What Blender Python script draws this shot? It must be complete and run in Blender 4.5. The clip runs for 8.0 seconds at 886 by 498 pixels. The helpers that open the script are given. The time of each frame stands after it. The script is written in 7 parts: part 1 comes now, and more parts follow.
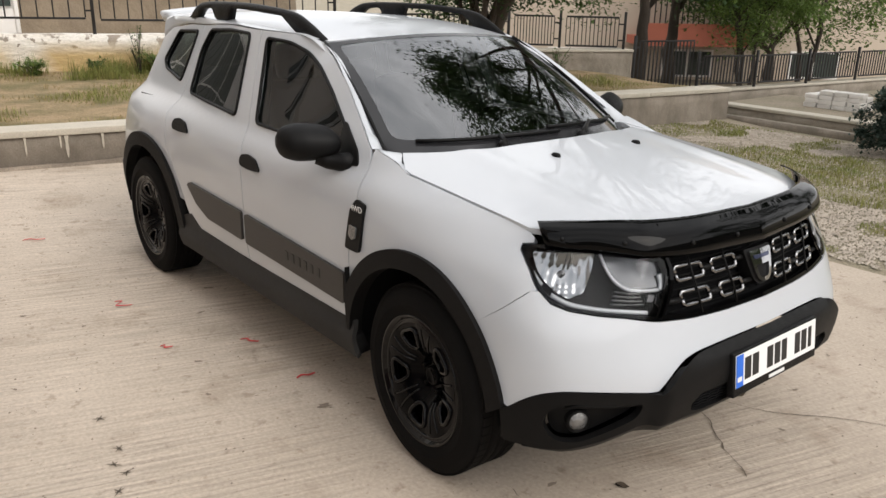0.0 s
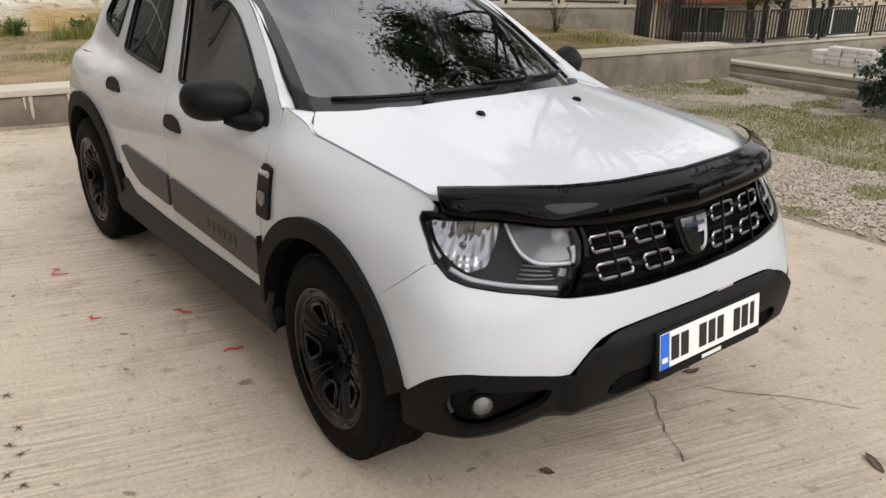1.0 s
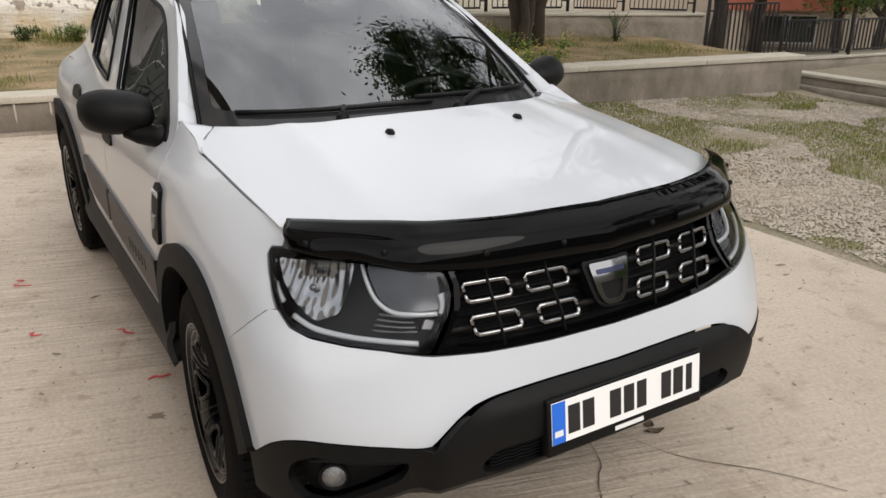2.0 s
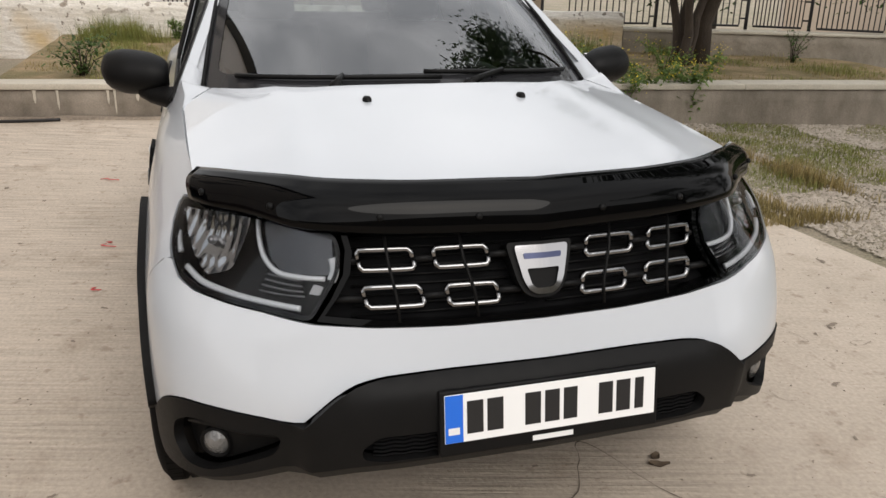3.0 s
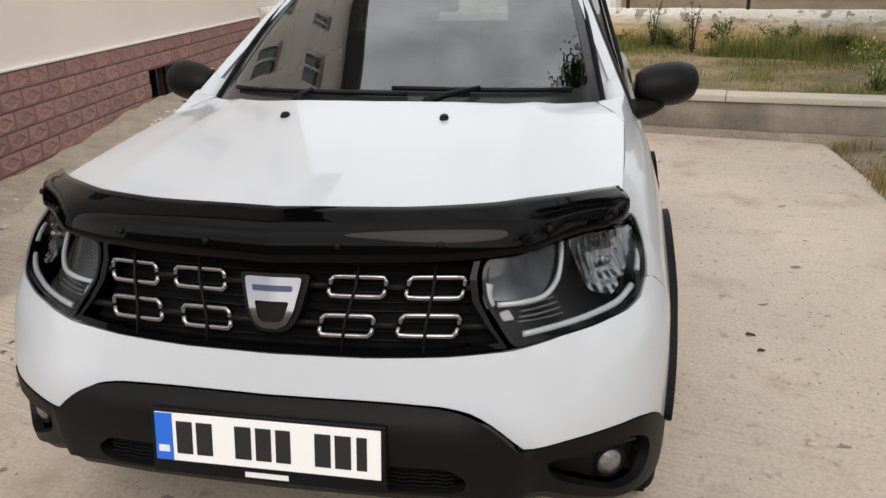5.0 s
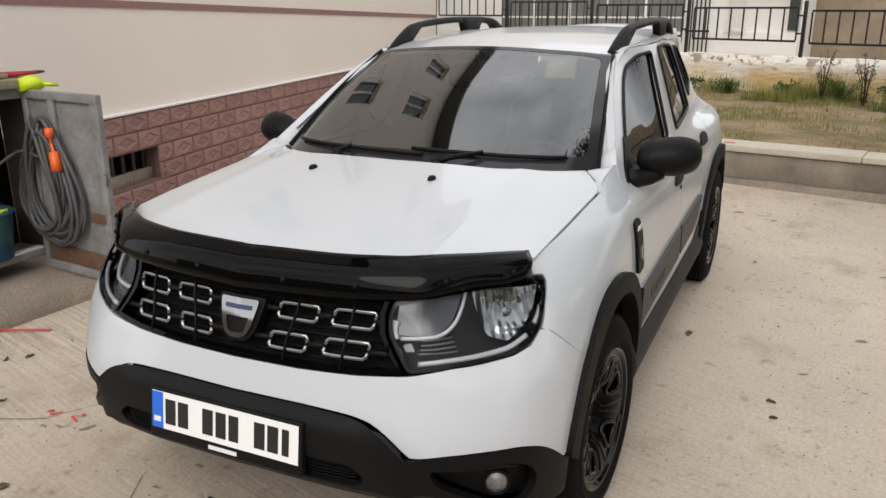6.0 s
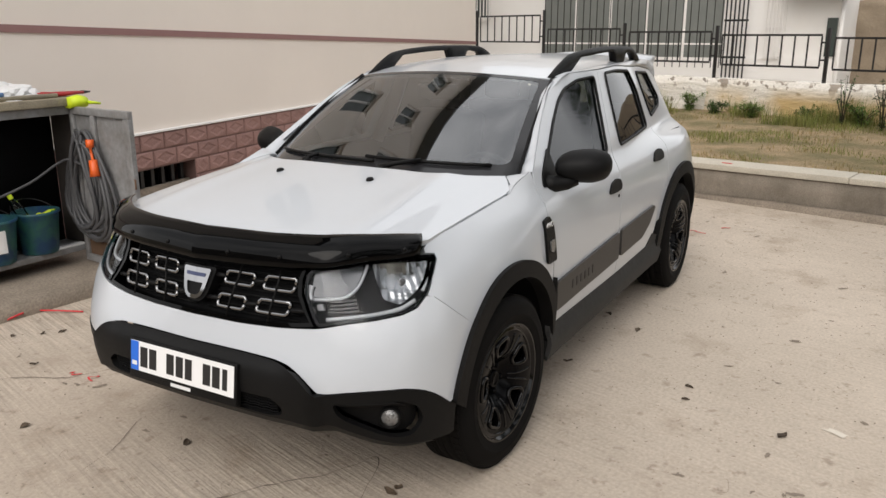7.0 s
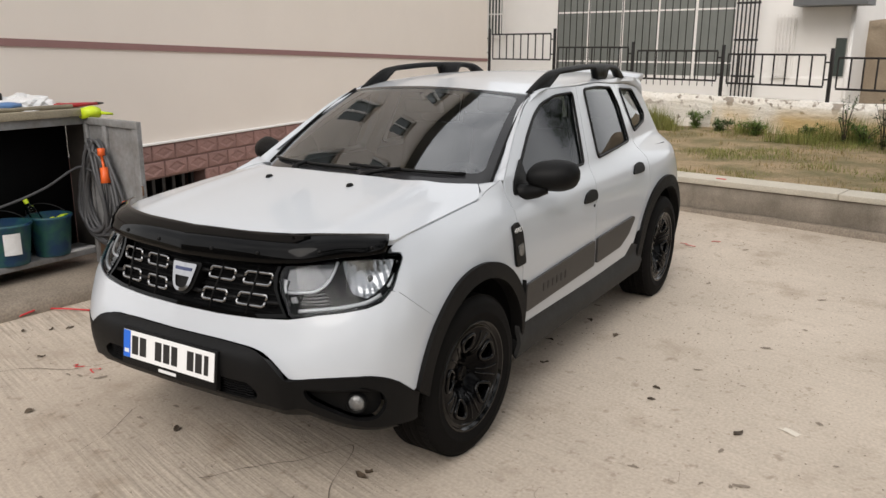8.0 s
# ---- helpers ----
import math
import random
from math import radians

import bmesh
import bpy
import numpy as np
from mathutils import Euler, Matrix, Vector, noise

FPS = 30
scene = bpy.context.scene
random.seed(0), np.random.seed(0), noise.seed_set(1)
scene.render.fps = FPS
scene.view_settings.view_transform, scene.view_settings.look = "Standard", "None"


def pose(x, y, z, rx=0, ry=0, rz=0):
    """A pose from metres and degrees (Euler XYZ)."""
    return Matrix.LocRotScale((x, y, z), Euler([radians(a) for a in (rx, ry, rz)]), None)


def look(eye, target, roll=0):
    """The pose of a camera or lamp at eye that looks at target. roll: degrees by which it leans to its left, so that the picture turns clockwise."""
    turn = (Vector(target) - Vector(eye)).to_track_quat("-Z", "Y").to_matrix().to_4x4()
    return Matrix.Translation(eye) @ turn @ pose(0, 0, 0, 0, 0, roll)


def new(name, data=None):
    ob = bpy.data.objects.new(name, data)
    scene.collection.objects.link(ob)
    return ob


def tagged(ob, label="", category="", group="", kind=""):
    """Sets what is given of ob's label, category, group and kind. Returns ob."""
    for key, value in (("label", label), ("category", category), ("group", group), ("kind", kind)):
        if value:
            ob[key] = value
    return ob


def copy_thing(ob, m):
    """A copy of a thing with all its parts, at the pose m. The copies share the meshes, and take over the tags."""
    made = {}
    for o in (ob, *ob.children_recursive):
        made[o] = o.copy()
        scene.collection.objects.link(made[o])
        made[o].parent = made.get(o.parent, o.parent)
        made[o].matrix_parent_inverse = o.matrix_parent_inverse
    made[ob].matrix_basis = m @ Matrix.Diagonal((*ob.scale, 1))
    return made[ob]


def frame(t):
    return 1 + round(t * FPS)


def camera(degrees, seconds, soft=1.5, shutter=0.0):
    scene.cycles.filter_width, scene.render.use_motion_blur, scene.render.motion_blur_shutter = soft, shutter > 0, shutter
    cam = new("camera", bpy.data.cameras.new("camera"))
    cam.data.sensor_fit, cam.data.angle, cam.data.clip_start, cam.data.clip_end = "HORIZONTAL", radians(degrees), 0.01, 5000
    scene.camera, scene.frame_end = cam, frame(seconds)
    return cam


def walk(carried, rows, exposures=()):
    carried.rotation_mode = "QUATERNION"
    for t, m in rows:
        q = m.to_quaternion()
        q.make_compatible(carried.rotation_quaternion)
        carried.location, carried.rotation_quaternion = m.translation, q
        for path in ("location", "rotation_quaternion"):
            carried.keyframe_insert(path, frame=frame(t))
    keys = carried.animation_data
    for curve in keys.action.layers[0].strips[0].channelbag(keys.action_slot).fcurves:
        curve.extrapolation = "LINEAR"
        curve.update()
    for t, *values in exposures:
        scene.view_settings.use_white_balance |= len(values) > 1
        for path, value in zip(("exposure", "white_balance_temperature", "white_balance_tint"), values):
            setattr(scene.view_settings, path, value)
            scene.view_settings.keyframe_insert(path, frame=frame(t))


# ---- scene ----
cam = camera(58.4, 8.0)
PATH = [
    (0, (2.089, -2.459, 1.718), (0.621, -1.255, 1.090), 1.12),
    (0.5, (2.097, -2.330, 1.695), (0.634, -1.146, 1.017), 0.77),
    (1, (2.137, -2.032, 1.667), (0.666, -0.881, 0.948), 0.65),
    (1.5, (2.159, -1.712, 1.665), (0.648, -0.622, 0.937), 0.20),
    (1.7, (2.153, -1.567, 1.657), (0.616, -0.509, 0.937), 0.05),
    (2.8, (2.339, -0.830, 1.512), (0.563, -0.188, 0.853), 1.30),
    (3, (2.335, -0.717, 1.466), (0.532, -0.151, 0.810), 1.10),
    (3.5, (2.324, -0.471, 1.382), (0.469, -0.125, 0.719), 0.18),
    (4, (2.389, -0.118, 1.365), (0.508, 0.007, 0.698), -0.44),
    (4.5, (2.341, 0.269, 1.411), (0.456, 0.170, 0.749), -1.01),
    (4.7, (2.283, 0.426, 1.447), (0.403, 0.246, 0.790), -1.13),
    (5.8, (2.371, 1.277, 1.651), (0.650, 0.468, 1.031), -0.34),
    (6, (2.435, 1.410, 1.674), (0.706, 0.592, 1.091), -0.17),
    (6.5, (2.578, 1.818, 1.688), (0.887, 0.897, 1.150), -0.42),
    (7, (2.706, 2.119, 1.700), (1.034, 1.155, 1.174), -0.18),
    (7.5, (2.840, 2.282, 1.698), (1.167, 1.311, 1.194), 0.20),
    (8, (2.809, 2.414, 1.702), (1.154, 1.402, 1.215), 0.24),
]
walk(cam, [(t, look(eye, target, roll)) for t, eye, target, roll in PATH], [(0.0, 0.38, 6550, 10), (1.5, 0.28, 6550, 10), (3.5, 0.14, 6550, 10), (4.5, 0.15, 6550, 10), (6.5, 0.17, 6550, 10), (8.0, 0.18, 6550, 10)])

# ---- daylight: bright overcast with a soft sun ----
SUN_EL, SUN_AZ = radians(42), radians(80)
world = bpy.data.worlds.new("sky")
scene.world = world
world.use_nodes = True
wn = world.node_tree.nodes
sky = wn.new("ShaderNodeTexSky")
sky.sky_type, sky.sun_disc = "NISHITA", False
sky.sun_elevation, sky.sun_rotation = SUN_EL, SUN_AZ
sky.air_density, sky.dust_density, sky.ozone_density = 1.0, 7.0, 1.0
wn["Background"].inputs["Strength"].default_value = 0.138
# thin and thick cloud drawn over the whole sky
wco, cloud, thick, veil = wn.new("ShaderNodeTexCoord"), wn.new("ShaderNodeTexNoise"), wn.new("ShaderNodeValToRGB"), wn.new("ShaderNodeMixRGB")
cloud.inputs["Scale"].default_value, cloud.inputs["Detail"].default_value, cloud.inputs["Roughness"].default_value = 2.6, 6, 0.55
thick.color_ramp.elements[0].position, thick.color_ramp.elements[1].position = 0.36, 0.66
thick.color_ramp.elements[0].color, thick.color_ramp.elements[1].color = (6.6, 6.7, 6.85, 1), (12.2, 12.15, 12.1, 1)
veil.inputs["Fac"].default_value = 0.85
wl = world.node_tree.links.new
wl(wco.outputs["Generated"], cloud.inputs["Vector"])
wl(cloud.outputs["Fac"], thick.inputs["Fac"])
wl(sky.outputs["Color"], veil.inputs["Color1"])
wl(thick.outputs["Color"], veil.inputs["Color2"])
wl(veil.outputs["Color"], wn["Background"].inputs["Color"])
sun = new("sun", bpy.data.lights.new("sun", "SUN"))
sun.data.energy, sun.data.angle, sun.data.color = 1.25, radians(40), (1.0, 0.97, 0.93)
sun.matrix_world = look((0, 0, 0), (-math.sin(SUN_AZ) * math.cos(SUN_EL), -math.cos(SUN_AZ) * math.cos(SUN_EL), -math.sin(SUN_EL)))


# ---- materials ----
def mat(name, colour, rough=0.6, metal=0.0, vary=0.0, scale=8.0, fine=0.0, fine_scale=120.0, bump=0.0, bump_scale=60.0,
        second=None, spread=0.5, coat=0.0, spec=0.5, random_piece=0.0, stretch=(1, 1, 1)):
    """A surface with large stains (vary, second), fine grain and relief, in metres of the object's own space."""
    m = bpy.data.materials.new(name)
    m.use_nodes = True
    n, link = m.node_tree.nodes, m.node_tree.links.new
    b = n["Principled BSDF"]
    b.inputs["Roughness"].default_value, b.inputs["Metallic"].default_value = rough, metal
    b.inputs["Coat Weight"].default_value, b.inputs["Specular IOR Level"].default_value = coat, spec
    b.inputs["Coat Roughness"].default_value = 0.03
    b.inputs["Base Color"].default_value = (*colour, 1)
    co = n.new("ShaderNodeTexCoord")
    mp = n.new("ShaderNodeMapping")
    mp.inputs["Scale"].default_value = stretch
    link(co.outputs["Object"], mp.inputs["Vector"])
    col = None
    if vary or second:
        t = n.new("ShaderNodeTexNoise")
        t.inputs["Scale"].default_value, t.inputs["Detail"].default_value, t.inputs["Roughness"].default_value = scale, 8, 0.62
        link(mp.outputs["Vector"], t.inputs["Vector"])
        r = n.new("ShaderNodeValToRGB")
        r.color_ramp.elements[0].position, r.color_ramp.elements[1].position = 0.5 - spread / 2, 0.5 + spread / 2
        other = second or tuple(c * (1 - vary) for c in colour)
        r.color_ramp.elements[0].color, r.color_ramp.elements[1].color = (*other, 1), (*colour, 1)
        link(t.outputs["Fac"], r.inputs["Fac"])
        col = r.outputs["Color"]
    if fine:
        t = n.new("ShaderNodeTexNoise")
        t.inputs["Scale"].default_value, t.inputs["Detail"].default_value = fine_scale, 4
        link(mp.outputs["Vector"], t.inputs["Vector"])
        x = n.new("ShaderNodeMixRGB")
        x.blend_type, x.inputs["Fac"].default_value = "MULTIPLY", 1.0
        r = n.new("ShaderNodeMapRange")
        r.inputs["From Min"].default_value, r.inputs["From Max"].default_value = 0.3, 0.7
        r.inputs["To Min"].default_value, r.inputs["To Max"].default_value = 1 - fine, 1 + fine * 0.3
        link(t.outputs["Fac"], r.inputs["Value"])
        if col:
            link(col, x.inputs["Color1"])
        else:
            x.inputs["Color1"].default_value = (*colour, 1)
        link(r.outputs["Result"], x.inputs["Color2"])
        col = x.outputs["Color"]
    if random_piece:
        o = n.new("ShaderNodeObjectInfo")
        r = n.new("ShaderNodeMapRange")
        r.inputs["To Min"].default_value, r.inputs["To Max"].default_value = 1 - random_piece, 1 + random_piece * 0.5
        link(o.outputs["Random"], r.inputs["Value"])
        x = n.new("ShaderNodeMixRGB")
        x.blend_type, x.inputs["Fac"].default_value = "MULTIPLY", 1.0
        if col:
            link(col, x.inputs["Color1"])
        else:
            x.inputs["Color1"].default_value = (*colour, 1)
        link(r.outputs["Result"], x.inputs["Color2"])
        col = x.outputs["Color"]
    if col:
        link(col, b.inputs["Base Color"])
    if bump:
        t = n.new("ShaderNodeTexNoise")
        t.inputs["Scale"].default_value, t.inputs["Detail"].default_value = bump_scale, 6
        link(mp.outputs["Vector"], t.inputs["Vector"])
        bp = n.new("ShaderNodeBump")
        bp.inputs["Strength"].default_value, bp.inputs["Distance"].default_value = 1.0, bump
        link(t.outputs["Fac"], bp.inputs["Height"])
        link(bp.outputs["Normal"], b.inputs["Normal"])
    return m


def glass_mat(name, tint, gloss_ior=1.5, rough=0.0):
    """A thin pane: tinted see-through with a Fresnel gloss."""
    m = bpy.data.materials.new(name)
    m.use_nodes = True
    n, link = m.node_tree.nodes, m.node_tree.links.new
    n.remove(n["Principled BSDF"])
    clear, gloss, mix, fr = n.new("ShaderNodeBsdfTransparent"), n.new("ShaderNodeBsdfGlossy"), n.new("ShaderNodeMixShader"), n.new("ShaderNodeFresnel")
    clear.inputs["Color"].default_value = (*tint, 1)
    gloss.inputs["Roughness"].default_value = rough
    gloss.inputs["Color"].default_value = (0.97, 0.98, 1.0, 1)
    fr.inputs["IOR"].default_value = gloss_ior
    link(fr.outputs["Fac"], mix.inputs["Fac"])
    link(clear.outputs["BSDF"], mix.inputs[1])
    link(gloss.outputs["BSDF"], mix.inputs[2])
    link(mix.outputs["Shader"], n["Material Output"].inputs["Surface"])
    return m


PAINT = mat("white_paint", (0.505, 0.528, 0.563), 0.3, vary=0.03, scale=2, coat=0.7, spec=0.15)
PLASTIC = mat("black_plastic", (0.0062, 0.0061, 0.0063), 0.48, vary=0.35, scale=6, bump=0.0005, bump_scale=900, spec=0.14)
CLAD = mat("arch_plastic", (0.0085, 0.008, 0.008), 0.58, vary=0.3, scale=5, fine=0.2, fine_scale=40, bump=0.0005, bump_scale=900, spec=0.13)
GLOSSBLACK = mat("gloss_black", (0.0012, 0.0012, 0.0014), 0.015, spec=0.13)
# near-black parts, also insides whose shade is put into the colour
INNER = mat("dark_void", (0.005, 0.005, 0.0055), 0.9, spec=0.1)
CHROME = mat("chrome", (0.36, 0.36, 0.37), 0.06, 1.0)
SATIN = mat("satin_silver", (0.24, 0.24, 0.245), 0.2, 1.0)
RUBBER = mat("tyre_rubber", (0.0055, 0.0053, 0.0053), 0.7, vary=0.4, scale=9, second=(0.009, 0.0083, 0.008), bump=0.001, bump_scale=200, spec=0.05)
RIMBLACK = mat("rim_black", (0.0022, 0.0022, 0.0026), 0.14, spec=0.07)
RIMEDGE = mat("rim_edge_black", (0.0022, 0.0022, 0.0026), 0.06, spec=0.28)
GLASS = glass_mat("window_glass", (0.72, 0.79, 0.76), 2.4)
SIDEGLASS = glass_mat("side_glass", (0.25, 0.28, 0.265), 1.38)
LENS = glass_mat("lamp_lens", (0.86, 0.88, 0.9), 1.25)
SEAT = mat("seat_cloth", (0.055, 0.052, 0.05), 0.9, vary=0.3, scale=20)
DUSTY = mat("dusty_sill", (0.022, 0.0205, 0.019), 0.75, scale=5, second=(0.010, 0.0095, 0.009), fine=0.2, fine_scale=40)
DASH = mat("dashboard", (0.04, 0.04, 0.04), 0.7, vary=0.2)
TRIMGREY = mat("pale_trim", (0.5, 0.48, 0.45), 0.8)
PLATEWHITE = mat("plate_white", (0.78, 0.78, 0.78), 0.35)
PLATEBLUE = mat("plate_blue", (0.012, 0.13, 0.62), 0.35)
INK = mat("ink_black", (0.01, 0.01, 0.011), 0.45)
WHITEINK = mat("ink_white", (0.7, 0.7, 0.7), 0.45)


# ---- mesh helpers ----
def part(name, bm, material, parent=None, label="", smooth=True):
    me = bpy.data.meshes.new(name)
    bm.to_mesh(me)
    bm.free()
    for m in (material if isinstance(material, (list, tuple)) else (material,)):
        me.materials.append(m)
    if smooth:
        me.polygons.foreach_set("use_smooth", [True] * len(me.polygons))
    ob = new(name, me)
    ob.parent = parent
    if label:
        ob["label"] = label
    return ob


def empty(name, label, category, group="", kind="", at=None):
    e = tagged(new(name), label, category, group, kind)
    e.empty_display_size = 0.1
    if at:
        e.matrix_basis = at
    return e


def box(bm, x0, x1, y0, y1, z0, z1, bevel=0.0, m=None):
    """A box added to bm, its edges rounded by bevel, moved by m."""
    vs = [bm.verts.new((x, y, z)) for x in (x0, x1) for y in (y0, y1) for z in (z0, z1)]
    fs = [bm.faces.new([vs[i] for i in q]) for q in ((0, 1, 3, 2), (4, 6, 7, 5), (0, 4, 5, 1), (2, 3, 7, 6), (0, 2, 6, 4), (1, 5, 7, 3))]
    if bevel:
        es = list({e for f in fs for e in f.edges})
        out = bmesh.ops.bevel(bm, geom=es, offset=bevel, segments=2, profile=0.6, affect="EDGES")
        vs = list({v for f in out["faces"] for v in f.verts} | {v for v in vs if v.is_valid})
    if m is not None:
        bmesh.ops.transform(bm, matrix=m, verts=[v for v in vs if v.is_valid])
    return bm


def boxed(*a, **k):
    return box(bmesh.new(), *a, **k)


def tube(bm, pts, r, seg=8, caps=True, closed=False):
    """A round bar along points; r may be one radius or one for each point."""
    pts = [Vector(p) for p in pts]
    n = len(pts)
    rs = r if isinstance(r, (list, tuple)) else [r] * n
    rings, side = [], None
    for i, p in enumerate(pts):
        a = pts[(i - 1) % n] if (closed or i) else p
        b = pts[(i + 1) % n] if (closed or i < n - 1) else p
        d = (b - a).normalized()
        if side is None:
            side = d.orthogonal().normalized()
        side = (side - d * side.dot(d)).normalized()
        up = d.cross(side)
        rings.append([bm.verts.new(p + (side * math.cos(2 * math.pi * k / seg) + up * math.sin(2 * math.pi * k / seg)) * rs[i]) for k in range(seg)])
    for i in range(n if closed else n - 1):
        a, b = rings[i], rings[(i + 1) % n]
        for k in range(seg):
            bm.faces.new((a[k], a[(k + 1) % seg], b[(k + 1) % seg], b[k]))
    if caps and not closed:
        bm.faces.new(rings[0][::-1]), bm.faces.new(rings[-1])
    return bm


def loft(bm, rows, closed=False, caps=False):
    """Faces between rows of points of equal length."""
    vr = [[bm.verts.new(p) for p in row] for row in rows]
    n = len(vr[0])
    for a, b in zip(vr, vr[1:]):
        for k in range(n if closed else n - 1):
            bm.faces.new((a[k], a[(k + 1) % n], b[(k + 1) % n], b[k]))
    if caps:
        bm.faces.new(vr[0][::-1]), bm.faces.new(vr[-1])
    return bm


def lathe(bm, profile, seg=48, axis="y", full=True):
    """A turned body: profile of (radius, height along the axis)."""
    rows = []
    for r, h in profile:
        row = []
        for k in range(seg):
            a = 2 * math.pi * k / seg
            c, s = r * math.cos(a), r * math.sin(a)
            row.append((c, h, s) if axis == "y" else (c, s, h) if axis == "z" else (h, c, s))
        rows.append(row)
    return loft(bm, rows, closed=True)


def pchip(xs, ys):
    """A smooth curve through points that never overshoots; returns a function of one number or an array."""
    xs, ys = np.array(xs, float), np.array(ys, float)
    h, d = np.diff(xs), np.diff(ys) / np.diff(xs)
    m = np.zeros(len(xs))
    m[0], m[-1] = d[0], d[-1]
    for i in range(1, len(xs) - 1):
        if d[i - 1] * d[i] > 0:
            w1, w2 = 2 * h[i] + h[i - 1], h[i] + 2 * h[i - 1]
            m[i] = (w1 + w2) / (w1 / d[i - 1] + w2 / d[i])

    def f(x):
        x = np.clip(x, xs[0], xs[-1])
        i = np.clip(np.searchsorted(xs, x) - 1, 0, len(xs) - 2)
        t = (x - xs[i]) / h[i]
        return (ys[i] * (1 + 2 * t) * (1 - t) ** 2 + h[i] * m[i] * t * (1 - t) ** 2 + ys[i + 1] * t * t * (3 - 2 * t) + h[i] * m[i + 1] * t * t * (t - 1))
    return f


def smooth_step(a, b, x):
    t = np.clip((x - a) / (b - a), 0, 1)
    return t * t * (3 - 2 * t)


def resample(poly, step, closed=True):
    out, n = [], len(poly)
    for i in range(n if closed else n - 1):
        a, b = Vector(poly[i]), Vector(poly[(i + 1) % n])
        k = max(1, int(math.ceil((b - a).length / step)))
        out += [a.lerp(b, j / k) for j in range(k)]
    if not closed:
        out.append(Vector(poly[-1]))
    return out


def curve2(pts, per=6, closed=False):
    """A Catmull-Rom curve through 2D or 3D points."""
    p = [np.array(q, float) for q in pts]
    n, out = len(p), []
    for i in range(n if closed else n - 1):
        a, b = (p[(i - 1) % n], p[(i + 2) % n]) if closed else (p[max(i - 1, 0)], p[min(i + 2, n - 1)])
        c, d = p[i], p[(i + 1) % n]
        for k in range(per):
            t = k / per
            out.append(tuple(0.5 * (2 * c + (d - a) * t + (2 * a - 5 * c + 4 * d - b) * t * t + (3 * c - a - 3 * d + b) * t ** 3)))
    if not closed:
        out.append(tuple(p[-1]))
    return out


def rounded(poly, r, seg=4):
    """A polygon with its corners rounded off by about r."""
    out, n = [], len(poly)
    for i in range(n):
        a, b, c = Vector(poly[i - 1]), Vector(poly[i]), Vector(poly[(i + 1) % n])
        da, dc = a - b, c - b
        k = min(r, da.length * 0.45, dc.length * 0.45)
        p, q = b + da.normalized() * k, b + dc.normalized() * k
        for j in range(seg + 1):
            t = j / seg
            out.append(p * (1 - t) ** 2 + b * 2 * t * (1 - t) + q * t * t)
    return out


def inside(poly, x, y):
    c, n = False, len(poly)
    for i in range(n):
        (x0, y0), (x1, y1) = poly[i - 1], poly[i]
        if (y0 > y) != (y1 > y) and x < (x1 - x0) * (y - y0) / (y1 - y0) + x0:
            c = not c
    return c


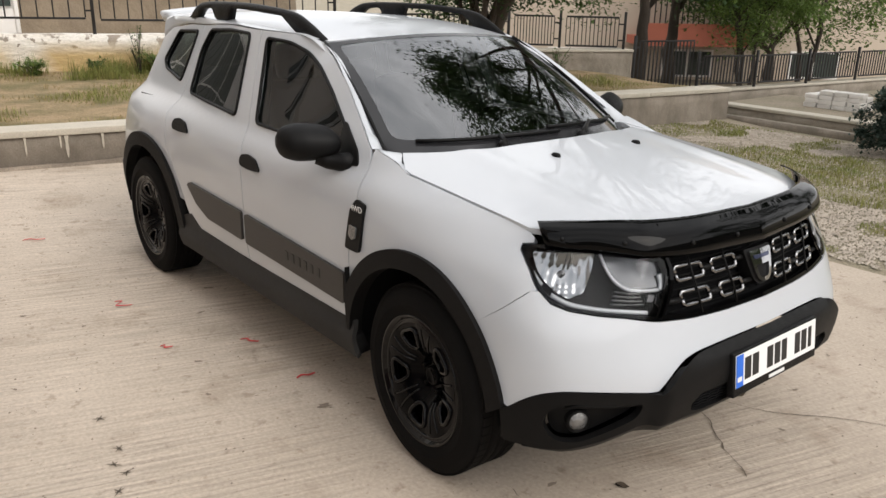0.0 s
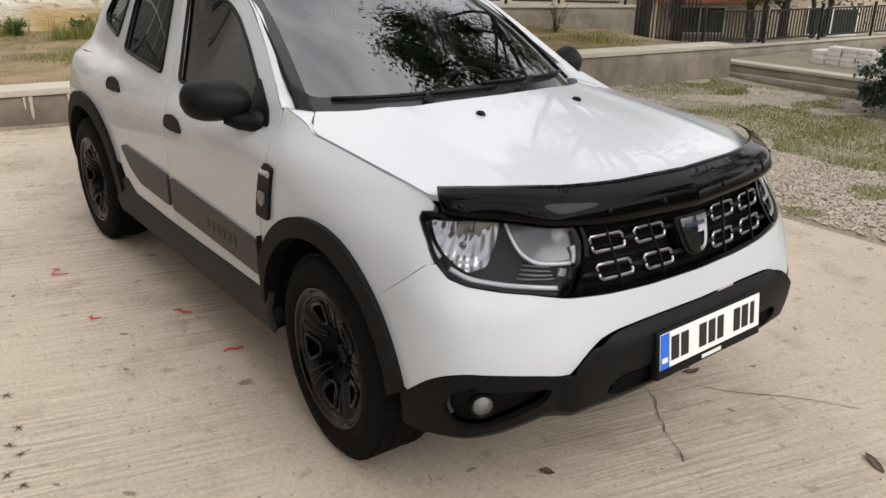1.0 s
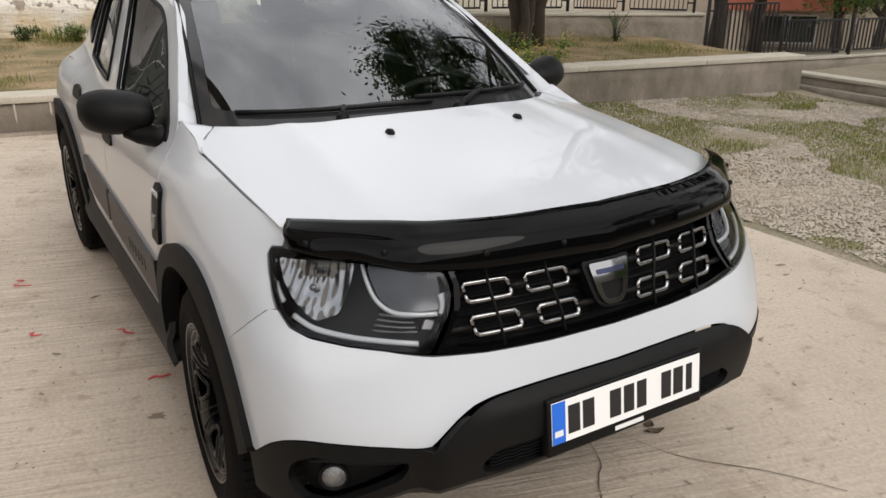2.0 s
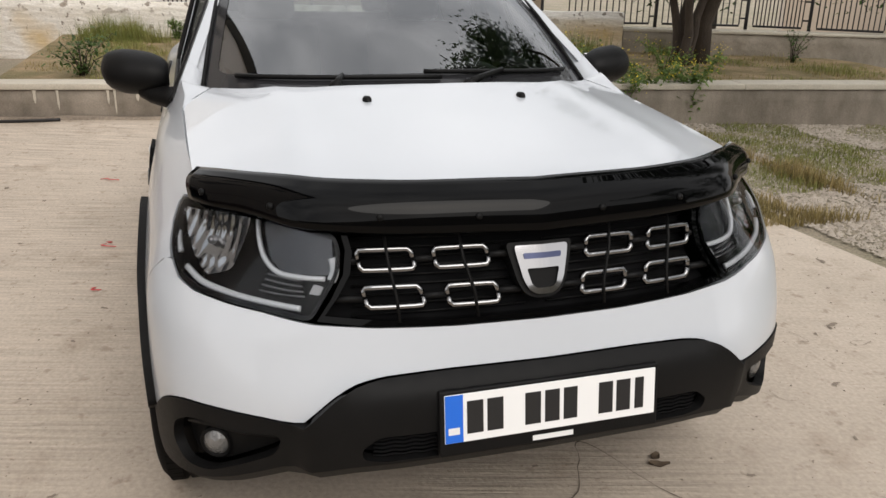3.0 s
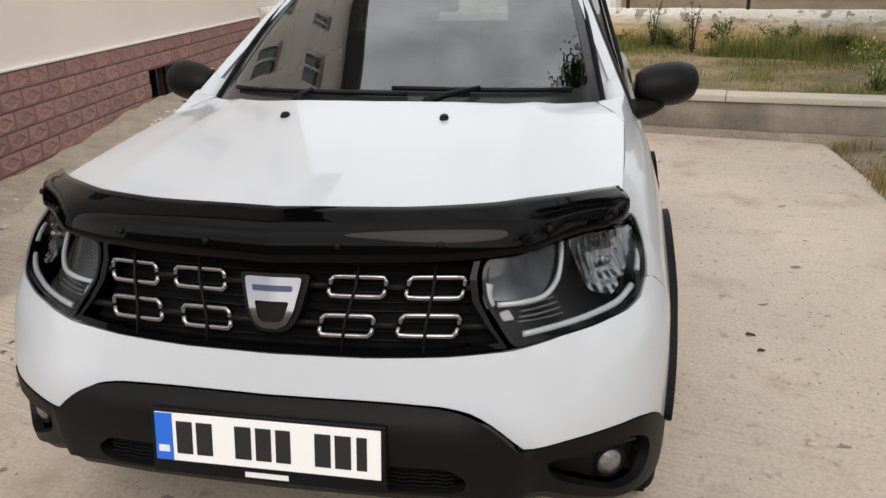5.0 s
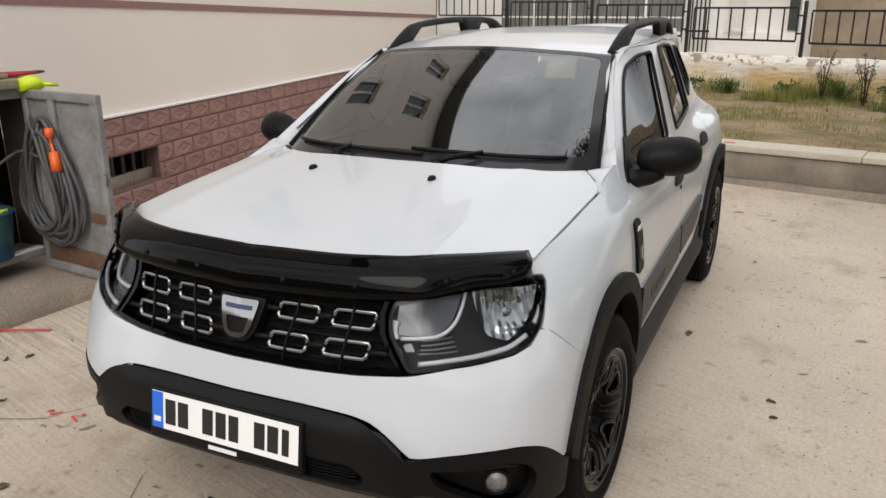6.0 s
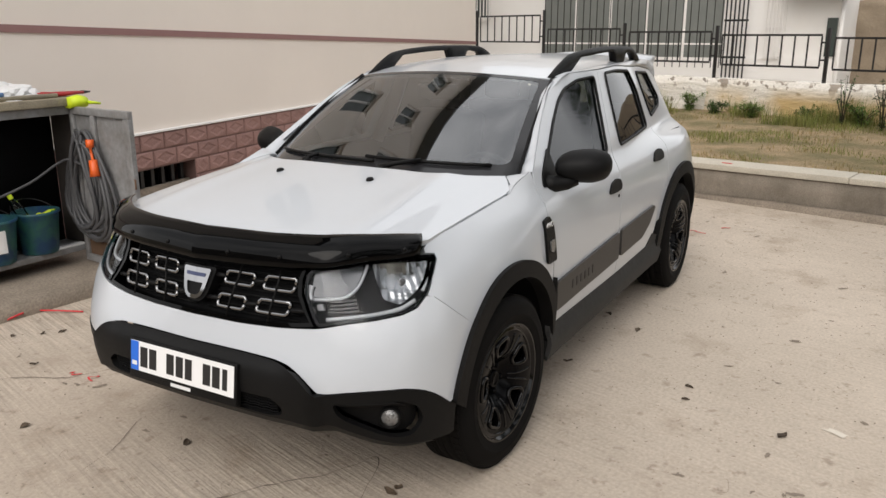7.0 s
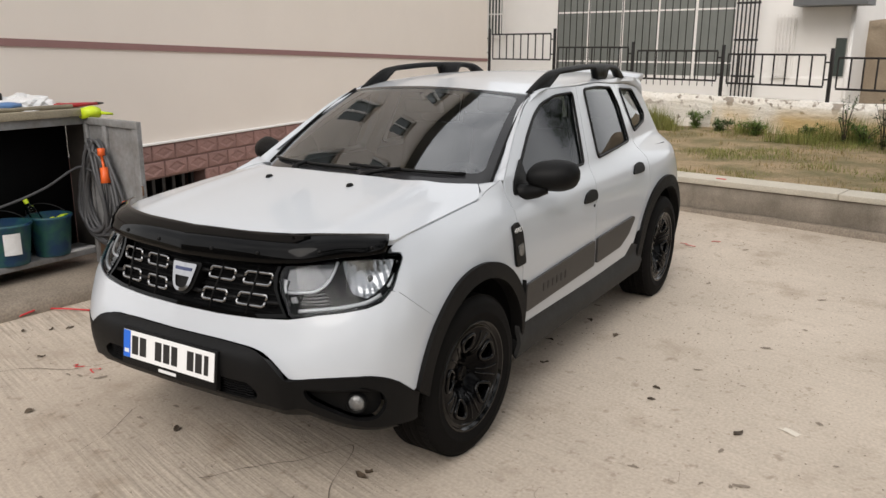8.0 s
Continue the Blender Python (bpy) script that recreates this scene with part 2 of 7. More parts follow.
def panel(outline, surface, holes=(), step=0.03, thick=0.012, out=0.0, centre=None, rim_step=None, bm=None):
    """A sheet cut to an outline in the plan of a surface (two numbers to a 3D point), with holes, a thickness inwards and hard rims.
    out: raises it above the surface."""
    from mathutils.geometry import delaunay_2d_cdt
    rim_step = rim_step or step
    loops = [resample(outline, rim_step)] + [resample(h, rim_step) for h in holes]
    polys = [[(p[0], p[1]) for p in lp] for lp in loops]
    pts, edges = [], []
    for lp in polys:
        k = len(pts)
        pts += [Vector(p) for p in lp]
        edges += [(k + i, k + (i + 1) % len(lp)) for i in range(len(lp))]
    arr = np.array(pts)
    x0, y0 = np.array(polys[0]).min(0)
    x1, y1 = np.array(polys[0]).max(0)
    for i, gx in enumerate(np.arange(x0 + step / 2, x1, step)):
        for gy in np.arange(y0 + step / 2 + (i % 2) * step / 2, y1, step):
            if inside(polys[0], gx, gy) and not any(inside(h, gx, gy) for h in polys[1:]):
                if np.min((arr[:, 0] - gx) ** 2 + (arr[:, 1] - gy) ** 2) > (0.45 * min(step, rim_step)) ** 2:
                    pts.append(Vector((gx, gy)))
    vco, _, tris, *_ = delaunay_2d_cdt(pts, edges, [], 0, 1e-6)
    keep = []
    for f in tris:
        cx, cy = sum(vco[i][0] for i in f) / 3, sum(vco[i][1] for i in f) / 3
        if inside(polys[0], cx, cy) and not any(inside(h, cx, cy) for h in polys[1:]):
            keep.append(f)
    e = 1e-3
    P, N = [], []
    for v in vco:
        a, b = float(v[0]), float(v[1])
        p = Vector(surface(a, b))
        nrm = (Vector(surface(a + e, b)) - Vector(surface(a - e, b))).cross(Vector(surface(a, b + e)) - Vector(surface(a, b - e)))
        nrm = nrm.normalized() if nrm.length > 1e-12 else Vector((0, 0, 1))
        c = centre or Vector((min(max(p.x, -2.9), 0.2), 0, 0.62))
        if nrm.dot(p - Vector(c)) < 0:
            nrm = -nrm
        P.append(p + nrm * out)
        N.append(nrm)
    bm = bm or bmesh.new()
    top = [bm.verts.new(p) for p in P]
    count = {}
    for f in keep:
        a, b, c = (top[i] for i in f)
        k = f
        if (P[f[1]] - P[f[0]]).cross(P[f[2]] - P[f[0]]).dot(N[f[0]]) < 0:
            k = (f[0], f[2], f[1])
        try:
            bm.faces.new([top[i] for i in k])
        except ValueError:
            continue
        for i in range(3):
            count[(k[i], k[(i + 1) % 3])] = True
    if thick:
        low, up = {}, {}
        for (i, j) in list(count):
            if (j, i) in count:
                continue
            for q in (i, j):
                if q not in low:
                    up[q], low[q] = bm.verts.new(P[q]), bm.verts.new(P[q] - N[q] * thick)
            bm.faces.new((up[j], up[i], low[i], low[j]))
    for v in [v for v in bm.verts if not v.link_faces]:
        bm.verts.remove(v)
    return bm


def mirrored(bm):
    """The mirror image across the car's middle plane, as a new bmesh."""
    me = bpy.data.meshes.new("mirror")
    bm.to_mesh(me)
    out = bmesh.new()
    out.from_mesh(me)
    bpy.data.meshes.remove(me)
    for v in out.verts:
        v.co.y = -v.co.y
    bmesh.ops.reverse_faces(out, faces=out.faces[:])
    return out


# ---- the car's body surfaces: x ahead of the front axle, y to the car's left, z up ----
WB = 2.673
RING = [(0.868, 0), (0.862, 0.27), (0.828, 0.54), (0.722, 0.73), (0.61, 0.825), (0.45, 0.872), (0.0, 0.885), (-0.45, 0.872), (-1.35, 0.866),
        (-2.1, 0.862), (-2.7, 0.882), (-3.05, 0.865), (-3.3, 0.79), (-3.44, 0.6), (-3.49, 0.3), (-3.5, 0)]
RS = [0.0]
for (ax, ay), (bx, by) in zip(RING, RING[1:]):
    RS.append(RS[-1] + math.hypot(bx - ax, by - ay))
ring_x, ring_y = pchip(RS, [p[0] for p in RING]), pchip(RS, [p[1] for p in RING])
ZL = (0.2, 0.38, 0.55, 0.70, 0.85, 0.97, 1.06, 1.13)
INSET = {0: (.12, .03, 0, .03, .075, .13, .20, .30), 2: (.12, .03, 0, .04, .095, .15, .22, .32), 3: (.06, .01, -.004, .026, .102, .178, .255, .31),
         5: (.03, 0, -.003, .002, .040, .125, .21, .285), 6: (.03, 0, 0, 0, .015, .06, .15, .24), 7: (.04, .01, 0, 0, .008, .03, .09, .13),
         9: (.04, .01, 0, 0, .008, .03, .08, .13), 10: (.03, 0, 0, 0, .005, .025, .09, .17), 12: (.06, .02, 0, .01, .03, .06, .10, .15),
         15: (.10, .02, 0, .02, .05, .08, .11, .15)}
inset_z = {k: pchip(ZL, v) for k, v in INSET.items()}
inset_u = sorted(INSET)


UN, ZN = 1200, 200
TAB_U, TAB_Z = np.linspace(0, RS[-1], UN), np.linspace(0.15, 1.2, ZN)
TAB_X, TAB_Y = ring_x(TAB_U), ring_y(TAB_U)
for tab in (TAB_X, TAB_Y):     # ease the kinks of the plan
    for _ in range(40):
        tab[1:-1] = (tab[:-2] + 2 * tab[1:-1] + tab[2:]) / 4
TAB_TX, TAB_TY = np.gradient(TAB_X), np.gradient(TAB_Y)
TAB_TX[0], TAB_TY[0] = 0.0, 1.0
TAB_L = np.hypot(TAB_TX, TAB_TY)
rows_z = np.array([inset_z[k](TAB_Z) for k in inset_u])
INS = np.array([pchip([RS[k] for k in inset_u], rows_z[:, j])(TAB_U) for j in range(ZN)]).T
GRID_X, GRID_Y = TAB_X[:, None] - (TAB_TY / TAB_L)[:, None] * INS, TAB_Y[:, None] + (TAB_TX / TAB_L)[:, None] * INS


def shell(u, z):
    """A point of the lower body: u metres round its plan from the nose (minus: to the car's right), z up."""
    side_sign, u = (-1.0 if u < 0 else 1.0), abs(u)
    a, b = min(u / RS[-1] * (UN - 1), UN - 1.001), min(max((z - 0.15) / 1.05 * (ZN - 1), 0), ZN - 1.001)
    i, j = int(a), int(b)
    a, b = a - i, b - j
    w = ((1 - a) * (1 - b), a * (1 - b), (1 - a) * b, a * b)
    x = w[0] * GRID_X[i, j] + w[1] * GRID_X[i + 1, j] + w[2] * GRID_X[i, j + 1] + w[3] * GRID_X[i + 1, j + 1]
    y = w[0] * GRID_Y[i, j] + w[1] * GRID_Y[i + 1, j] + w[2] * GRID_Y[i, j + 1] + w[3] * GRID_Y[i + 1, j + 1]
    return float(x), side_sign * float(y), z


SIDE_U = np.linspace(RS[4], RS[12], 400)
SIDE_X = np.array([float(ring_x(s)) for s in SIDE_U])


def u_of_x(x):
    return float(np.interp(-x, -SIDE_X, SIDE_U))


cabin_low = pchip([-3.4, -3.2, -2.8, -2.24, -1.6, -0.5, -0.2], [.60, .655, .70, .748, .783, .785, .785])
cabin_lean = pchip([-3.3, -2.9, -2.2, -1.5, -1.05, -0.6], [.50, .44, .36, .33, .50, .50])


def cabin(x, z):
    return float(cabin_low(x) - cabin_lean(x) * (z - 1.07))


def side(x, z):
    """A point of the body side, from the sill to the roof rail."""
    px, py, _ = shell(u_of_x(x), min(z, 1.13))
    w = float(smooth_step(1.02, 1.11, z) * smooth_step(-0.28, -0.45, x))
    return px * (1 - w) + x * w, py * (1 - w) + cabin(x, z) * w, z


hood_mid = pchip([-0.4, -0.15, 0.05, 0.4, 0.62, 0.72, 0.8], [1.165, 1.143, 1.118, 1.062, 1.018, 0.985, 0.93])
hood_edge = pchip([-0.4, -0.2, 0.1, 0.41, 0.7], [1.09, 1.07, 1.04, 1.004, 0.95])


def hood(x, y):
    a = min(abs(y) / 0.745, 1.1)
    c, e = float(hood_mid(x)), float(hood_edge(x))
    z = e + (c - e) * (1 - a ** 2.6)
    ridge = 0.50 - 0.06 * max(0.0, -x + 0.3)
    z += 0.010 * math.exp(-((abs(y) - ridge) / 0.06) ** 2) * float(smooth_step(0.72, 0.4, x))
    return x, y, z


def screen(u, v):
    """The windscreen: u -1..1 across, v 0..1 up."""
    a, b = abs(u), v
    y = u * (0.685 + (0.572 - 0.685) * b)
    x = -0.215 + (-0.985 + 0.215) * b - (0.25 + (0.08 - 0.25) * b) * (0.5 * a ** 2 + 0.5 * a ** 5)
    z = 1.125 + (1.505 - 1.125) * b - (0.012 + (0.036 - 0.012) * b) * a ** 2
    s = 0.03 * math.sin(math.pi * b) * (1 - 0.3 * a)
    return x + s * 0.45, y, z + s * 0.9


roof_mid = pchip([-3.35, -3.0, -2.5, -1.9, -1.4, -0.97], [1.505, 1.54, 1.565, 1.572, 1.552, 1.50])


def roof(x, y):
    a = abs(y) / 0.58
    return x, y, float(roof_mid(x)) - 0.035 * a ** 2 - 0.012 * max(0, a - 0.8) ** 2 / 0.04


# ---- setting ----
def concrete_mat(name, colour, dark):
    """Broomed concrete: strokes across it, stains and fine grain."""
    m = mat(name, colour, 0.85, scale=0.9, second=dark, spread=0.5, fine=0.17, fine_scale=60)
    n, link = m.node_tree.nodes, m.node_tree.links.new
    b = n["Principled BSDF"]
    co = n.new("ShaderNodeTexCoord")
    mp = n.new("ShaderNodeMapping")
    turn = n.new("ShaderNodeMapping")
    turn.inputs["Rotation"].default_value = (0, 0, radians(16))
    link(co.outputs["Object"], turn.inputs["Vector"])
    mp.inputs["Scale"].default_value = (34.0, 1.3, 1.0)
    link(turn.outputs["Vector"], mp.inputs["Vector"])
    t = n.new("ShaderNodeTexNoise")
    t.inputs["Scale"].default_value, t.inputs["Detail"].default_value, t.inputs["Roughness"].default_value = 1.6, 5, 0.6
    link(mp.outputs["Vector"], t.inputs["Vector"])
    g = n.new("ShaderNodeTexNoise")
    g.inputs["Scale"].default_value, g.inputs["Detail"].default_value = 70.0, 5
    link(co.outputs["Object"], g.inputs["Vector"])
    p = n.new("ShaderNodeTexNoise")      # where the strokes have worn off
    p.inputs["Scale"].default_value, p.inputs["Detail"].default_value = 0.55, 3
    link(co.outputs["Object"], p.inputs["Vector"])
    pr = n.new("ShaderNodeMapRange")
    pr.inputs["From Min"].default_value, pr.inputs["From Max"].default_value = 0.42, 0.62
    pr.inputs["To Min"].default_value, pr.inputs["To Max"].default_value = 1.0, 0.12
    link(p.outputs["Fac"], pr.inputs["Value"])
    xyz, flat = n.new("ShaderNodeSeparateXYZ"), n.new("ShaderNodeMapRange")      # floated smooth along one side
    link(co.outputs["Object"], xyz.inputs["Vector"])
    link(xyz.outputs["Y"], flat.inputs["Value"])
    flat.inputs["From Min"].default_value, flat.inputs["From Max"].default_value = -0.3, 1.3
    flat.inputs["To Min"].default_value, flat.inputs["To Max"].default_value = 1.0, 0.25
    both_worn = n.new("ShaderNodeMath")
    both_worn.operation = "MULTIPLY"
    link(pr.outputs["Result"], both_worn.inputs[0])
    link(flat.outputs["Result"], both_worn.inputs[1])
    centred = n.new("ShaderNodeMath")
    centred.operation = "SUBTRACT"
    link(t.outputs["Fac"], centred.inputs[0])
    centred.inputs[1].default_value = 0.5
    mul = n.new("ShaderNodeMath")
    mul.operation = "MULTIPLY_ADD"
    link(centred.outputs["Value"], mul.inputs[0])
    link(both_worn.outputs["Value"], mul.inputs[1])
    mul.inputs[2].default_value = 0.45
    add = n.new("ShaderNodeMath")
    add.operation = "MULTIPLY_ADD"
    link(g.outputs["Fac"], add.inputs[0])
    add.inputs[1].default_value = 0.25
    link(mul.outputs["Value"], add.inputs[2])
    bp = n.new("ShaderNodeBump")
    bp.inputs["Strength"].default_value, bp.inputs["Distance"].default_value = 0.8, 0.010
    link(add.outputs["Value"], bp.inputs["Height"])
    link(bp.outputs["Normal"], b.inputs["Normal"])
    old = b.inputs["Base Color"].links[0].from_socket      # dirt lies in the strokes
    r = n.new("ShaderNodeMapRange")
    r.inputs["From Min"].default_value, r.inputs["From Max"].default_value = 0.27, 0.60
    r.inputs["To Min"].default_value, r.inputs["To Max"].default_value = 0.62, 1.12
    link(mul.outputs["Value"], r.inputs["Value"])
    x = n.new("ShaderNodeMixRGB")
    x.blend_type, x.inputs["Fac"].default_value = "MULTIPLY", 0.9
    link(old, x.inputs["Color1"])
    link(r.outputs["Result"], x.inputs["Color2"])
    last = x.outputs["Color"]
    # damp blotches, then pits and smears of a hand's width
    for sc, lo, hi, dark, turned in ((2.6, 0.54, 0.70, (0.80, 0.77, 0.74, 1), False), (11.0, 0.60, 0.68, (0.74, 0.71, 0.68, 1), True), (38.0, 0.64, 0.70, (0.66, 0.62, 0.58, 1), True)):
        q = n.new("ShaderNodeTexNoise")
        q.inputs["Scale"].default_value, q.inputs["Detail"].default_value, q.inputs["Roughness"].default_value = sc, 6, 0.6
        link((turn if turned else co).outputs["Vector" if turned else "Object"], q.inputs["Vector"])
        k = n.new("ShaderNodeMapRange")
        k.inputs["From Min"].default_value, k.inputs["From Max"].default_value = lo, hi
        link(q.outputs["Fac"], k.inputs["Value"])
        y = n.new("ShaderNodeMixRGB")
        y.blend_type, y.inputs["Color2"].default_value = "MULTIPLY", dark
        link(k.outputs["Result"], y.inputs["Fac"])
        link(last, y.inputs["Color1"])
        last = y.outputs["Color"]
    x_ramp, edge, x_tone = n.new("ShaderNodeMapRange"), n.new("ShaderNodeMath"), n.new("ShaderNodeMixRGB")      # darker towards +x, with an uneven edge
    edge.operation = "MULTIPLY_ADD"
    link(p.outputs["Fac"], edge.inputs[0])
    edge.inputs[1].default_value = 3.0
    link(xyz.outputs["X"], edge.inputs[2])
    link(edge.outputs["Value"], x_ramp.inputs["Value"])
    x_ramp.inputs["From Min"].default_value, x_ramp.inputs["From Max"].default_value = 0.3, 2.6
    x_tone.blend_type, x_tone.inputs["Color2"].default_value = "MULTIPLY", (0.80, 0.785, 0.77, 1)
    link(x_ramp.outputs["Result"], x_tone.inputs["Fac"])
    link(last, x_tone.inputs["Color1"])
    link(x_tone.outputs["Color"], b.inputs["Base Color"])
    return m


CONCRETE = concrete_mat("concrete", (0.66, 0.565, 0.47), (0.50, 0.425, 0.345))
STEPGREY = mat("step_concrete", (0.38, 0.315, 0.25), 0.9, scale=2.0, second=(0.20, 0.165, 0.13), spread=0.4, fine=0.3, fine_scale=60, bump=0.008, bump_scale=30)
OLDCONC = mat("old_concrete", (0.60, 0.52, 0.425), 0.9, scale=1.3, second=(0.44, 0.375, 0.30), spread=0.35, fine=0.25, fine_scale=60, bump=0.008, bump_scale=25)
WALLGREY = mat("grey_wall", (0.33, 0.285, 0.235), 0.9, scale=2.4, second=(0.17, 0.145, 0.115), spread=0.3, fine=0.22, bump=0.006, bump_scale=25, stretch=(1, 1, 0.6))
CAPMAT = mat("cap_stone", (0.60, 0.55, 0.46), 0.85, vary=0.2, scale=4, fine=0.2, bump=0.003)
STUCCO = mat("stucco", (0.83, 0.75, 0.68), 0.9, vary=0.05, scale=1.0, bump=0.0012, bump_scale=160)
PINK = mat("pink_block", (0.36, 0.205, 0.18), 0.8, vary=0.22, scale=7, fine=0.2, fine_scale=80, bump=0.003, bump_scale=60, random_piece=0.14)
JOINT = mat("pink_joint", (0.20, 0.12, 0.105), 0.9, vary=0.2)
PINKBAND = mat("pink_band", (0.30, 0.165, 0.155), 0.85, vary=0.1)
SOIL = mat("soil", (0.36, 0.26, 0.15), 0.95, scale=1.8, second=(0.17, 0.14, 0.06), spread=0.22, fine=0.35, fine_scale=70, bump=0.025, bump_scale=22)
YARD = mat("yard_earth", (0.36, 0.30, 0.23), 0.95, scale=0.7, second=(0.24, 0.215, 0.14), spread=0.3, fine=0.4, fine_scale=60, bump=0.02, bump_scale=30)
IRON = mat("black_iron", (0.012, 0.011, 0.012), 0.45, vary=0.3)
RENDERWHITE = mat("white_render", (0.84, 0.82, 0.80), 0.85, vary=0.05, scale=2, bump=0.001, bump_scale=100)
BEIGE = mat("beige_render", (0.56, 0.47, 0.38), 0.9, vary=0.1, scale=1)
TERRACOTTA = mat("terracotta", (0.45, 0.14, 0.09), 0.8, vary=0.15, scale=3)
DARKPANE = mat("far_pane", (0.05, 0.065, 0.06), 0.12, coat=0.3)
GREENPANE = mat("grey_green_pane", (0.21, 0.225, 0.213), 0.12, vary=0.2, scale=1.5)
EAVE = mat("grey_eave", (0.12, 0.125, 0.13), 0.6, vary=0.1)


def whitewash_mat(name, splash):
    """Flaking limewash; splash: how far earth has coloured the foot of the wall."""
    m = mat(name, (0.90, 0.87, 0.82), 0.9, scale=1.6, second=(0.80, 0.75, 0.67), spread=0.35, fine=0.2, fine_scale=30, bump=0.03, bump_scale=6, stretch=(0.8, 0.8, 2.6))
    n, link = m.node_tree.nodes, m.node_tree.links.new
    b = n["Principled BSDF"]
    old = b.inputs["Base Color"].links[0].from_socket
    co = n.new("ShaderNodeTexCoord")
    # flaked patches of bare grey stone, and yellow earth splashed up the wall
    for colour, sc, lo, hi, z0, z1 in (((0.36, 0.31, 0.26), 4.5, 0.55, 0.585, 0.76, 0.90), ((0.30, 0.26, 0.22), 9.0, 0.62, 0.64, 0.40, 0.60), ((0.60, 0.44, 0.22), 0.7, 0.62 - splash, 0.80 - splash, 0.92, 0.70)):
        t = n.new("ShaderNodeTexNoise")
        t.inputs["Scale"].default_value, t.inputs["Detail"].default_value = sc, 8
        link(co.outputs["Object"], t.inputs["Vector"])
        r = n.new("ShaderNodeMapRange")
        r.inputs["From Min"].default_value, r.inputs["From Max"].default_value = lo, hi
        link(t.outputs["Fac"], r.inputs["Value"])
        s = n.new("ShaderNodeSeparateXYZ")
        link(co.outputs["Object"], s.inputs["Vector"])
        h = n.new("ShaderNodeMapRange")
        h.inputs["From Min"].default_value, h.inputs["From Max"].default_value = z0, z1
        link(s.outputs["Z"], h.inputs["Value"])
        k = n.new("ShaderNodeMath")
        k.operation = "MULTIPLY"
        link(r.outputs["Result"], k.inputs[0])
        link(h.outputs["Result"], k.inputs[1])
        x = n.new("ShaderNodeMixRGB")
        link(k.outputs["Value"], x.inputs["Fac"])
        link(old, x.inputs["Color1"])
        x.inputs["Color2"].default_value = (*colour, 1)
        old = x.outputs["Color"]
    link(old, b.inputs["Base Color"])
    return m


WHITEWASH, WHITEWASHPALE = whitewash_mat("whitewash", 0.26), whitewash_mat("pale_whitewash", 0.02)
GREYSTONE = mat("grey_stone_wall", (0.35, 0.305, 0.25), 0.9, scale=1.8, second=(0.22, 0.19, 0.15), spread=0.25, fine=0.25, bump=0.03, bump_scale=7)


def lw_x(y):
    return -5.35 + 0.167 * y


def bld_y(x):
    return -3.28 + 0.17 * x


def ground_z(x, y):
    rise = max(0.0, -2.7 - x)
    return min(0.02 * rise ** 2, 0.14)


def ground_sheet():
    bm = bmesh.new()
    xs = [-400, -120, -40, -24] + [-18 + 0.3 * i for i in range(90)] + [14, 40, 120, 400]
    ys = [-400, -120, -40, -20] + [-12 + 0.3 * i for i in range(100)] + [24, 40, 120, 400]

    def z(x, y):
        if abs(x) > 30 or abs(y) > 30:
            return -0.2
        g = ground_z(x, y) - 0.02 - 0.9 * float(smooth_step(8.6, 10.2, y) * smooth_step(-4.4, -5.6, x))
        if x > lw_x(2.9) and -2.9 < y < 2.95:
            return g - 0.05
        return g + 0.02 * noise.noise((x * 1.3, y * 1.3, 0))
    loft(bm, [[(x, y, z(x, y)) for y in ys] for x in xs])
    return tagged(part("ground", bm, YARD), "earthy yard ground with gravel and sparse grass", "ground", kind="structure")


def slab_surface(a, b):
    return a, b, ground_z(a, b)


def structure(ob, label, category):
    return tagged(ob, label, category, kind="structure")


def frame_on(p, q):
    """The pose whose x runs from p to q."""
    return Matrix.Translation((p[0], p[1], 0)) @ Matrix.Rotation(math.atan2(q[1] - p[1], q[0] - p[0]), 4, "Z"), math.hypot(q[0] - p[0], q[1] - p[1])


def rough_wall(L, z0, z1, t, step=0.12, rough=0.012, top=0.0, seed=0):
    """A wall body with an uneven face: x along it, its thickness to +y or -y."""
    bm = bmesh.new()
    nx = max(2, int(L / step))
    nz = max(2, int((z1 - z0) / step))

    def w(x, z, k):
        return rough * noise.noise((x * 2.2 + seed, z * 3.0, k * 5.0)) + rough * 0.6 * noise.noise((x * 6 + seed, z * 7, k * 5.0))
    front = [[(L * i / nx, w(L * i / nx, z0 + (z1 - z0) * j / nz, 0), z0 + (z1 - z0) * j / nz + (top * noise.noise((L * i / nx * 1.7, seed, 3)) if j == nz else 0)) for j in range(nz + 1)] for i in range(nx + 1)]
    rows = [r + [(r[-1][0], t, r[-1][2]), (r[-1][0], t, z0)] for r in front]
    loft(bm, rows)
    bm.faces.new([bm.verts.new(p) for p in rows[0]])
    bm.faces.new([bm.verts.new(p) for p in rows[-1][::-1]])
    return bm


ground_sheet()
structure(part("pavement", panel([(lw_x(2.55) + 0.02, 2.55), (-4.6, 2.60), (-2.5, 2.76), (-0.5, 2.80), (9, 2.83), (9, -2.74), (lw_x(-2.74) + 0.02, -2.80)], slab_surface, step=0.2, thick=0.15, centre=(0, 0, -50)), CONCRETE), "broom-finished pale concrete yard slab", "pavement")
structure(part("pavement_2", panel([(lw_x(-2.9) - 0.3, -2.83), (2.2, -2.77), (2.2, bld_y(2.2) + 0.4), (0.5, bld_y(0.5)), (-9, bld_y(-9)), (-9.0, -3.6)], lambda a, b: (a, b, ground_z(a, b) - 0.012), step=0.3, thick=0.1, centre=(0, 0, -50)), OLDCONC), "dirty older concrete strip along the house", "pavement")

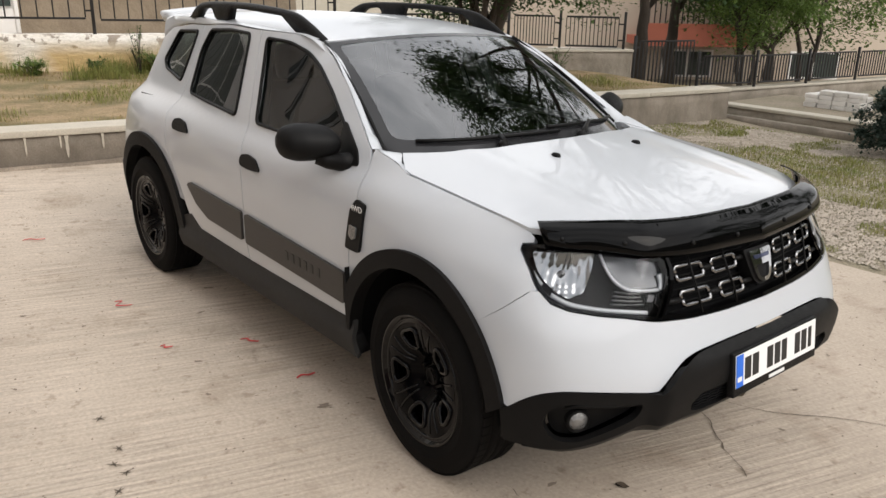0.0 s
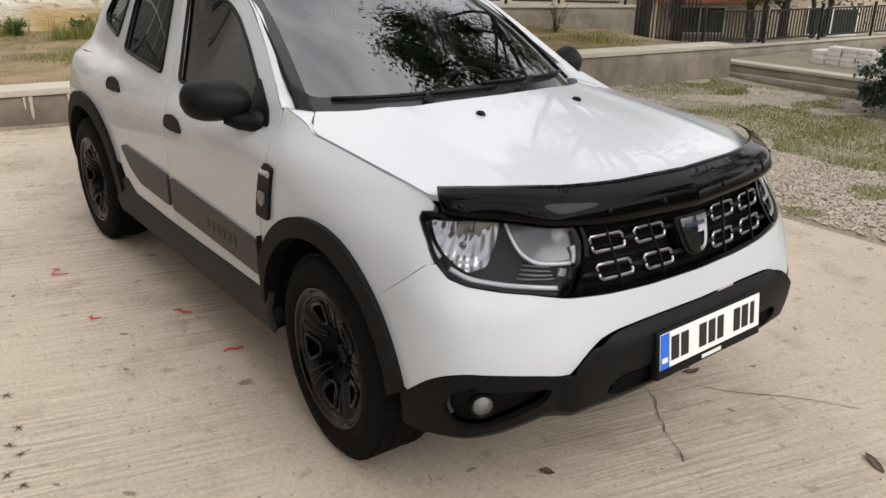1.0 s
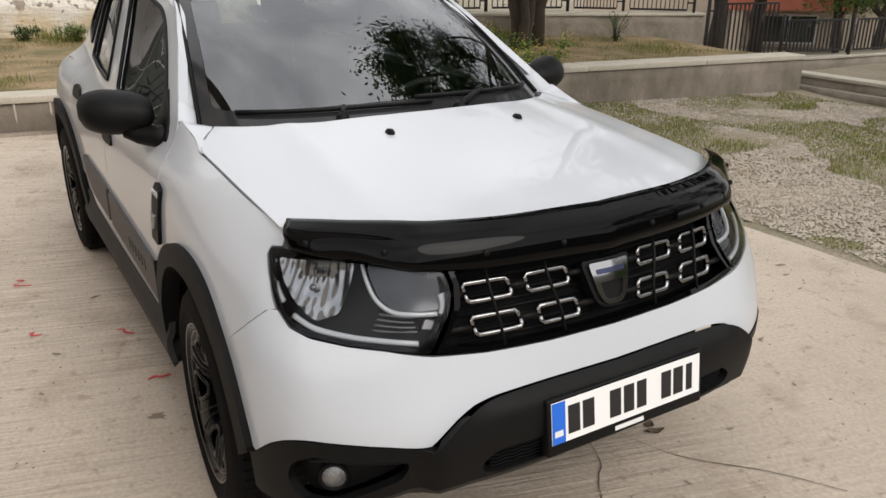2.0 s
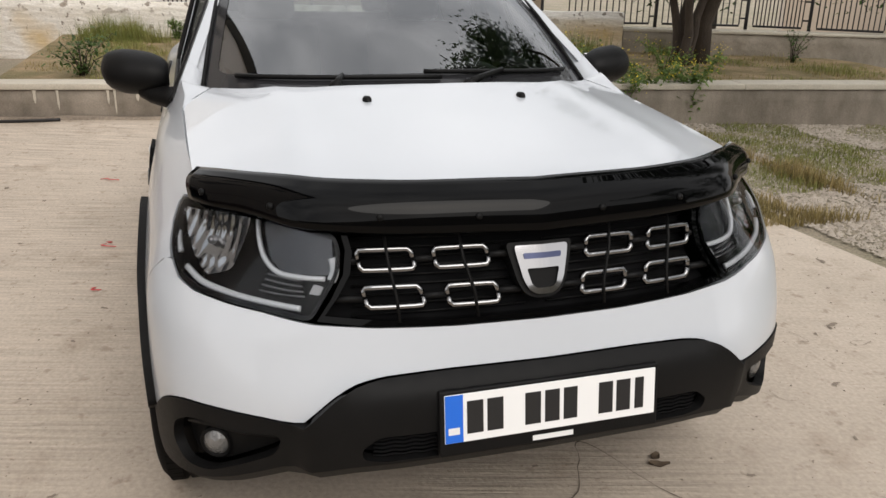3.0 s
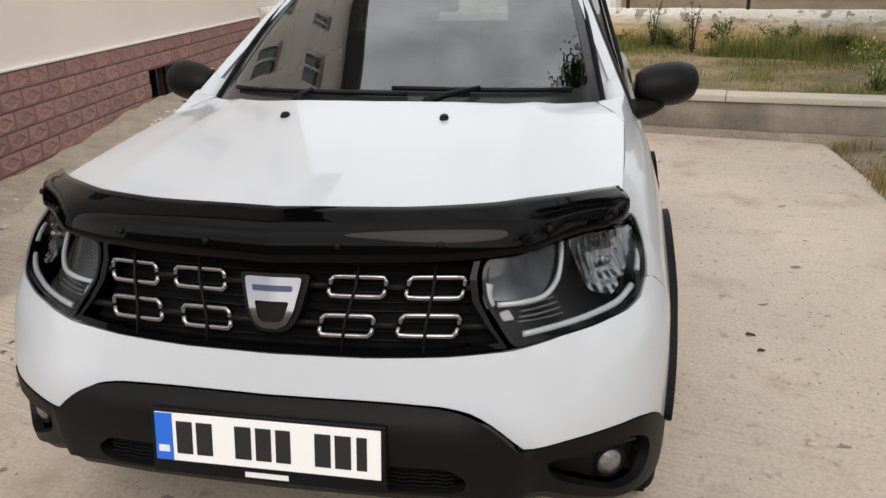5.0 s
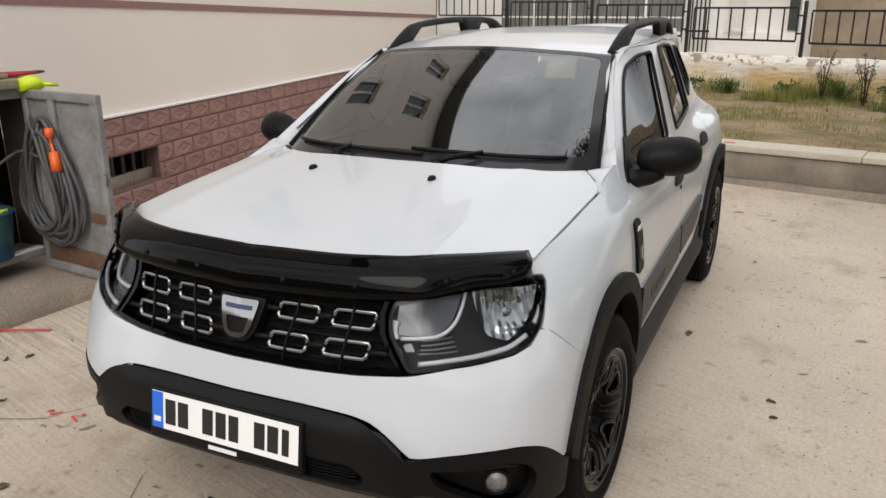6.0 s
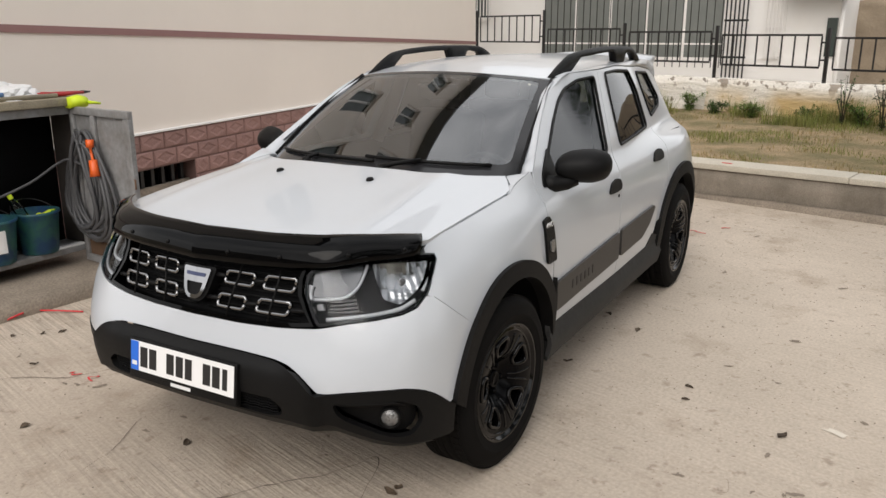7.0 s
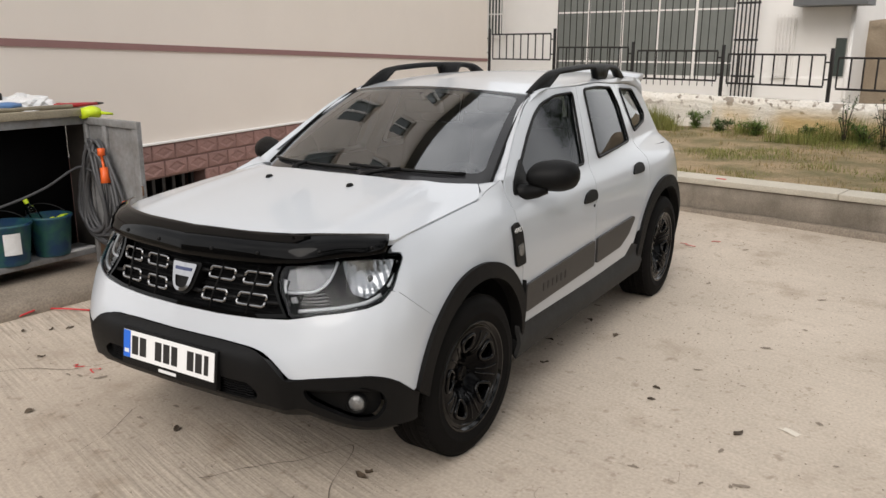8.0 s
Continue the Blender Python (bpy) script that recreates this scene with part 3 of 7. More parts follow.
# low wall
m, L = frame_on((lw_x(7.7), 7.7), (lw_x(-2.58), -2.58))
low = structure(part("wall_low", rough_wall(L, -0.1, 0.405, -0.30, rough=0.006), WALLGREY), "low grey concrete retaining wall with pale coping", "wall")
low.matrix_basis = m
x = 0.0
k = 0
while x < L:      # coping stones
    w = min(1.5 + 0.12 * math.sin(k * 2.1), L - x)
    part("coping", boxed(x + 0.003, x + w - 0.003, -0.325, 0.022, 0.405, 0.462 + 0.003 * math.sin(k * 1.7), 0.008), CAPMAT, low)
    x, k = x + w, k + 1
foot = part("footing", rough_wall(L - 4.6, -0.1, 0.165, -0.1, rough=0.012, top=0.02, seed=4), STEPGREY, low)
foot.matrix_basis = pose(4.6, 0.09, 0)

# raised bed behind it
def bed_z(x, y):
    return 0.40 + 0.025 * max(0, lw_x(y) - x) * 0.6 + 0.025 * noise.noise((x * 1.1, y * 1.1, 2.0))


def back_x(y):
    return -10.72 + 0.44 * (y + 0.7) if y > -0.7 else -10.72 + 0.30 * (y + 0.7)


rows = []
for i in range(60):
    y = -2.58 + 10.3 * i / 59
    a, b = lw_x(y) - 0.3, back_x(y) - 0.2
    rows.append([(a + (b - a) * j / 24, y, bed_z(a + (b - a) * j / 24, y) if j else 0.43) for j in range(25)])
structure(part("garden_bed", loft(bmesh.new(), rows), SOIL), "raised earth bed with dry grass", "ground")

# back walls
m, L = frame_on((back_x(5.2), 5.2), (back_x(-0.7), -0.7))
wb = structure(part("wall_back", rough_wall(L, 0.2, 0.985, -0.35, rough=0.03, top=0.02, seed=2), WHITEWASH), "weathered whitewashed stone garden wall", "wall")
wb.matrix_basis = m
m, L = frame_on((back_x(-0.7), -0.7), (back_x(-7.0), -7.0))
wb2 = structure(part("wall_back_2", rough_wall(L, 0.1, 0.99, -0.35, rough=0.03, top=0.02, seed=9), WHITEWASHPALE), "weathered whitewashed stone garden wall", "wall")
wb2.matrix_basis = m
m, L = frame_on((-6.5, 8.6), (back_x(5.2) + 0.02, 5.2))
wg = structure(part("wall_back_3", rough_wall(L, 0.1, 0.74, -0.4, rough=0.03, top=0.015, seed=5), GREYSTONE), "grey patched stone wall carrying a fence", "wall")
wg.matrix_basis = m
part("coping", boxed(-0.02, L, -0.42, 0.02, 0.74, 0.78, 0.01), CAPMAT, wg)

# an unseen plain wall, added behind the camera to darken low reflections
m, L = frame_on((10.5, -12.0), (10.5, 14.0))
structure(part("wall_yard_end", rough_wall(L, -0.1, 3.1, -0.4, step=0.5), mat("added_wall_stone", (0.26, 0.235, 0.20), 0.9, scale=1.0, second=(0.17, 0.16, 0.13), bump=0.01)), "unseen plain wall added across the yard end to shape light and reflections", "wall").matrix_basis = m

# house
HX0, HX1 = 1.3, -11.25
VENTS = [(-1.84, -2.66, 0.26, 0.54), (-6.0, -6.98, 0.02, 0.535)]
mh, HL_LEN = frame_on((HX1, bld_y(HX1)), (HX0, bld_y(HX0)))
inv = mh.inverted()


def along(x):
    return (inv @ Vector((x, bld_y(x), 0))).x


def flat_wall(outline, holes, thick, step=0.8):
    return panel(outline, lambda a, b: (a, 0.0, b), holes, step=step, thick=thick, centre=(HL_LEN / 2, -5.0, 2.0), rim_step=step)


UPPER = [(along(xc) - 0.6, zc, 1.2, 1.4) for zc in (3.5, 6.6) for xc in (-1.3, -3.6, -6.2, -8.8)]
holes = [[(a, z), (a + w, z), (a + w, z + h), (a, z + h)] for a, z, w, h in UPPER]
house = structure(part("wall_house", flat_wall([(0, 0.865), (HL_LEN, 0.865), (HL_LEN, 9.6), (0, 9.6)], holes, 0.25), STUCCO, smooth=False), "cream rendered house wall with a dusky pink band", "wall")
house.matrix_basis = mh
part("band", loft(bmesh.new(), [[(s, -0.0, 1.516 + 0.0211 * s - 0.028), (s, 0.012, 1.516 + 0.0211 * s - 0.028), (s, 0.012, 1.516 + 0.0211 * s + 0.028), (s, -0.0, 1.516 + 0.0211 * s + 0.028)] for s in np.linspace(-0.012, HL_LEN, 30)]), PINKBAND, house, "dusky pink painted band", smooth=False)
part("ledge", boxed(0, HL_LEN, -0.01, 0.036, 0.852, 0.872, 0.004), RENDERWHITE, house, "thin white ledge over the plinth")
part("house_end", boxed(HL_LEN - 0.25, HL_LEN, -7.0, -0.002, -0.1, 9.6), STUCCO, house, smooth=False)
part("house_end", boxed(0.0, 0.25, -7.0, -0.252, -0.1, 9.6), STUCCO, house, smooth=False)
part("house_roof", boxed(-0.5, HL_LEN + 0.5, -7.5, 0.55, 9.6, 9.78, 0.02), EAVE, house, "grey overhanging eaves", smooth=False)
for a, z, w, h in UPPER:
    win = part("window", boxed(a, a + w, -0.17, -0.15, z, z + h), DARKPANE, house, smooth=False)
    bm = bmesh.new()
    for q in (a, a + w / 2 - 0.03, a + w - 0.06):
        box(bm, q, q + 0.06, -0.15, -0.10, z, z + h)
    box(bm, a, a + w, -0.15, -0.10, z, z + 0.06), box(bm, a, a + w, -0.15, -0.10, z + h - 0.06, z + h)
    part("window_frame", bm, RENDERWHITE, win, smooth=False)
ph = structure(part("plinth", panel([(0, -0.2), (HL_LEN, -0.2), (HL_LEN, 0.853), (0, 0.853)], lambda a, b: (a, 0.012, b),
      [[(along(x1), z0), (along(x0), z0), (along(x0), z1), (along(x1), z1)] for x0, x1, z0, z1 in VENTS], step=0.8, thick=0.3, centre=(HL_LEN / 2, -5, 0.4), rim_step=0.8), JOINT, smooth=False), "dusky pink textured block plinth of the house", "plinth")
ph.matrix_basis = mh
for x0, x1, z0, z1 in VENTS:
    a, b = along(x1), along(x0)
    v = part("vent_opening", boxed(a - 0.02, b + 0.02, -0.34, -0.30, z0 - 0.02, z1 + 0.02), INNER, ph, "dark cellar vent opening", smooth=False)
    nbar = 6 if x0 > -4 else 3
    for i in range(nbar):
        c = a + (b - a) * (i + 0.5) / nbar
        part("bar", boxed(c - 0.022, c + 0.022, -0.13, -0.09, z0, z1, 0.004), IRON, v)
    part("board", boxed(a + 0.01, b - 0.01, -0.10, -0.06, z0, z0 + 0.10, 0.005), STEPGREY, v)


# ---- the car ----
car = empty("car", "white compact SUV with black plastic cladding and bonnet guard", "car")
GAP = 0.003


def both(name, make, material, parent=None, label=""):
    """A part for each side of the car; make() gives the left one. parent: None or a pair."""
    bm = make()
    other = mirrored(bm)
    a = part(name, bm, material, parent[0] if parent else car, label)
    b = part(name, other, material, parent[1] if parent else car, label)
    return a, b


def arc(cx, cz, r, a0, a1, n=20, sx=1.0):
    return [(cx + sx * r * math.cos(radians(a0 + (a1 - a0) * i / n)), cz + r * math.sin(radians(a0 + (a1 - a0) * i / n))) for i in range(n + 1)]


def xz_to_uz(pts):
    return [(u_of_x(x), z) for x, z in pts]


def normal_at(surface, a, b):
    e = 1e-3
    p = Vector(surface(a, b))
    n = (Vector(surface(a + e, b)) - Vector(surface(a - e, b))).cross(Vector(surface(a, b + e)) - Vector(surface(a, b - e))).normalized()
    return p, (n if n.dot(p - Vector((min(max(p.x, -2.9), 0.2), 0, 0.62))) > 0 else -n)


def lifted(surface, pts, out):
    """Points of a surface's plan, raised off it."""
    res = []
    for a, b in pts:
        p, n = normal_at(surface, a, b)
        res.append(p + n * out)
    return res


AZ = 0.345
F_IN, F_OUT, R_IN, R_OUT = 0.42, 0.488, 0.44, 0.52
FRONT_WINDOW = rounded([(-0.515, 1.070), (-0.66, 1.175), (-0.84, 1.285), (-1.00, 1.370), (-1.14, 1.425), (-1.29, 1.462), (-1.465, 1.472), (-1.375, 1.088)], 0.03)
REAR_WINDOW = rounded([(-1.60, 1.096), (-1.645, 1.482), (-1.9, 1.487), (-2.20, 1.472), (-2.28, 1.36), (-2.285, 1.130), (-2.0, 1.115)], 0.035)
QUARTER_WINDOW = rounded([(-2.49, 1.172), (-2.42, 1.455), (-2.82, 1.435), (-2.95, 1.26), (-2.86, 1.215)], 0.035)
DOOR_LINE = [(-1.355, 0.43), (-1.385, 0.75), (-1.45, 1.08), (-1.54, 1.503)]
REAR_LINE = [(-2.05, 0.43), (-2.145, 0.56), (-2.25, 0.70), (-2.36, 0.85), (-2.40, 1.08), (-2.33, 1.489)]
PILLAR = [(-0.43, 1.115), (-0.60, 1.226), (-0.78, 1.337), (-0.95, 1.425), (-1.10, 1.475), (-1.25, 1.497)]
FRONT_LINE = [(-0.43, 0.43), (-0.43, 0.72), (-0.395, 0.92), (-0.41, 1.08)]


def shift(pts, d):
    return [(x + d, z) for x, z in pts]


def front_door():
    o = shift(FRONT_LINE, -GAP) + PILLAR + [(-1.4, 1.503)] + shift(DOOR_LINE[::-1], GAP)
    return panel(o, side, [FRONT_WINDOW], step=0.035, thick=0.03)


def rear_door():
    o = shift(DOOR_LINE, -GAP) + [(-1.9, 1.510)] + shift(REAR_LINE[::-1], GAP)
    return panel(o, side, [REAR_WINDOW], step=0.035, thick=0.03)


def rear_quarter():
    o = shift(REAR_LINE[1:], -GAP) + [(-2.6, 1.482), (-3.0, 1.445), (-3.17, 1.38), (-3.25, 1.1), (-3.27, 0.5)] + arc(-WB, AZ, R_IN + 0.03, 155, 28)
    return panel(o, side, [QUARTER_WINDOW], step=0.035, thick=0.03)


def front_fender():
    o = [(0.345, 0.70), (0.43, 0.765), (0.514, 0.834), (0.541, 0.843), (0.494, 0.895), (0.424, 0.942), (0.420, 0.960), (0.463, 0.967), (0.455, 0.98), (0.40, 1.0), (0.1, 1.033), (-0.2, 1.062), (-0.27, 1.085), (-0.41, 1.125)]
    o += shift(FRONT_LINE[::-1], GAP) + arc(0, AZ, F_IN + 0.03, 168, 49)
    return panel(o, side, step=0.03, thick=0.03)


doors_f = both("front_door", front_door, PAINT)
doors_r = both("rear_door", rear_door, PAINT)
both("rear_fender", rear_quarter, PAINT)
both("front_fender", front_fender, PAINT)


def glass_side(win):
    cx, cz = sum(p[0] for p in win) / len(win), sum(p[1] for p in win) / len(win)
    o = [(cx + (x - cx) * 1.03, cz + (z - cz) * 1.05) for x, z in win]
    return panel(o[::2], side, step=0.08, thick=0.0, out=-0.008)


def seal(win):
    """The rubber edge round a side window."""
    return tube(bmesh.new(), lifted(side, [(p[0], p[1]) for p in win], 0.001), 0.009, 6, closed=True)


for nm, w, par in (("window", FRONT_WINDOW, doors_f), ("window", REAR_WINDOW, doors_r), ("quarter_window", QUARTER_WINDOW, None)):
    both(nm, lambda w=w: glass_side(w), SIDEGLASS, par, "dark tinted side glass")
    both("window_seal", lambda w=w: seal(w), PLASTIC, par, "black rubber window seal")


# bonnet, windscreen, roof
def hood_front_x(y):
    return float(pchip([0, .25, .45, .60, .70, .738], [.735, .722, .675, .58, .475, .415])(abs(y)))


def hood_panel():
    half = [(hood_front_x(y), y) for y in (0, .1, .2, .3, .4, .5, .58, .65, .70, .738)]
    half += [(0.25, 0.744), (0.1, 0.748), (-0.18, 0.753), (-0.229, 0.745), (-0.30, 0.703), (-0.355, 0.665), (-0.285, 0.605), (-0.215, 0.535), (-0.15, 0.455), (-0.13, 0.33), (-0.108, 0.17), (-0.10, 0)]
    return panel(half + [(x, -y) for x, y in half[-2:0:-1]], hood, step=0.035, thick=0.02)


bonnet = part("bonnet", hood_panel(), PAINT, car)
part("windscreen", panel([(-1, -0.06), (1, -0.06), (1, 1), (-1, 1)], screen, step=0.07, thick=0), GLASS, car, "clear windscreen")
FRIT = mat("screen_border", (0.022, 0.022, 0.024), 0.10, spec=0.4)
part("windscreen_border", panel([(-1.0, -0.06), (1.0, -0.06), (1.0, 1.0), (-1.0, 1.0)], screen, [rounded([(-0.945, 0.055), (0.945, 0.055), (0.925, 0.962), (-0.925, 0.962)], 0.06)],
     step=0.06, thick=0, out=0.0015), FRIT, car, "dark printed border of the windscreen")


def pillar_strip():
    """The windscreen pillar with its foot, between bonnet, glass and door frame."""
    rows = []
    fender_top = pchip([-0.42, -0.41, -0.27, -0.2, -0.1], [1.128, 1.125, 1.085, 1.062, 1.052])
    foot_x, foot_y = pchip([0, .3, .6, .8, 1], [-0.192, -0.236, -0.304, -0.359, -0.42]), pchip([0, .3, .6, .8, 1], [0.757, 0.749, 0.708, 0.671, 0.69])
    end = Vector(screen(1.005, -0.06))
    for i in range(14):
        t = i / 14
        x = -0.192 - 0.22 * t
        b = Vector(side(x, float(fender_top(x)) + 0.002))
        a = Vector(hood(float(foot_x(t)), float(foot_y(t)))) + Vector((0, 0, 0.002))
        a = a.lerp(end, float(smooth_step(0.8, 1.0, t)))
        rows.append([a.lerp(b, s) + Vector((0, 0.4, 1)) * 0.003 * t * math.sin(math.pi * s) for s in np.linspace(0, 1, 7)])
    for i in range(25):
        t = i / 24
        a = Vector(screen(1.005, -0.06 + 1.06 * t))
        k = pchip([0, .2, .4, .6, .8, 1], [p[0] for p in PILLAR])(t), pchip([0, .2, .4, .6, .8, 1], [p[1] for p in PILLAR])(t)
        b = Vector(side(float(k[0]) + 0.004, float(k[1]) + 0.004))
        n = (a - b).cross(Vector((-0.85, 0, 0.5))).normalized()
        n = n if n.dot(Vector((0.3, 1, 0.5))) > 0 else -n
        rows.append([a.lerp(b, s) + n * 0.014 * math.sin(math.pi * s) ** 0.8 for s in np.linspace(0, 1, 7)])
    bm = loft(bmesh.new(), rows)
    loft(bm, [[r[0], r[0] - Vector((0, 0, 0.035))] for r in rows])
    return loft(bm, [[r[-1], r[-1] - Vector((0, 0.03, 0.01))] for r in rows])


both("windscreen_pillar", pillar_strip, PAINT)
both("windscreen_seal", lambda: tube(bmesh.new(), [Vector(screen(1.0, v)) + Vector((0.004, 0.002, 0.005)) for v in np.linspace(-0.05, 1.0, 30)], 0.0075, 6), PLASTIC, label="black rubber windscreen seal")


ROOF_EDGE = [(-1.045, 0.50), (-1.075, 0.545), (-1.16, 0.572), (-1.3, 0.58), (-1.9, 0.585), (-2.4, 0.565), (-2.9, 0.52), (-3.2, 0.46)]


def roof_panel():
    o = [(-0.99, 0), (-1.0, 0.25)] + ROOF_EDGE + [(-3.27, 0.3), (-3.29, 0)]
    return panel(o + [(x, -y) for x, y in o[-2:0:-1]], roof, step=0.05, thick=0.03)


def cant_rail():
    """The rounded edge between the roof and the door frames."""
    rows = []
    ex, ey = [p[0] for p in ROOF_EDGE], [p[1] for p in ROOF_EDGE]
    top = pchip([-3.2, -3.0, -2.6, -2.33, -1.9, -1.54, -1.25, -1.12], [1.37, 1.447, 1.484, 1.491, 1.512, 1.505, 1.499, 1.482])
    for x in np.linspace(-3.18, -1.12, 60):
        a = Vector(roof(x, float(np.interp(-x, [-v for v in ex], ey)))) + Vector((0, 0.004, 0))
        b = Vector(side(x, float(top(x)) + 0.003))
        c = Vector((x, b.y - 0.006, a.z - 0.004))
        rows.append([a - Vector((0, 0, 0.03))] + [a * (1 - s) ** 2 + c * 2 * s * (1 - s) + b * s * s for s in np.linspace(0, 1, 8)] + [b - Vector((0, 0.03, 0))])
    return loft(bmesh.new(), rows)


part("roof", roof_panel(), PAINT, car)
both("roof_edge", cant_rail, PAINT)


def spoiler():
    rows = []
    for i in range(21):
        y = -0.46 + 0.92 * i / 20
        z = float(roof_mid(-3.2)) + 0.012 - 0.05 * (y / 0.58) ** 2
        rows.append([(-3.18, y, z + 0.0), (-3.24, y, z + 0.025), (-3.38, y * 0.97, z + 0.03), (-3.40, y * 0.97, z + 0.015), (-3.3, y, z - 0.03), (-3.2, y, z - 0.03)])
    return loft(bmesh.new(), rows, closed=True, caps=True)


part("rear_spoiler", spoiler(), PAINT, car)


def tailgate():
    rows = []
    for z, x, w in ((0.35, -3.44, 0.69), (0.55, -3.49, 0.72), (0.8, -3.47, 0.72), (1.0, -3.42, 0.68), (1.1, -3.38, 0.635), (1.3, -3.28, 0.535), (1.46, -3.2, 0.455), (1.50, -3.18, 0.43)):
        rows.append([(x + 0.24 * abs(a) ** 4, w * 1.02 * a, z) for a in np.linspace(-1, 1, 17)])
    bm = loft(bmesh.new(), rows)
    bmesh.ops.delete(bm, geom=[f for f in bm.faces if 1.1 < f.calc_center_median().z < 1.46 and abs(f.calc_center_median().y) < 0.42], context="FACES")
    return bm


part("tailgate", tailgate(), PAINT, car)
part("rear_window", loft(bmesh.new(), [[(x + 0.24 * abs(a) ** 4 + 0.01, w * a, z) for a in np.linspace(-0.85, 0.85, 9)] for z, x, w in ((1.09, -3.38, 0.635), (1.3, -3.28, 0.535), (1.47, -3.2, 0.455))]), SIDEGLASS, car, "dark tinted rear window")


# front end
WB_LINE = [(0, .645), (.20, .645), (.36, .640), (.43, .628), (.48, .603), (.52, .573), (.557, .545), (.66, .555), (.75, .558), (.83, .556), (.90, .54), (.96, .51), (1.035, .450)]
wb_z = pchip([p[0] for p in WB_LINE], [p[1] for p in WB_LINE])
WB_LINE = [(u, float(wb_z(u))) for u in np.linspace(0, 1.035, 46)]
LIP = [(1.04, .325), (.95, .333), (.83, .347), (.73, .378), (.61, .425), (.45, .443), (.25, .447), (0, .447)]
HEAD_LOW = [(.534, .757), (.664, .775), (.76, .783), (.86, .795), (.93, .812), (.975, .845)]
HEAD = HEAD_LOW + [(1.026, .896), (1.099, .945), (1.103, .957), (1.06, .963), (.99, .965), (.85, .963), (.70, .955), (.55, .945), (.475, .932), (.463, .90), (.468, .85), (.50, .805)]
GRILLE_LOW = [(0, .735), (.205, .735), (.39, .742), (.527, .752)]
GRILLE_SIDE = [(.52, .757), (.487, .80), (.458, .85), (.452, .90), (.462, .935)]


def whole(half):
    """Both halves of an outline that begins and ends on the middle line."""
    return half + [(-u, z) for u, z in half[-2:0:-1]]


def shell_panel(o, holes=(), **k):
    return panel(o, shell, holes, **k)


def upper_bumper():
    seam = [(1.0, .838), (1.09, .765), (u_of_x(0.345), .70)]
    tip = xz_to_uz([p for p in arc(0, AZ, F_OUT - 0.02, 47, 14) if p[0] < 0.474]) + [(1.04, .453)]
    o = [(u, z - 0.003) for u, z in GRILLE_LOW[:-1]] + [(.53, .75)] + [(u, z - 0.004) for u, z in HEAD_LOW[1:]] + seam[0:] + tip + WB_LINE[::-1]
    return shell_panel(whole(o), step=0.03, thick=0.03, rim_step=0.02)


bumper = part("front_bumper", upper_bumper(), PAINT, car)

POD = rounded([(.60, .512), (.83, .515), (.895, .48), (.915, .425), (.875, .375), (.80, .375), (.70, .42), (.62, .46)], 0.03)
LOWGRILLE = rounded([(.20, .520), (.39, .518), (.428, .490), (.425, .462), (.385, .452), (.20, .455)], 0.015)


def lower_shell(u, z):
    """The black bumper: its middle stands proud of the white one."""
    p, n = normal_at(shell, u, z)
    a = abs(u)
    proud = 0.026 * float(smooth_step(0.585, 0.535, a)) * float(smooth_step(0.65, 0.61, z)) + 0.004
    return tuple(p + n * proud)


def lower_bumper():
    tip = [(u_of_x(x), z) for x, z in arc(0, AZ, F_OUT - 0.02, 12, 0, 6)]
    o = [(u, z - 0.003) for u, z in WB_LINE] + tip + [(1.06, .33)] + LIP
    other = lambda h: [(-p[0], p[1]) for p in h][::-1]
    return panel(whole(o), lower_shell, [POD, LOWGRILLE, other(POD), other(LOWGRILLE)], step=0.03, thick=0.025, rim_step=0.015)


black = part("lower_bumper", lower_bumper(), PLASTIC, car, "matt black lower bumper")


def under_lip():
    rows = []
    for u in np.linspace(-0.955, 0.955, 50):
        a = abs(u)
        z = float(np.interp(a, [p[0] for p in LIP[::-1]], [p[1] for p in LIP[::-1]]))
        p, n = normal_at(lower_shell, u, z)
        rows.append([p - n * 0.004, p + Vector((-0.03, -0.01 * (1 if u > 0 else -1), -0.035)), p + Vector((-0.16, -0.04 * (1 if u > 0 else -1), -0.10)), (min(p.x - 0.3, 0.42), p.y * 0.9, 0.26)])
        fade = float(smooth_step(0.95, 0.70, a))
        rows[-1] = [rows[-1][0]] + [rows[-1][0].lerp(Vector(q), 0.25 + 0.75 * fade) for q in rows[-1][1:]]
    return loft(bmesh.new(), rows)


part("under_lip", under_lip(), PLASTIC, car)


def fog_pod():
    return panel(POD, lower_shell, step=0.03, thick=0.0, out=-0.045)


pods = both("fog_recess", fog_pod, PLASTIC)


def fog_lamp():
    p, n = normal_at(shell, 0.79, 0.432)
    n = (n + Vector((0.5, 0, 0))).normalized()
    m = Matrix.Translation(p - n * 0.03) @ n.to_track_quat("Y", "Z").to_matrix().to_4x4() @ Matrix.Diagonal((0.92, 1, 1.0, 1))
    bm = lathe(bmesh.new(), [(0.042, -0.03), (0.042, 0.0), (0.037, 0.004), (0.033, 0.0)], 24)
    bm.transform(m)
    return bm


def fog_glass():
    p, n = normal_at(shell, 0.79, 0.432)
    n = (n + Vector((0.5, 0, 0))).normalized()
    m = Matrix.Translation(p - n * 0.03) @ n.to_track_quat("Y", "Z").to_matrix().to_4x4() @ Matrix.Diagonal((0.92, 1, 1.0, 1))
    bm = lathe(bmesh.new(), [(0.035, -0.004), (0.026, 0.006), (0.012, 0.010), (0.001, 0.011)], 24)
    bm.transform(m)
    return bm


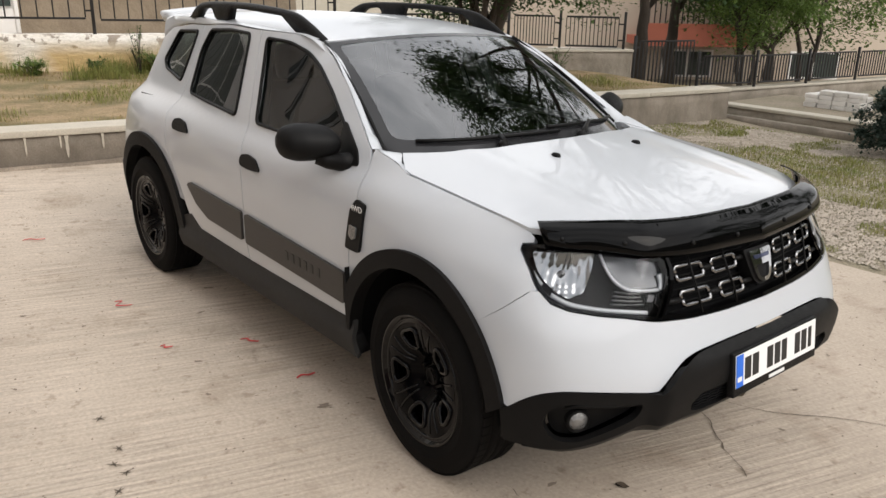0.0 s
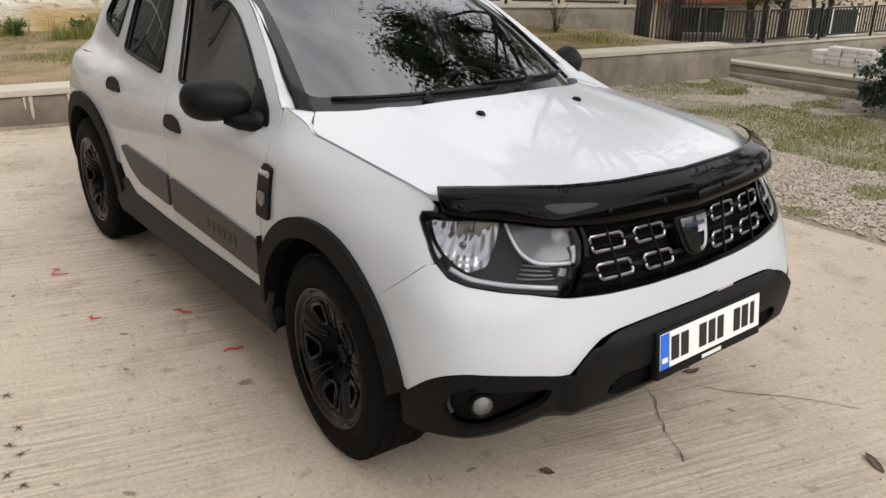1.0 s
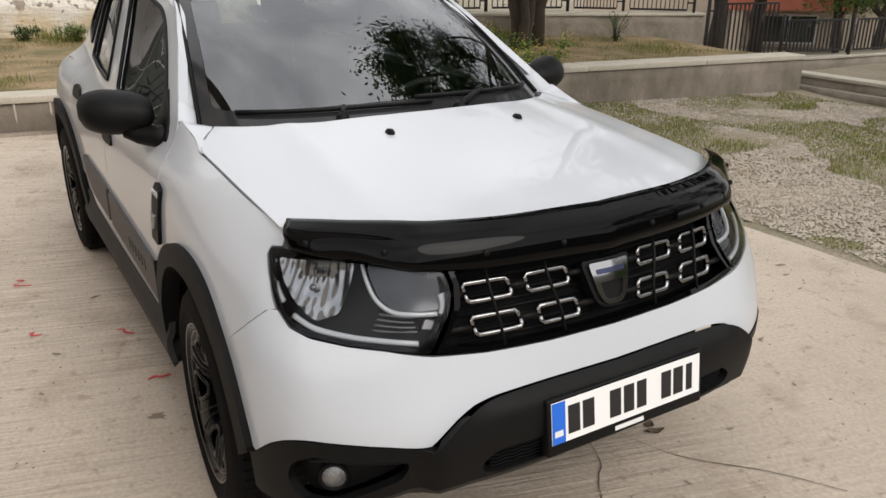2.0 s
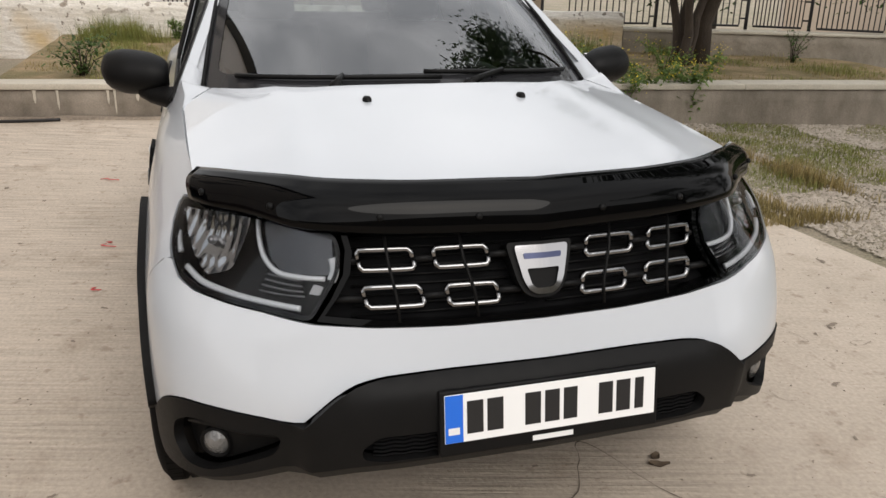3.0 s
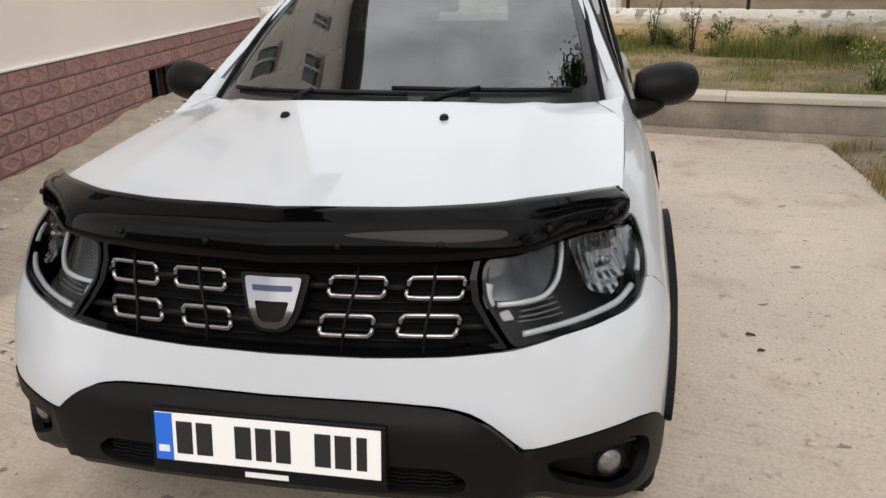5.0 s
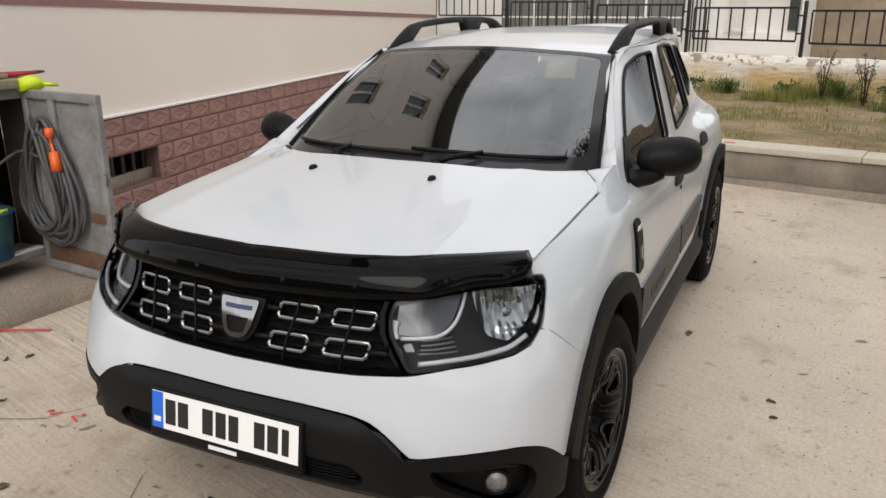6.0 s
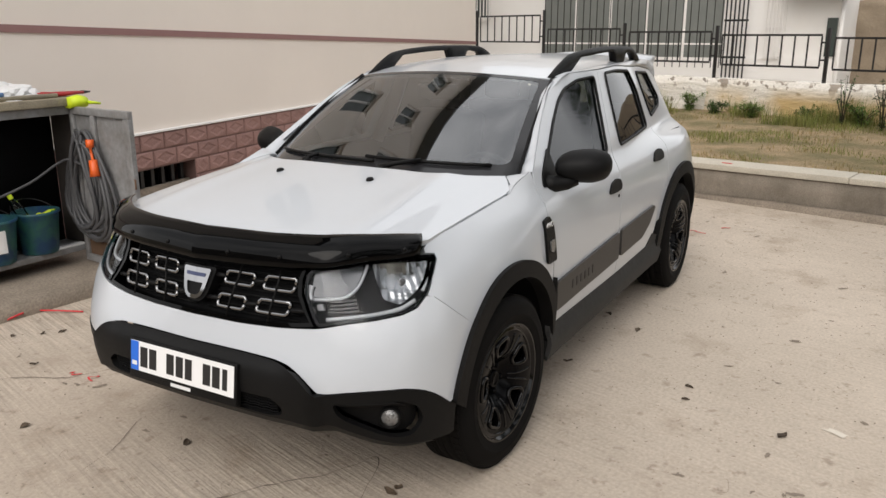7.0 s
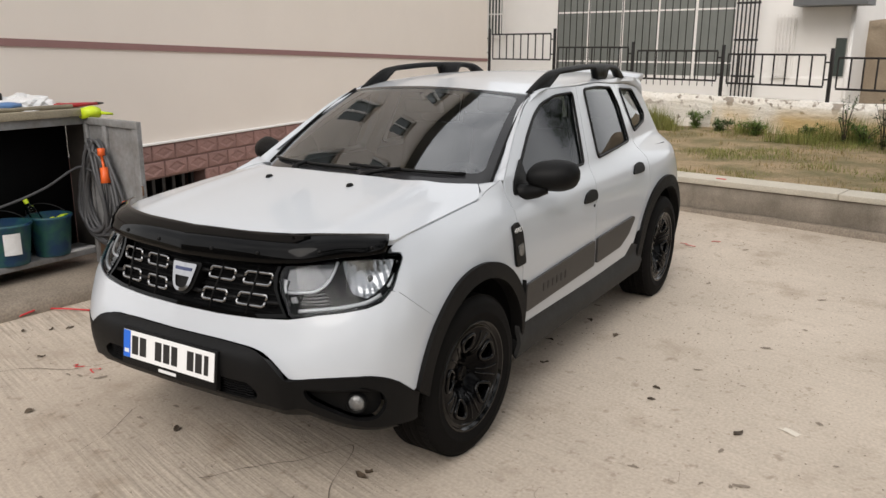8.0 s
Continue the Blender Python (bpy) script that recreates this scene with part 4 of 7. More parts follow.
FOGLENS = mat("fog_lens", (0.27, 0.27, 0.27), 0.18, 0.6, vary=0.4, scale=60, bump=0.004, bump_scale=120)
fogs = both("fog_lamp", fog_lamp, PLASTIC)
both("lens", fog_glass, FOGLENS, fogs, "clear ribbed fog lamp lens")


def fog_blade():
    """The lip over the fog lamp recess."""
    pts = [(0.60, 0.505), (0.70, 0.508), (0.80, 0.508), (0.845, 0.495)]
    return tube(bmesh.new(), lifted(shell, pts, -0.004), [0.004, 0.008, 0.009, 0.004], 6)


both("blade", fog_blade, PLASTIC, pods)


def low_mesh():
    bm = panel(LOWGRILLE, lower_shell, step=0.03, thick=0.0, out=-0.035)
    for i in range(6):
        z = 0.459 + 0.011 * i
        pts = [(0.205 + 0.022 * k, z + (0.002 if k % 2 else -0.002)) for k in range(10)]
        tube(bm, lifted(lower_shell, pts, -0.015), 0.003, 5)
    return bm


both("lower_grille", low_mesh, INNER, label="black wavy lower grille mesh")

# grille
grille = part("grille", shell_panel(whole(GRILLE_LOW[:-1] + GRILLE_SIDE + [(.30, .955), (0, .95)]), step=0.04, thick=0.0, out=-0.05), INNER, car, "black grille with silver cells")


def grille_frame():
    o = GRILLE_LOW[:-1] + GRILLE_SIDE + [(.30, .955), (0, .95)]
    inner = [(u * 0.965, .742 + (z - .735) * 0.9 + 0.006) for u, z in o]
    inner[0], inner[-1] = (0, inner[0][1]), (0, inner[-1][1])
    return shell_panel(whole(o), holes=[whole(inner)], step=0.03, thick=0.05, out=0.001)


part("grille_frame", grille_frame(), GLOSSBLACK, grille)


def cell(u0, u1, z0, z1, slant):
    """A chamfered ring of two bevelled halves, parted at the ends."""
    e, c, w = 0.0065, 0.0065, 0.0066
    a, b, l, h = u0 + e, u1 - e, z0 + e, z1 - e
    m, g = (l + h) / 2, 0.0025
    lean = slant / (h - l)

    def at(u, z):
        return u + lean * (z - l), z
    halves = ([at(a, m + g), at(a, h - c), at(a + c, h), at(b - c, h), at(b, h - c), at(b, m + g)],
              [at(b, m - g), at(b, l + c), at(b - c, l), at(a + c, l), at(a, l + c), at(a, m - g)])
    bm = bmesh.new()
    for line in halves:
        pts = [Vector(p) for p in resample(line, 0.02, closed=False)]
        rows = []
        for i, p in enumerate(pts):
            d = (pts[min(i + 1, len(pts) - 1)] - pts[max(i - 1, 0)]).normalized()
            o = Vector((-d.y, d.x))
            row = []
            for k, out in ((-1.0, -0.012), (-1.0, -0.006), (-0.45, -0.001), (0.45, -0.001), (1.0, -0.006), (1.0, -0.012)):
                q = p + o * (w * k)
                row += lifted(shell, [(q.x, q.y)], out)
            rows.append(row)
        loft(bm, rows, closed=True, caps=True)
    bmesh.ops.recalc_face_normals(bm, faces=bm.faces[:])
    for f in bm.faces:
        f.smooth = False
    return bm


CELLS = [(0.114, 0.250, 0.851, 0.904, 0.006), (0.286, 0.425, 0.851, 0.906, 0.010), (0.096, 0.224, 0.770, 0.824, 0.007), (0.268, 0.411, 0.774, 0.828, 0.012)]
for c in CELLS:
    both("grille_cell", lambda c=c: cell(*c), SATIN, (grille, grille), "satin silver grille cell")


def grille_bar(pts, out, r):
    return tube(bmesh.new(), lifted(shell, pts, out), r, 6)


for k in (0, 1):
    (u0, u1, z0, z1, s), (v0, v1, y0, y1, s2) = CELLS[k], CELLS[k + 2]
    both("grille_bar", lambda: grille_bar([((v0 + v1) / 2 - 0.004, 0.748), ((v0 + v1) / 2, 0.80), ((u0 + u1) / 2, 0.875), ((u0 + u1) / 2 + 0.006, 0.925)], 0.001, 0.0036), PLASTIC, (grille, grille))
for z, spans in ((0.878, ((0.07, 0.118), (0.25, 0.292), (0.428, 0.455))), (0.80, ((0.05, 0.104), (0.226, 0.276), (0.416, 0.48)))):
    for u0, u1 in spans:
        both("grille_link", lambda: grille_bar([(u0, z), (u1, z)], -0.012, 0.009), PLASTIC, (grille, grille))
for i in range(9):
    both("grille_slat", lambda: grille_bar([(q, 0.765 + 0.02 * i) for q in (0.03, 0.2, 0.44)], -0.04, 0.003), PLASTIC, (grille, grille))

SHIELD = [(-.074, .893), (.074, .893), (.070, .872), (.056, .82), (.042, .795), (.022, .784), (-.022, .784), (-.042, .795), (-.056, .82), (-.070, .872)]
SHIELD = [(u * 0.92, .842 + (z - .842) * 0.95) for u, z in SHIELD]
badge = part("badge", shell_panel(rounded([(u * 1.2, .84 + (z - .84) * 1.15) for u, z in SHIELD], 0.012), step=0.02, thick=0.045, out=0.004), PLASTIC, car, "chrome shield badge, plain")
part("shield", shell_panel(rounded([(u * 0.97, z) for u, z in SHIELD], 0.008), [rounded([(-.040, .842), (.040, .842), (.030, .808), (.019, .800), (-.019, .800), (-.030, .808)], .006)], step=0.015, thick=0.012, out=0.014), CHROME, badge, "chrome shield")
BADGEBLUE = mat("badge_blue", (0.06, 0.07, 0.13), 0.2, 0.7)
part("shield_bar", shell_panel(rounded([(-.047, .874), (.047, .874), (.045, .862), (-.045, .862)], .004), step=0.02, thick=0.002, out=0.016), BADGEBLUE, badge, "dark blue bar")

# headlights
HOUSING = mat("lamp_housing", (0.012, 0.011, 0.011), 0.4, 0.0, vary=0.3, scale=30, spec=0.15)
SOFTREFLECT = mat("lamp_soft_reflector", (0.067, 0.067, 0.069), 0.2, 1.0)
RIBBED = mat("lamp_rib", (0.30, 0.29, 0.29), 0.3, 0.8)
REFLECT = mat("lamp_reflector", (0.31, 0.31, 0.315), 0.15, 1.0)
DRL = mat("lamp_strip", (0.52, 0.52, 0.53), 0.2, 0.1)


def head_round():
    return rounded(HEAD, 0.018, 3)


heads = both("headlight", lambda: panel(head_round(), shell, step=0.05, thick=0.0, out=-0.085), HOUSING, label="clear headlight with chrome reflectors")


def head_bezel():
    o, inner = head_round(), []
    for i, p in enumerate(o):      # the same outline, drawn in
        d = (Vector(o[(i + 2) % len(o)]) - Vector(o[i - 2])).normalized()
        inner.append(Vector(p) + Vector((-d.y, d.x)) * 0.0095)
    return panel(head_round(), shell, [inner], step=0.03, thick=0.07, out=-0.002, rim_step=0.02)


def bowl(outline, cu, cz, ru, rz, depth, ribs):
    """A hollow reflector with upright flutes, behind the lens."""
    def hollow(u, z):
        p, n = normal_at(shell, u, z)
        d = min(1.0, (abs((u - cu) / ru) ** 3.5 + abs((z - cz) / rz) ** 3.5) ** (1 / 3.5))
        flute = 0.0035 * abs(math.sin(ribs * (u - cu))) * float(smooth_step(0.1, 0.45, d)) + 0.002 * math.floor(5 * (z - cz) / rz) * (d > 0.5) * (ribs > 0)
        return tuple(p - n * (0.016 + depth * (1 - d * d) - flute))
    return panel(rounded(outline, 0.012, 3), hollow, step=0.008, thick=0.0, rim_step=0.01)


def bulb(u, z, r, deep):
    p, n = normal_at(shell, u, z)
    n = (n + Vector((0.6, 0, 0))).normalized()
    bm = lathe(bmesh.new(), [(r * 0.8, -0.02), (r, 0.0), (r, 0.012), (r * 0.7, 0.02), (0.001, 0.022)], 16)
    bm.transform(Matrix.Translation(p - n * deep) @ n.to_track_quat("Y", "Z").to_matrix().to_4x4())
    return bm


MAIN_BOWL = [(.762, .955), (.775, .90), (.80, .845), (.86, .828), (.92, .845), (.962, .870), (1.008, .904), (1.052, .946), (.90, .957)]
INNER_BOWL = [(.480, .850), (.54, .850), (.64, .856), (.685, .880), (.712, .915), (.732, .952), (.60, .950), (.485, .936)]
both("bezel", head_bezel, GLOSSBLACK, heads, "gloss black headlight bezel")
both("reflector", lambda: bowl(MAIN_BOWL, 0.895, 0.893, 0.16, 0.075, 0.032, 95), REFLECT, heads, "fluted chrome main reflector")
both("reflector", lambda: bowl(INNER_BOWL, 0.62, 0.915, 0.20, 0.10, 0.020, 0), SOFTREFLECT, heads, "satin chrome inner reflector")
both("bulb_cap", lambda: bulb(0.885, 0.895, 0.010, 0.05), RIBBED, heads)


def strip_on(pts, out, r):
    return tube(bmesh.new(), lifted(shell, curve2(pts, 5), out), r, 6)


def flat_strip(pts, w, out):
    """A flat bar along points of the lamp, w wide."""
    c = curve2(pts, 5)
    rows = []
    for k, p in enumerate(c):
        q, r = c[min(k + 1, len(c) - 1)], c[max(k - 1, 0)]
        d = Vector((q[0] - r[0], q[1] - r[1])).normalized()
        o = [(p[0] - d.y * s, p[1] + d.x * s) for s in (-w, -w * 0.6, w * 0.6, w)]
        a, b = lifted(shell, o, out), lifted(shell, o, out - 0.01)
        rows.append([b[0], lifted(shell, [o[0]], out - 0.003)[0], a[1], a[2], lifted(shell, [o[3]], out - 0.003)[0], b[3]])
    return loft(bmesh.new(), rows, closed=True, caps=True)


both("trim", lambda: flat_strip([(.742, .952), (.722, .915), (.692, .878), (.645, .853), (.58, .846), (.50, .842)], 0.0055, -0.012), DRL, heads, "pale silver dividing trim")
both("light_block", lambda: flat_strip([(.486, .838), (.478, .86), (.482, .885)], 0.011, -0.014), DRL, heads, "pale light block")
both("light_strip", lambda: flat_strip([(.565, .782), (.66, .791), (.76, .80), (.86, .813), (.935, .835)], 0.0062, -0.012), DRL, heads, "pale daytime light strip")
both("light_strip", lambda: flat_strip([(.972, .860), (1.018, .893), (1.079, .936)], 0.0062, -0.010), DRL, heads, "pale daytime light strip")
for k in range(4):
    both("indicator_rib", lambda: flat_strip([(.560 + .006 * k, .806 + .011 * k), (.62, .8095 + .011 * k), (.70 - .005 * k, .8165 + .011 * k)], 0.0016, -0.034), RIBBED, heads, "fine pale indicator rib")
both("chrome_facet", lambda: panel(rounded([(.515, .808), (.545, .812), (.53, .832), (.505, .825)], .004), shell, step=.01, thick=.006, out=-0.03), RIBBED, heads)
both("lens", lambda: panel(head_round(), shell, step=0.03, thick=0.0, out=0.003), LENS, heads, "clear headlight lens")


# bonnet guard
def guard_rows():
    y_of = pchip([0, .3, .6, .85, 1], [0, .28, .515, .66, .722])
    low = pchip([0, .4, .55, .8, 1.0], [.917, .929, .938, .950, .957])
    x_top = pchip([0, .25, .45, .60, .70, .738], [.715, .70, .652, .555, .455, .405])
    rows = []
    for i in range(81):
        w = -1 + i / 40
        a, sg = abs(w), (1 if w >= 0 else -1)
        y = float(y_of(a))
        p, n = normal_at(shell, 1.0 * a, float(low(a)))
        low_p = p + n * (0.036 - 0.012 * a ** 4)
        t = Vector(hood(float(x_top(y)), y)) + Vector((0.012, 0.006 * a, 0.050 - 0.024 * a ** 3))
        f = Vector((n.x, n.y, 0.6)).normalized()
        row = [low_p.lerp(t, s) + f * 0.020 * math.sin(math.pi * min(1, s * 1.05)) for s in np.linspace(0, 1, 9)]
        back = [q - f * 0.006 for q in row[::-1]]
        rows.append([Vector((q.x, q.y * sg, q.z)) for q in row + back])
    return rows


guard_r = guard_rows()
guard = part("bonnet_guard", loft(bmesh.new(), guard_r, closed=True, caps=True), GLOSSBLACK, car, "gloss black bonnet stone guard")
for k in (3, 14, 25, 34, 46, 55, 66, 77):
    p = guard_r[k][2]
    q = (guard_r[k][3] - guard_r[k][1]).cross(guard_r[k + 1][2] - guard_r[k - 1][2]).normalized()
    q = q if q.x > 0 else -q
    bm = lathe(bmesh.new(), [(0.008, 0), (0.008, 0.003), (0.005, 0.006), (0.001, 0.007)], 10)
    bm.transform(Matrix.Translation(p) @ q.to_track_quat("Y", "Z").to_matrix().to_4x4())
    part("bolt", bm, PLASTIC, guard)

# number plate: the writing on it stays plain bars
PLATE_AT = look((0.906, 0, 0.552), (1.906, 0, 0.552 + 0.13)) @ Matrix.Rotation(math.pi, 4, "Y")


def plate_box(x0, x1, y0, y1, z0, z1, bevel=0.0):
    bm = boxed(x0, x1, y0, y1, z0, z1, bevel)
    bm.transform(PLATE_AT)
    return bm


plate = part("number_plate", plate_box(-0.268, 0.268, -0.088, 0.064, -0.026, 0.0, 0.004), PLASTIC, car, "white number plate in a black holder")
part("sheet", plate_box(-0.258, 0.258, -0.056, 0.056, 0.0005, 0.003, 0.001), PLATEWHITE, plate, "white plate sheet", smooth=False)
part("blue_band", plate_box(-0.257, -0.216, -0.055, 0.055, 0.003, 0.004), PLATEBLUE, plate, "blue band", smooth=False)
part("blue_band_bar", plate_box(-0.250, -0.224, -0.036, -0.020, 0.004, 0.0045), WHITEINK, plate, smooth=False)
for x0, x1 in ((-0.207, -0.169), (-0.160, -0.122), (-0.070, -0.032), (-0.022, 0.014), (0.024, 0.058), (0.112, 0.148), (0.157, 0.193), (0.205, 0.228)):
    part("bar", plate_box(x0, x1, -0.038, 0.038, 0.003, 0.004, 0.0004), INK, plate, smooth=False)
part("holder_bar", plate_box(-0.05, 0.05, -0.080, -0.068, 0.0003, 0.0012), WHITEINK, plate, smooth=False)


# cladding
def front_arch():
    o = arc(0, AZ, F_OUT, 12, 150, 36) + [(-0.432, 0.66), (-0.438, 0.50), (-0.436, 0.40), (-0.37, 0.30)] + arc(0, AZ, F_IN, 186, 8, 40)
    return panel(o, side, step=0.03, thick=0.06, out=0.020)


def rear_arch():
    o = arc(-WB, AZ, R_OUT, 5, 150, 36) + [(-3.15, 0.60), (-3.27, 0.60), (-3.28, 0.40), (-3.18, 0.36)] + arc(-WB, AZ, R_IN, 178, 2, 40)
    return panel(o, side, step=0.03, thick=0.06, out=0.020)


both("wheel_arch", front_arch, CLAD, label="black plastic wheel arch trim")
both("wheel_arch", rear_arch, CLAD, label="black plastic wheel arch trim")


def sill_surface(x, z):
    p = Vector(side(x, max(z, 0.30)))
    f = float(smooth_step(0.43, 0.36, z))
    return p.x, p.y + 0.028 * f - 0.10 * float(smooth_step(0.30, 0.22, z)), z


both("sill", lambda: panel([(-0.40, 0.435), (-1.36, 0.428), (-1.95, 0.44), (-2.06, 0.50), (-2.17, 0.47), (-2.22, 0.36), (-2.2, 0.29), (-0.36, 0.29), (-0.38, 0.33)], sill_surface, step=0.03, thick=0.02, out=0.004), DUSTY, label="grey-black plastic sill trim")
strip_f = rounded([(-0.455, 0.495), (-0.455, 0.628), (-1.35, 0.664), (-1.35, 0.518)], 0.015)
strip_b = rounded([(-1.392, 0.522), (-1.392, 0.666), (-2.03, 0.686), (-2.06, 0.668), (-1.95, 0.585), (-1.80, 0.533)], 0.012)
STRIP = mat("strip_plastic", (0.036, 0.032, 0.030), 0.5, vary=0.2, scale=8, bump=0.0004, bump_scale=900)
sf = both("side_strip", lambda: panel(strip_f, side, step=0.04, thick=0.014, out=0.014), STRIP, doors_f, "dark door protection strip")
sb = both("side_strip", lambda: panel(strip_b, side, step=0.04, thick=0.014, out=0.014), STRIP, doors_r, "dark door protection strip")


STRIPMARK = mat("strip_mark", (0.02, 0.018, 0.017), 0.5)
for i in range(6):
    x = -0.64 - 0.055 * i
    both("raised_bar", lambda: panel([(x, 0.552), (x - 0.024, 0.553), (x - 0.024, 0.592), (x, 0.591)], side, step=0.03, thick=0.003, out=0.0165), STRIPMARK, sf)


def handle(x, z):
    o = rounded([(x - 0.10, z - 0.005), (x - 0.085, z + 0.022), (x - 0.02, z + 0.034), (x + 0.06, z + 0.020), (x + 0.105, z - 0.018), (x + 0.10, z - 0.03), (x, z - 0.035), (x - 0.085, z - 0.03)], 0.02)
    return panel(o, side, step=0.02, thick=0.01, out=0.010)


both("door_handle", lambda: handle(-1.315, 0.920), PLASTIC, doors_f, "black plastic door handle")
both("door_handle", lambda: handle(-2.18, 0.970), PLASTIC, doors_r, "black plastic door handle")
lock = lathe(bmesh.new(), [(0.009, 0), (0.009, 0.004), (0.001, 0.004)], 10)
lock.transform(Matrix.Translation(Vector(side(-1.36, 0.86)) + Vector((0, 0.001, 0))))
part("door_lock", lock, PLASTIC, doors_f[0])

vents = both("wing_vent", lambda: panel(rounded([(-0.385, 0.942), (-0.325, 0.930), (-0.335, 0.765), (-0.345, 0.74), (-0.44, 0.74), (-0.435, 0.775), (-0.418, 0.90)], 0.012), side, step=0.025, thick=0.012, out=0.013), PLASTIC, label="black wing vent trim")
both("side_lamp", lambda: panel(rounded([(-0.36, 0.838), (-0.36, 0.795), (-0.385, 0.783), (-0.41, 0.80), (-0.405, 0.842)], 0.008), side, step=0.02, thick=0.006, out=0.019), FOGLENS, vents, "clear side repeater lamp")
for k, v in ((1, vents[0]), (-1, vents[1])):
    cu = bpy.data.curves.new("lettering", "FONT")
    cu.body, cu.size, cu.align_x, cu.align_y, cu.extrude = "4WD", 0.034, "CENTER", "CENTER", 0.0008
    ob = new("lettering", cu)
    tmp = bpy.data.meshes.new_from_object(ob)
    bpy.data.objects.remove(ob)
    bm = bmesh.new()
    bm.from_mesh(tmp)
    p = Vector(side(-0.372, 0.908)) + Vector((0, 0.0150, 0))
    p.y *= k
    bm.transform(Matrix.Translation(p) @ Matrix.Rotation(math.pi if k > 0 else 0, 4, "Z") @ Matrix.Rotation(radians(90), 4, "X"))
    part("lettering", bm, WHITEINK, v, "small pale lettering", smooth=False)


# mirrors
def mirror_shell():
    bm = bmesh.new()
    rows = []
    size = pchip([0, .08, .3, .6, .85, .95, 1], [.50, .72, .94, 1.0, .84, .62, .30])
    for i in range(19):
        a = i / 18
        k = float(size(a))
        h, d = 0.083 * k, 0.072 * k
        y, cx, cz = 0.800 + 0.222 * a, -0.632 - 0.072 * a, 1.112 + 0.010 * a + 0.008 * (1 - k)
        row = []
        for j in range(28):
            t = 2 * math.pi * j / 28
            c, q = math.cos(t), math.sin(t)
            px, pz = math.copysign(abs(c) ** 0.82, c), math.copysign(abs(q) ** 0.82, q)
            row.append((cx + (d * 1.3 if px > 0 else d * 0.5) * px, y, cz + h * (pz if pz > 0 else pz * 0.86) * (1 - 0.25 * max(0, px))))
        rows.append(row)
    return loft(bm, rows, closed=True, caps=True)


mirrors = both("door_mirror", mirror_shell, PLASTIC, label="black plastic door mirror")
both("mirror_glass", lambda: boxed(-0.735, -0.727, 0.845, 0.985, 1.065, 1.165, 0.003), CHROME, mirrors, "mirror glass")
both("mirror_arm", lambda: tube(bmesh.new(), [(-0.54, 0.765, 1.046), (-0.57, 0.80, 1.046), (-0.605, 0.85, 1.052), (-0.63, 0.885, 1.068)], [0.045, 0.038, 0.033, 0.03], 12), PLASTIC, mirrors)
both("mirror_base", lambda: panel(rounded([(-0.47, 1.045), (-0.505, 1.10), (-0.66, 1.195), (-0.645, 1.07), (-0.56, 1.035)], 0.02), side, step=0.03, thick=0.012, out=0.008), PLASTIC, mirrors)


# roof rails, wipers, cowl, nozzles
def roof_rail():
    rows = []
    for x in np.linspace(-1.10, -2.62, 50):
        y = float(np.interp(-x, [1.1, 1.6, 2.2, 2.7], [0.548, 0.570, 0.560, 0.535]))
        base = roof(x, y)[2] - 0.004
        up = float(pchip([1.10, 1.22, 1.36, 1.6, 2.2, 2.42, 2.56, 2.62], [0.012, 0.055, 0.088, 0.097, 0.095, 0.085, 0.045, 0.01])(-x))
        foot = float(pchip([1.1, 1.30, 1.40, 1.45, 2.0, 2.04, 2.2, 2.26, 2.4, 2.5, 2.62], [0, 0, 0.04, 0.064, 0.064, 0, 0, 0.06, 0.05, 0, 0])(-x))
        w = 0.017
        rows.append([(x, y - w, base + foot), (x, y - w * 0.9, base + up - 0.008), (x, y - w * 0.4, base + up), (x, y + w * 0.5, base + up - 0.002), (x, y + w, base + up - 0.014), (x, y + w * 1.2, base + foot)])
    return loft(bmesh.new(), rows, closed=True, caps=True)


both("roof_rail", roof_rail, PLASTIC, label="grey-black plastic roof rail")


def cowl():
    rows = []
    for y in np.linspace(-0.70, 0.70, 29):
        u = y / 0.69
        s = Vector(screen(max(-1, min(1, u)), -0.05))
        xr = float(np.interp(abs(y), [0, .33, .455, .605, .665], [-0.10, -0.13, -0.15, -0.285, -0.355]))
        h = Vector(hood(xr, y))
        rows.append([h + Vector((0.02, 0, -0.03)), h.lerp(s, 0.4) + Vector((0, 0, -0.04)), s + Vector((0.0, 0, -0.008))])
    return loft(bmesh.new(), rows)


part("cowl", cowl(), PLASTIC, car, "black plastic scuttle panel")


def wiper(u0, v0, u1, v1, ub, vb):
    bm = bmesh.new()
    up = Vector((0.3, 0, 0.9)).normalized()
    base = Vector(screen(ub, vb)) + Vector((0.03, 0, 0.0))
    mid = Vector(screen((u0 + u1) / 2, (v0 + v1) / 2)) + up * 0.022
    tube(bm, [base + up * 0.02, base.lerp(mid, 0.3) + up * 0.02, mid], [0.015, 0.011, 0.008], 8)
    pts = [Vector(screen(u0 + (u1 - u0) * t, v0 + (v1 - v0) * t)) + up * 0.014 for t in np.linspace(0, 1, 12)]
    tube(bm, pts, 0.008, 6)
    lathe_at = lathe(bmesh.new(), [(0.022, 0), (0.022, 0.02), (0.014, 0.032), (0.001, 0.033)], 14, "z")
    me = bpy.data.meshes.new("t")
    lathe_at.transform(Matrix.Translation(base))
    lathe_at.to_mesh(me)
    lathe_at.free()
    bm.from_mesh(me)
    bpy.data.meshes.remove(me)
    return bm


part("wiper", wiper(-0.86, 0.025, 0.10, 0.012, -0.42, -0.03), PLASTIC, car, "black windscreen wiper")
part("wiper", wiper(0.02, 0.045, 0.86, 0.030, 0.22, -0.03), PLASTIC, car, "black windscreen wiper")


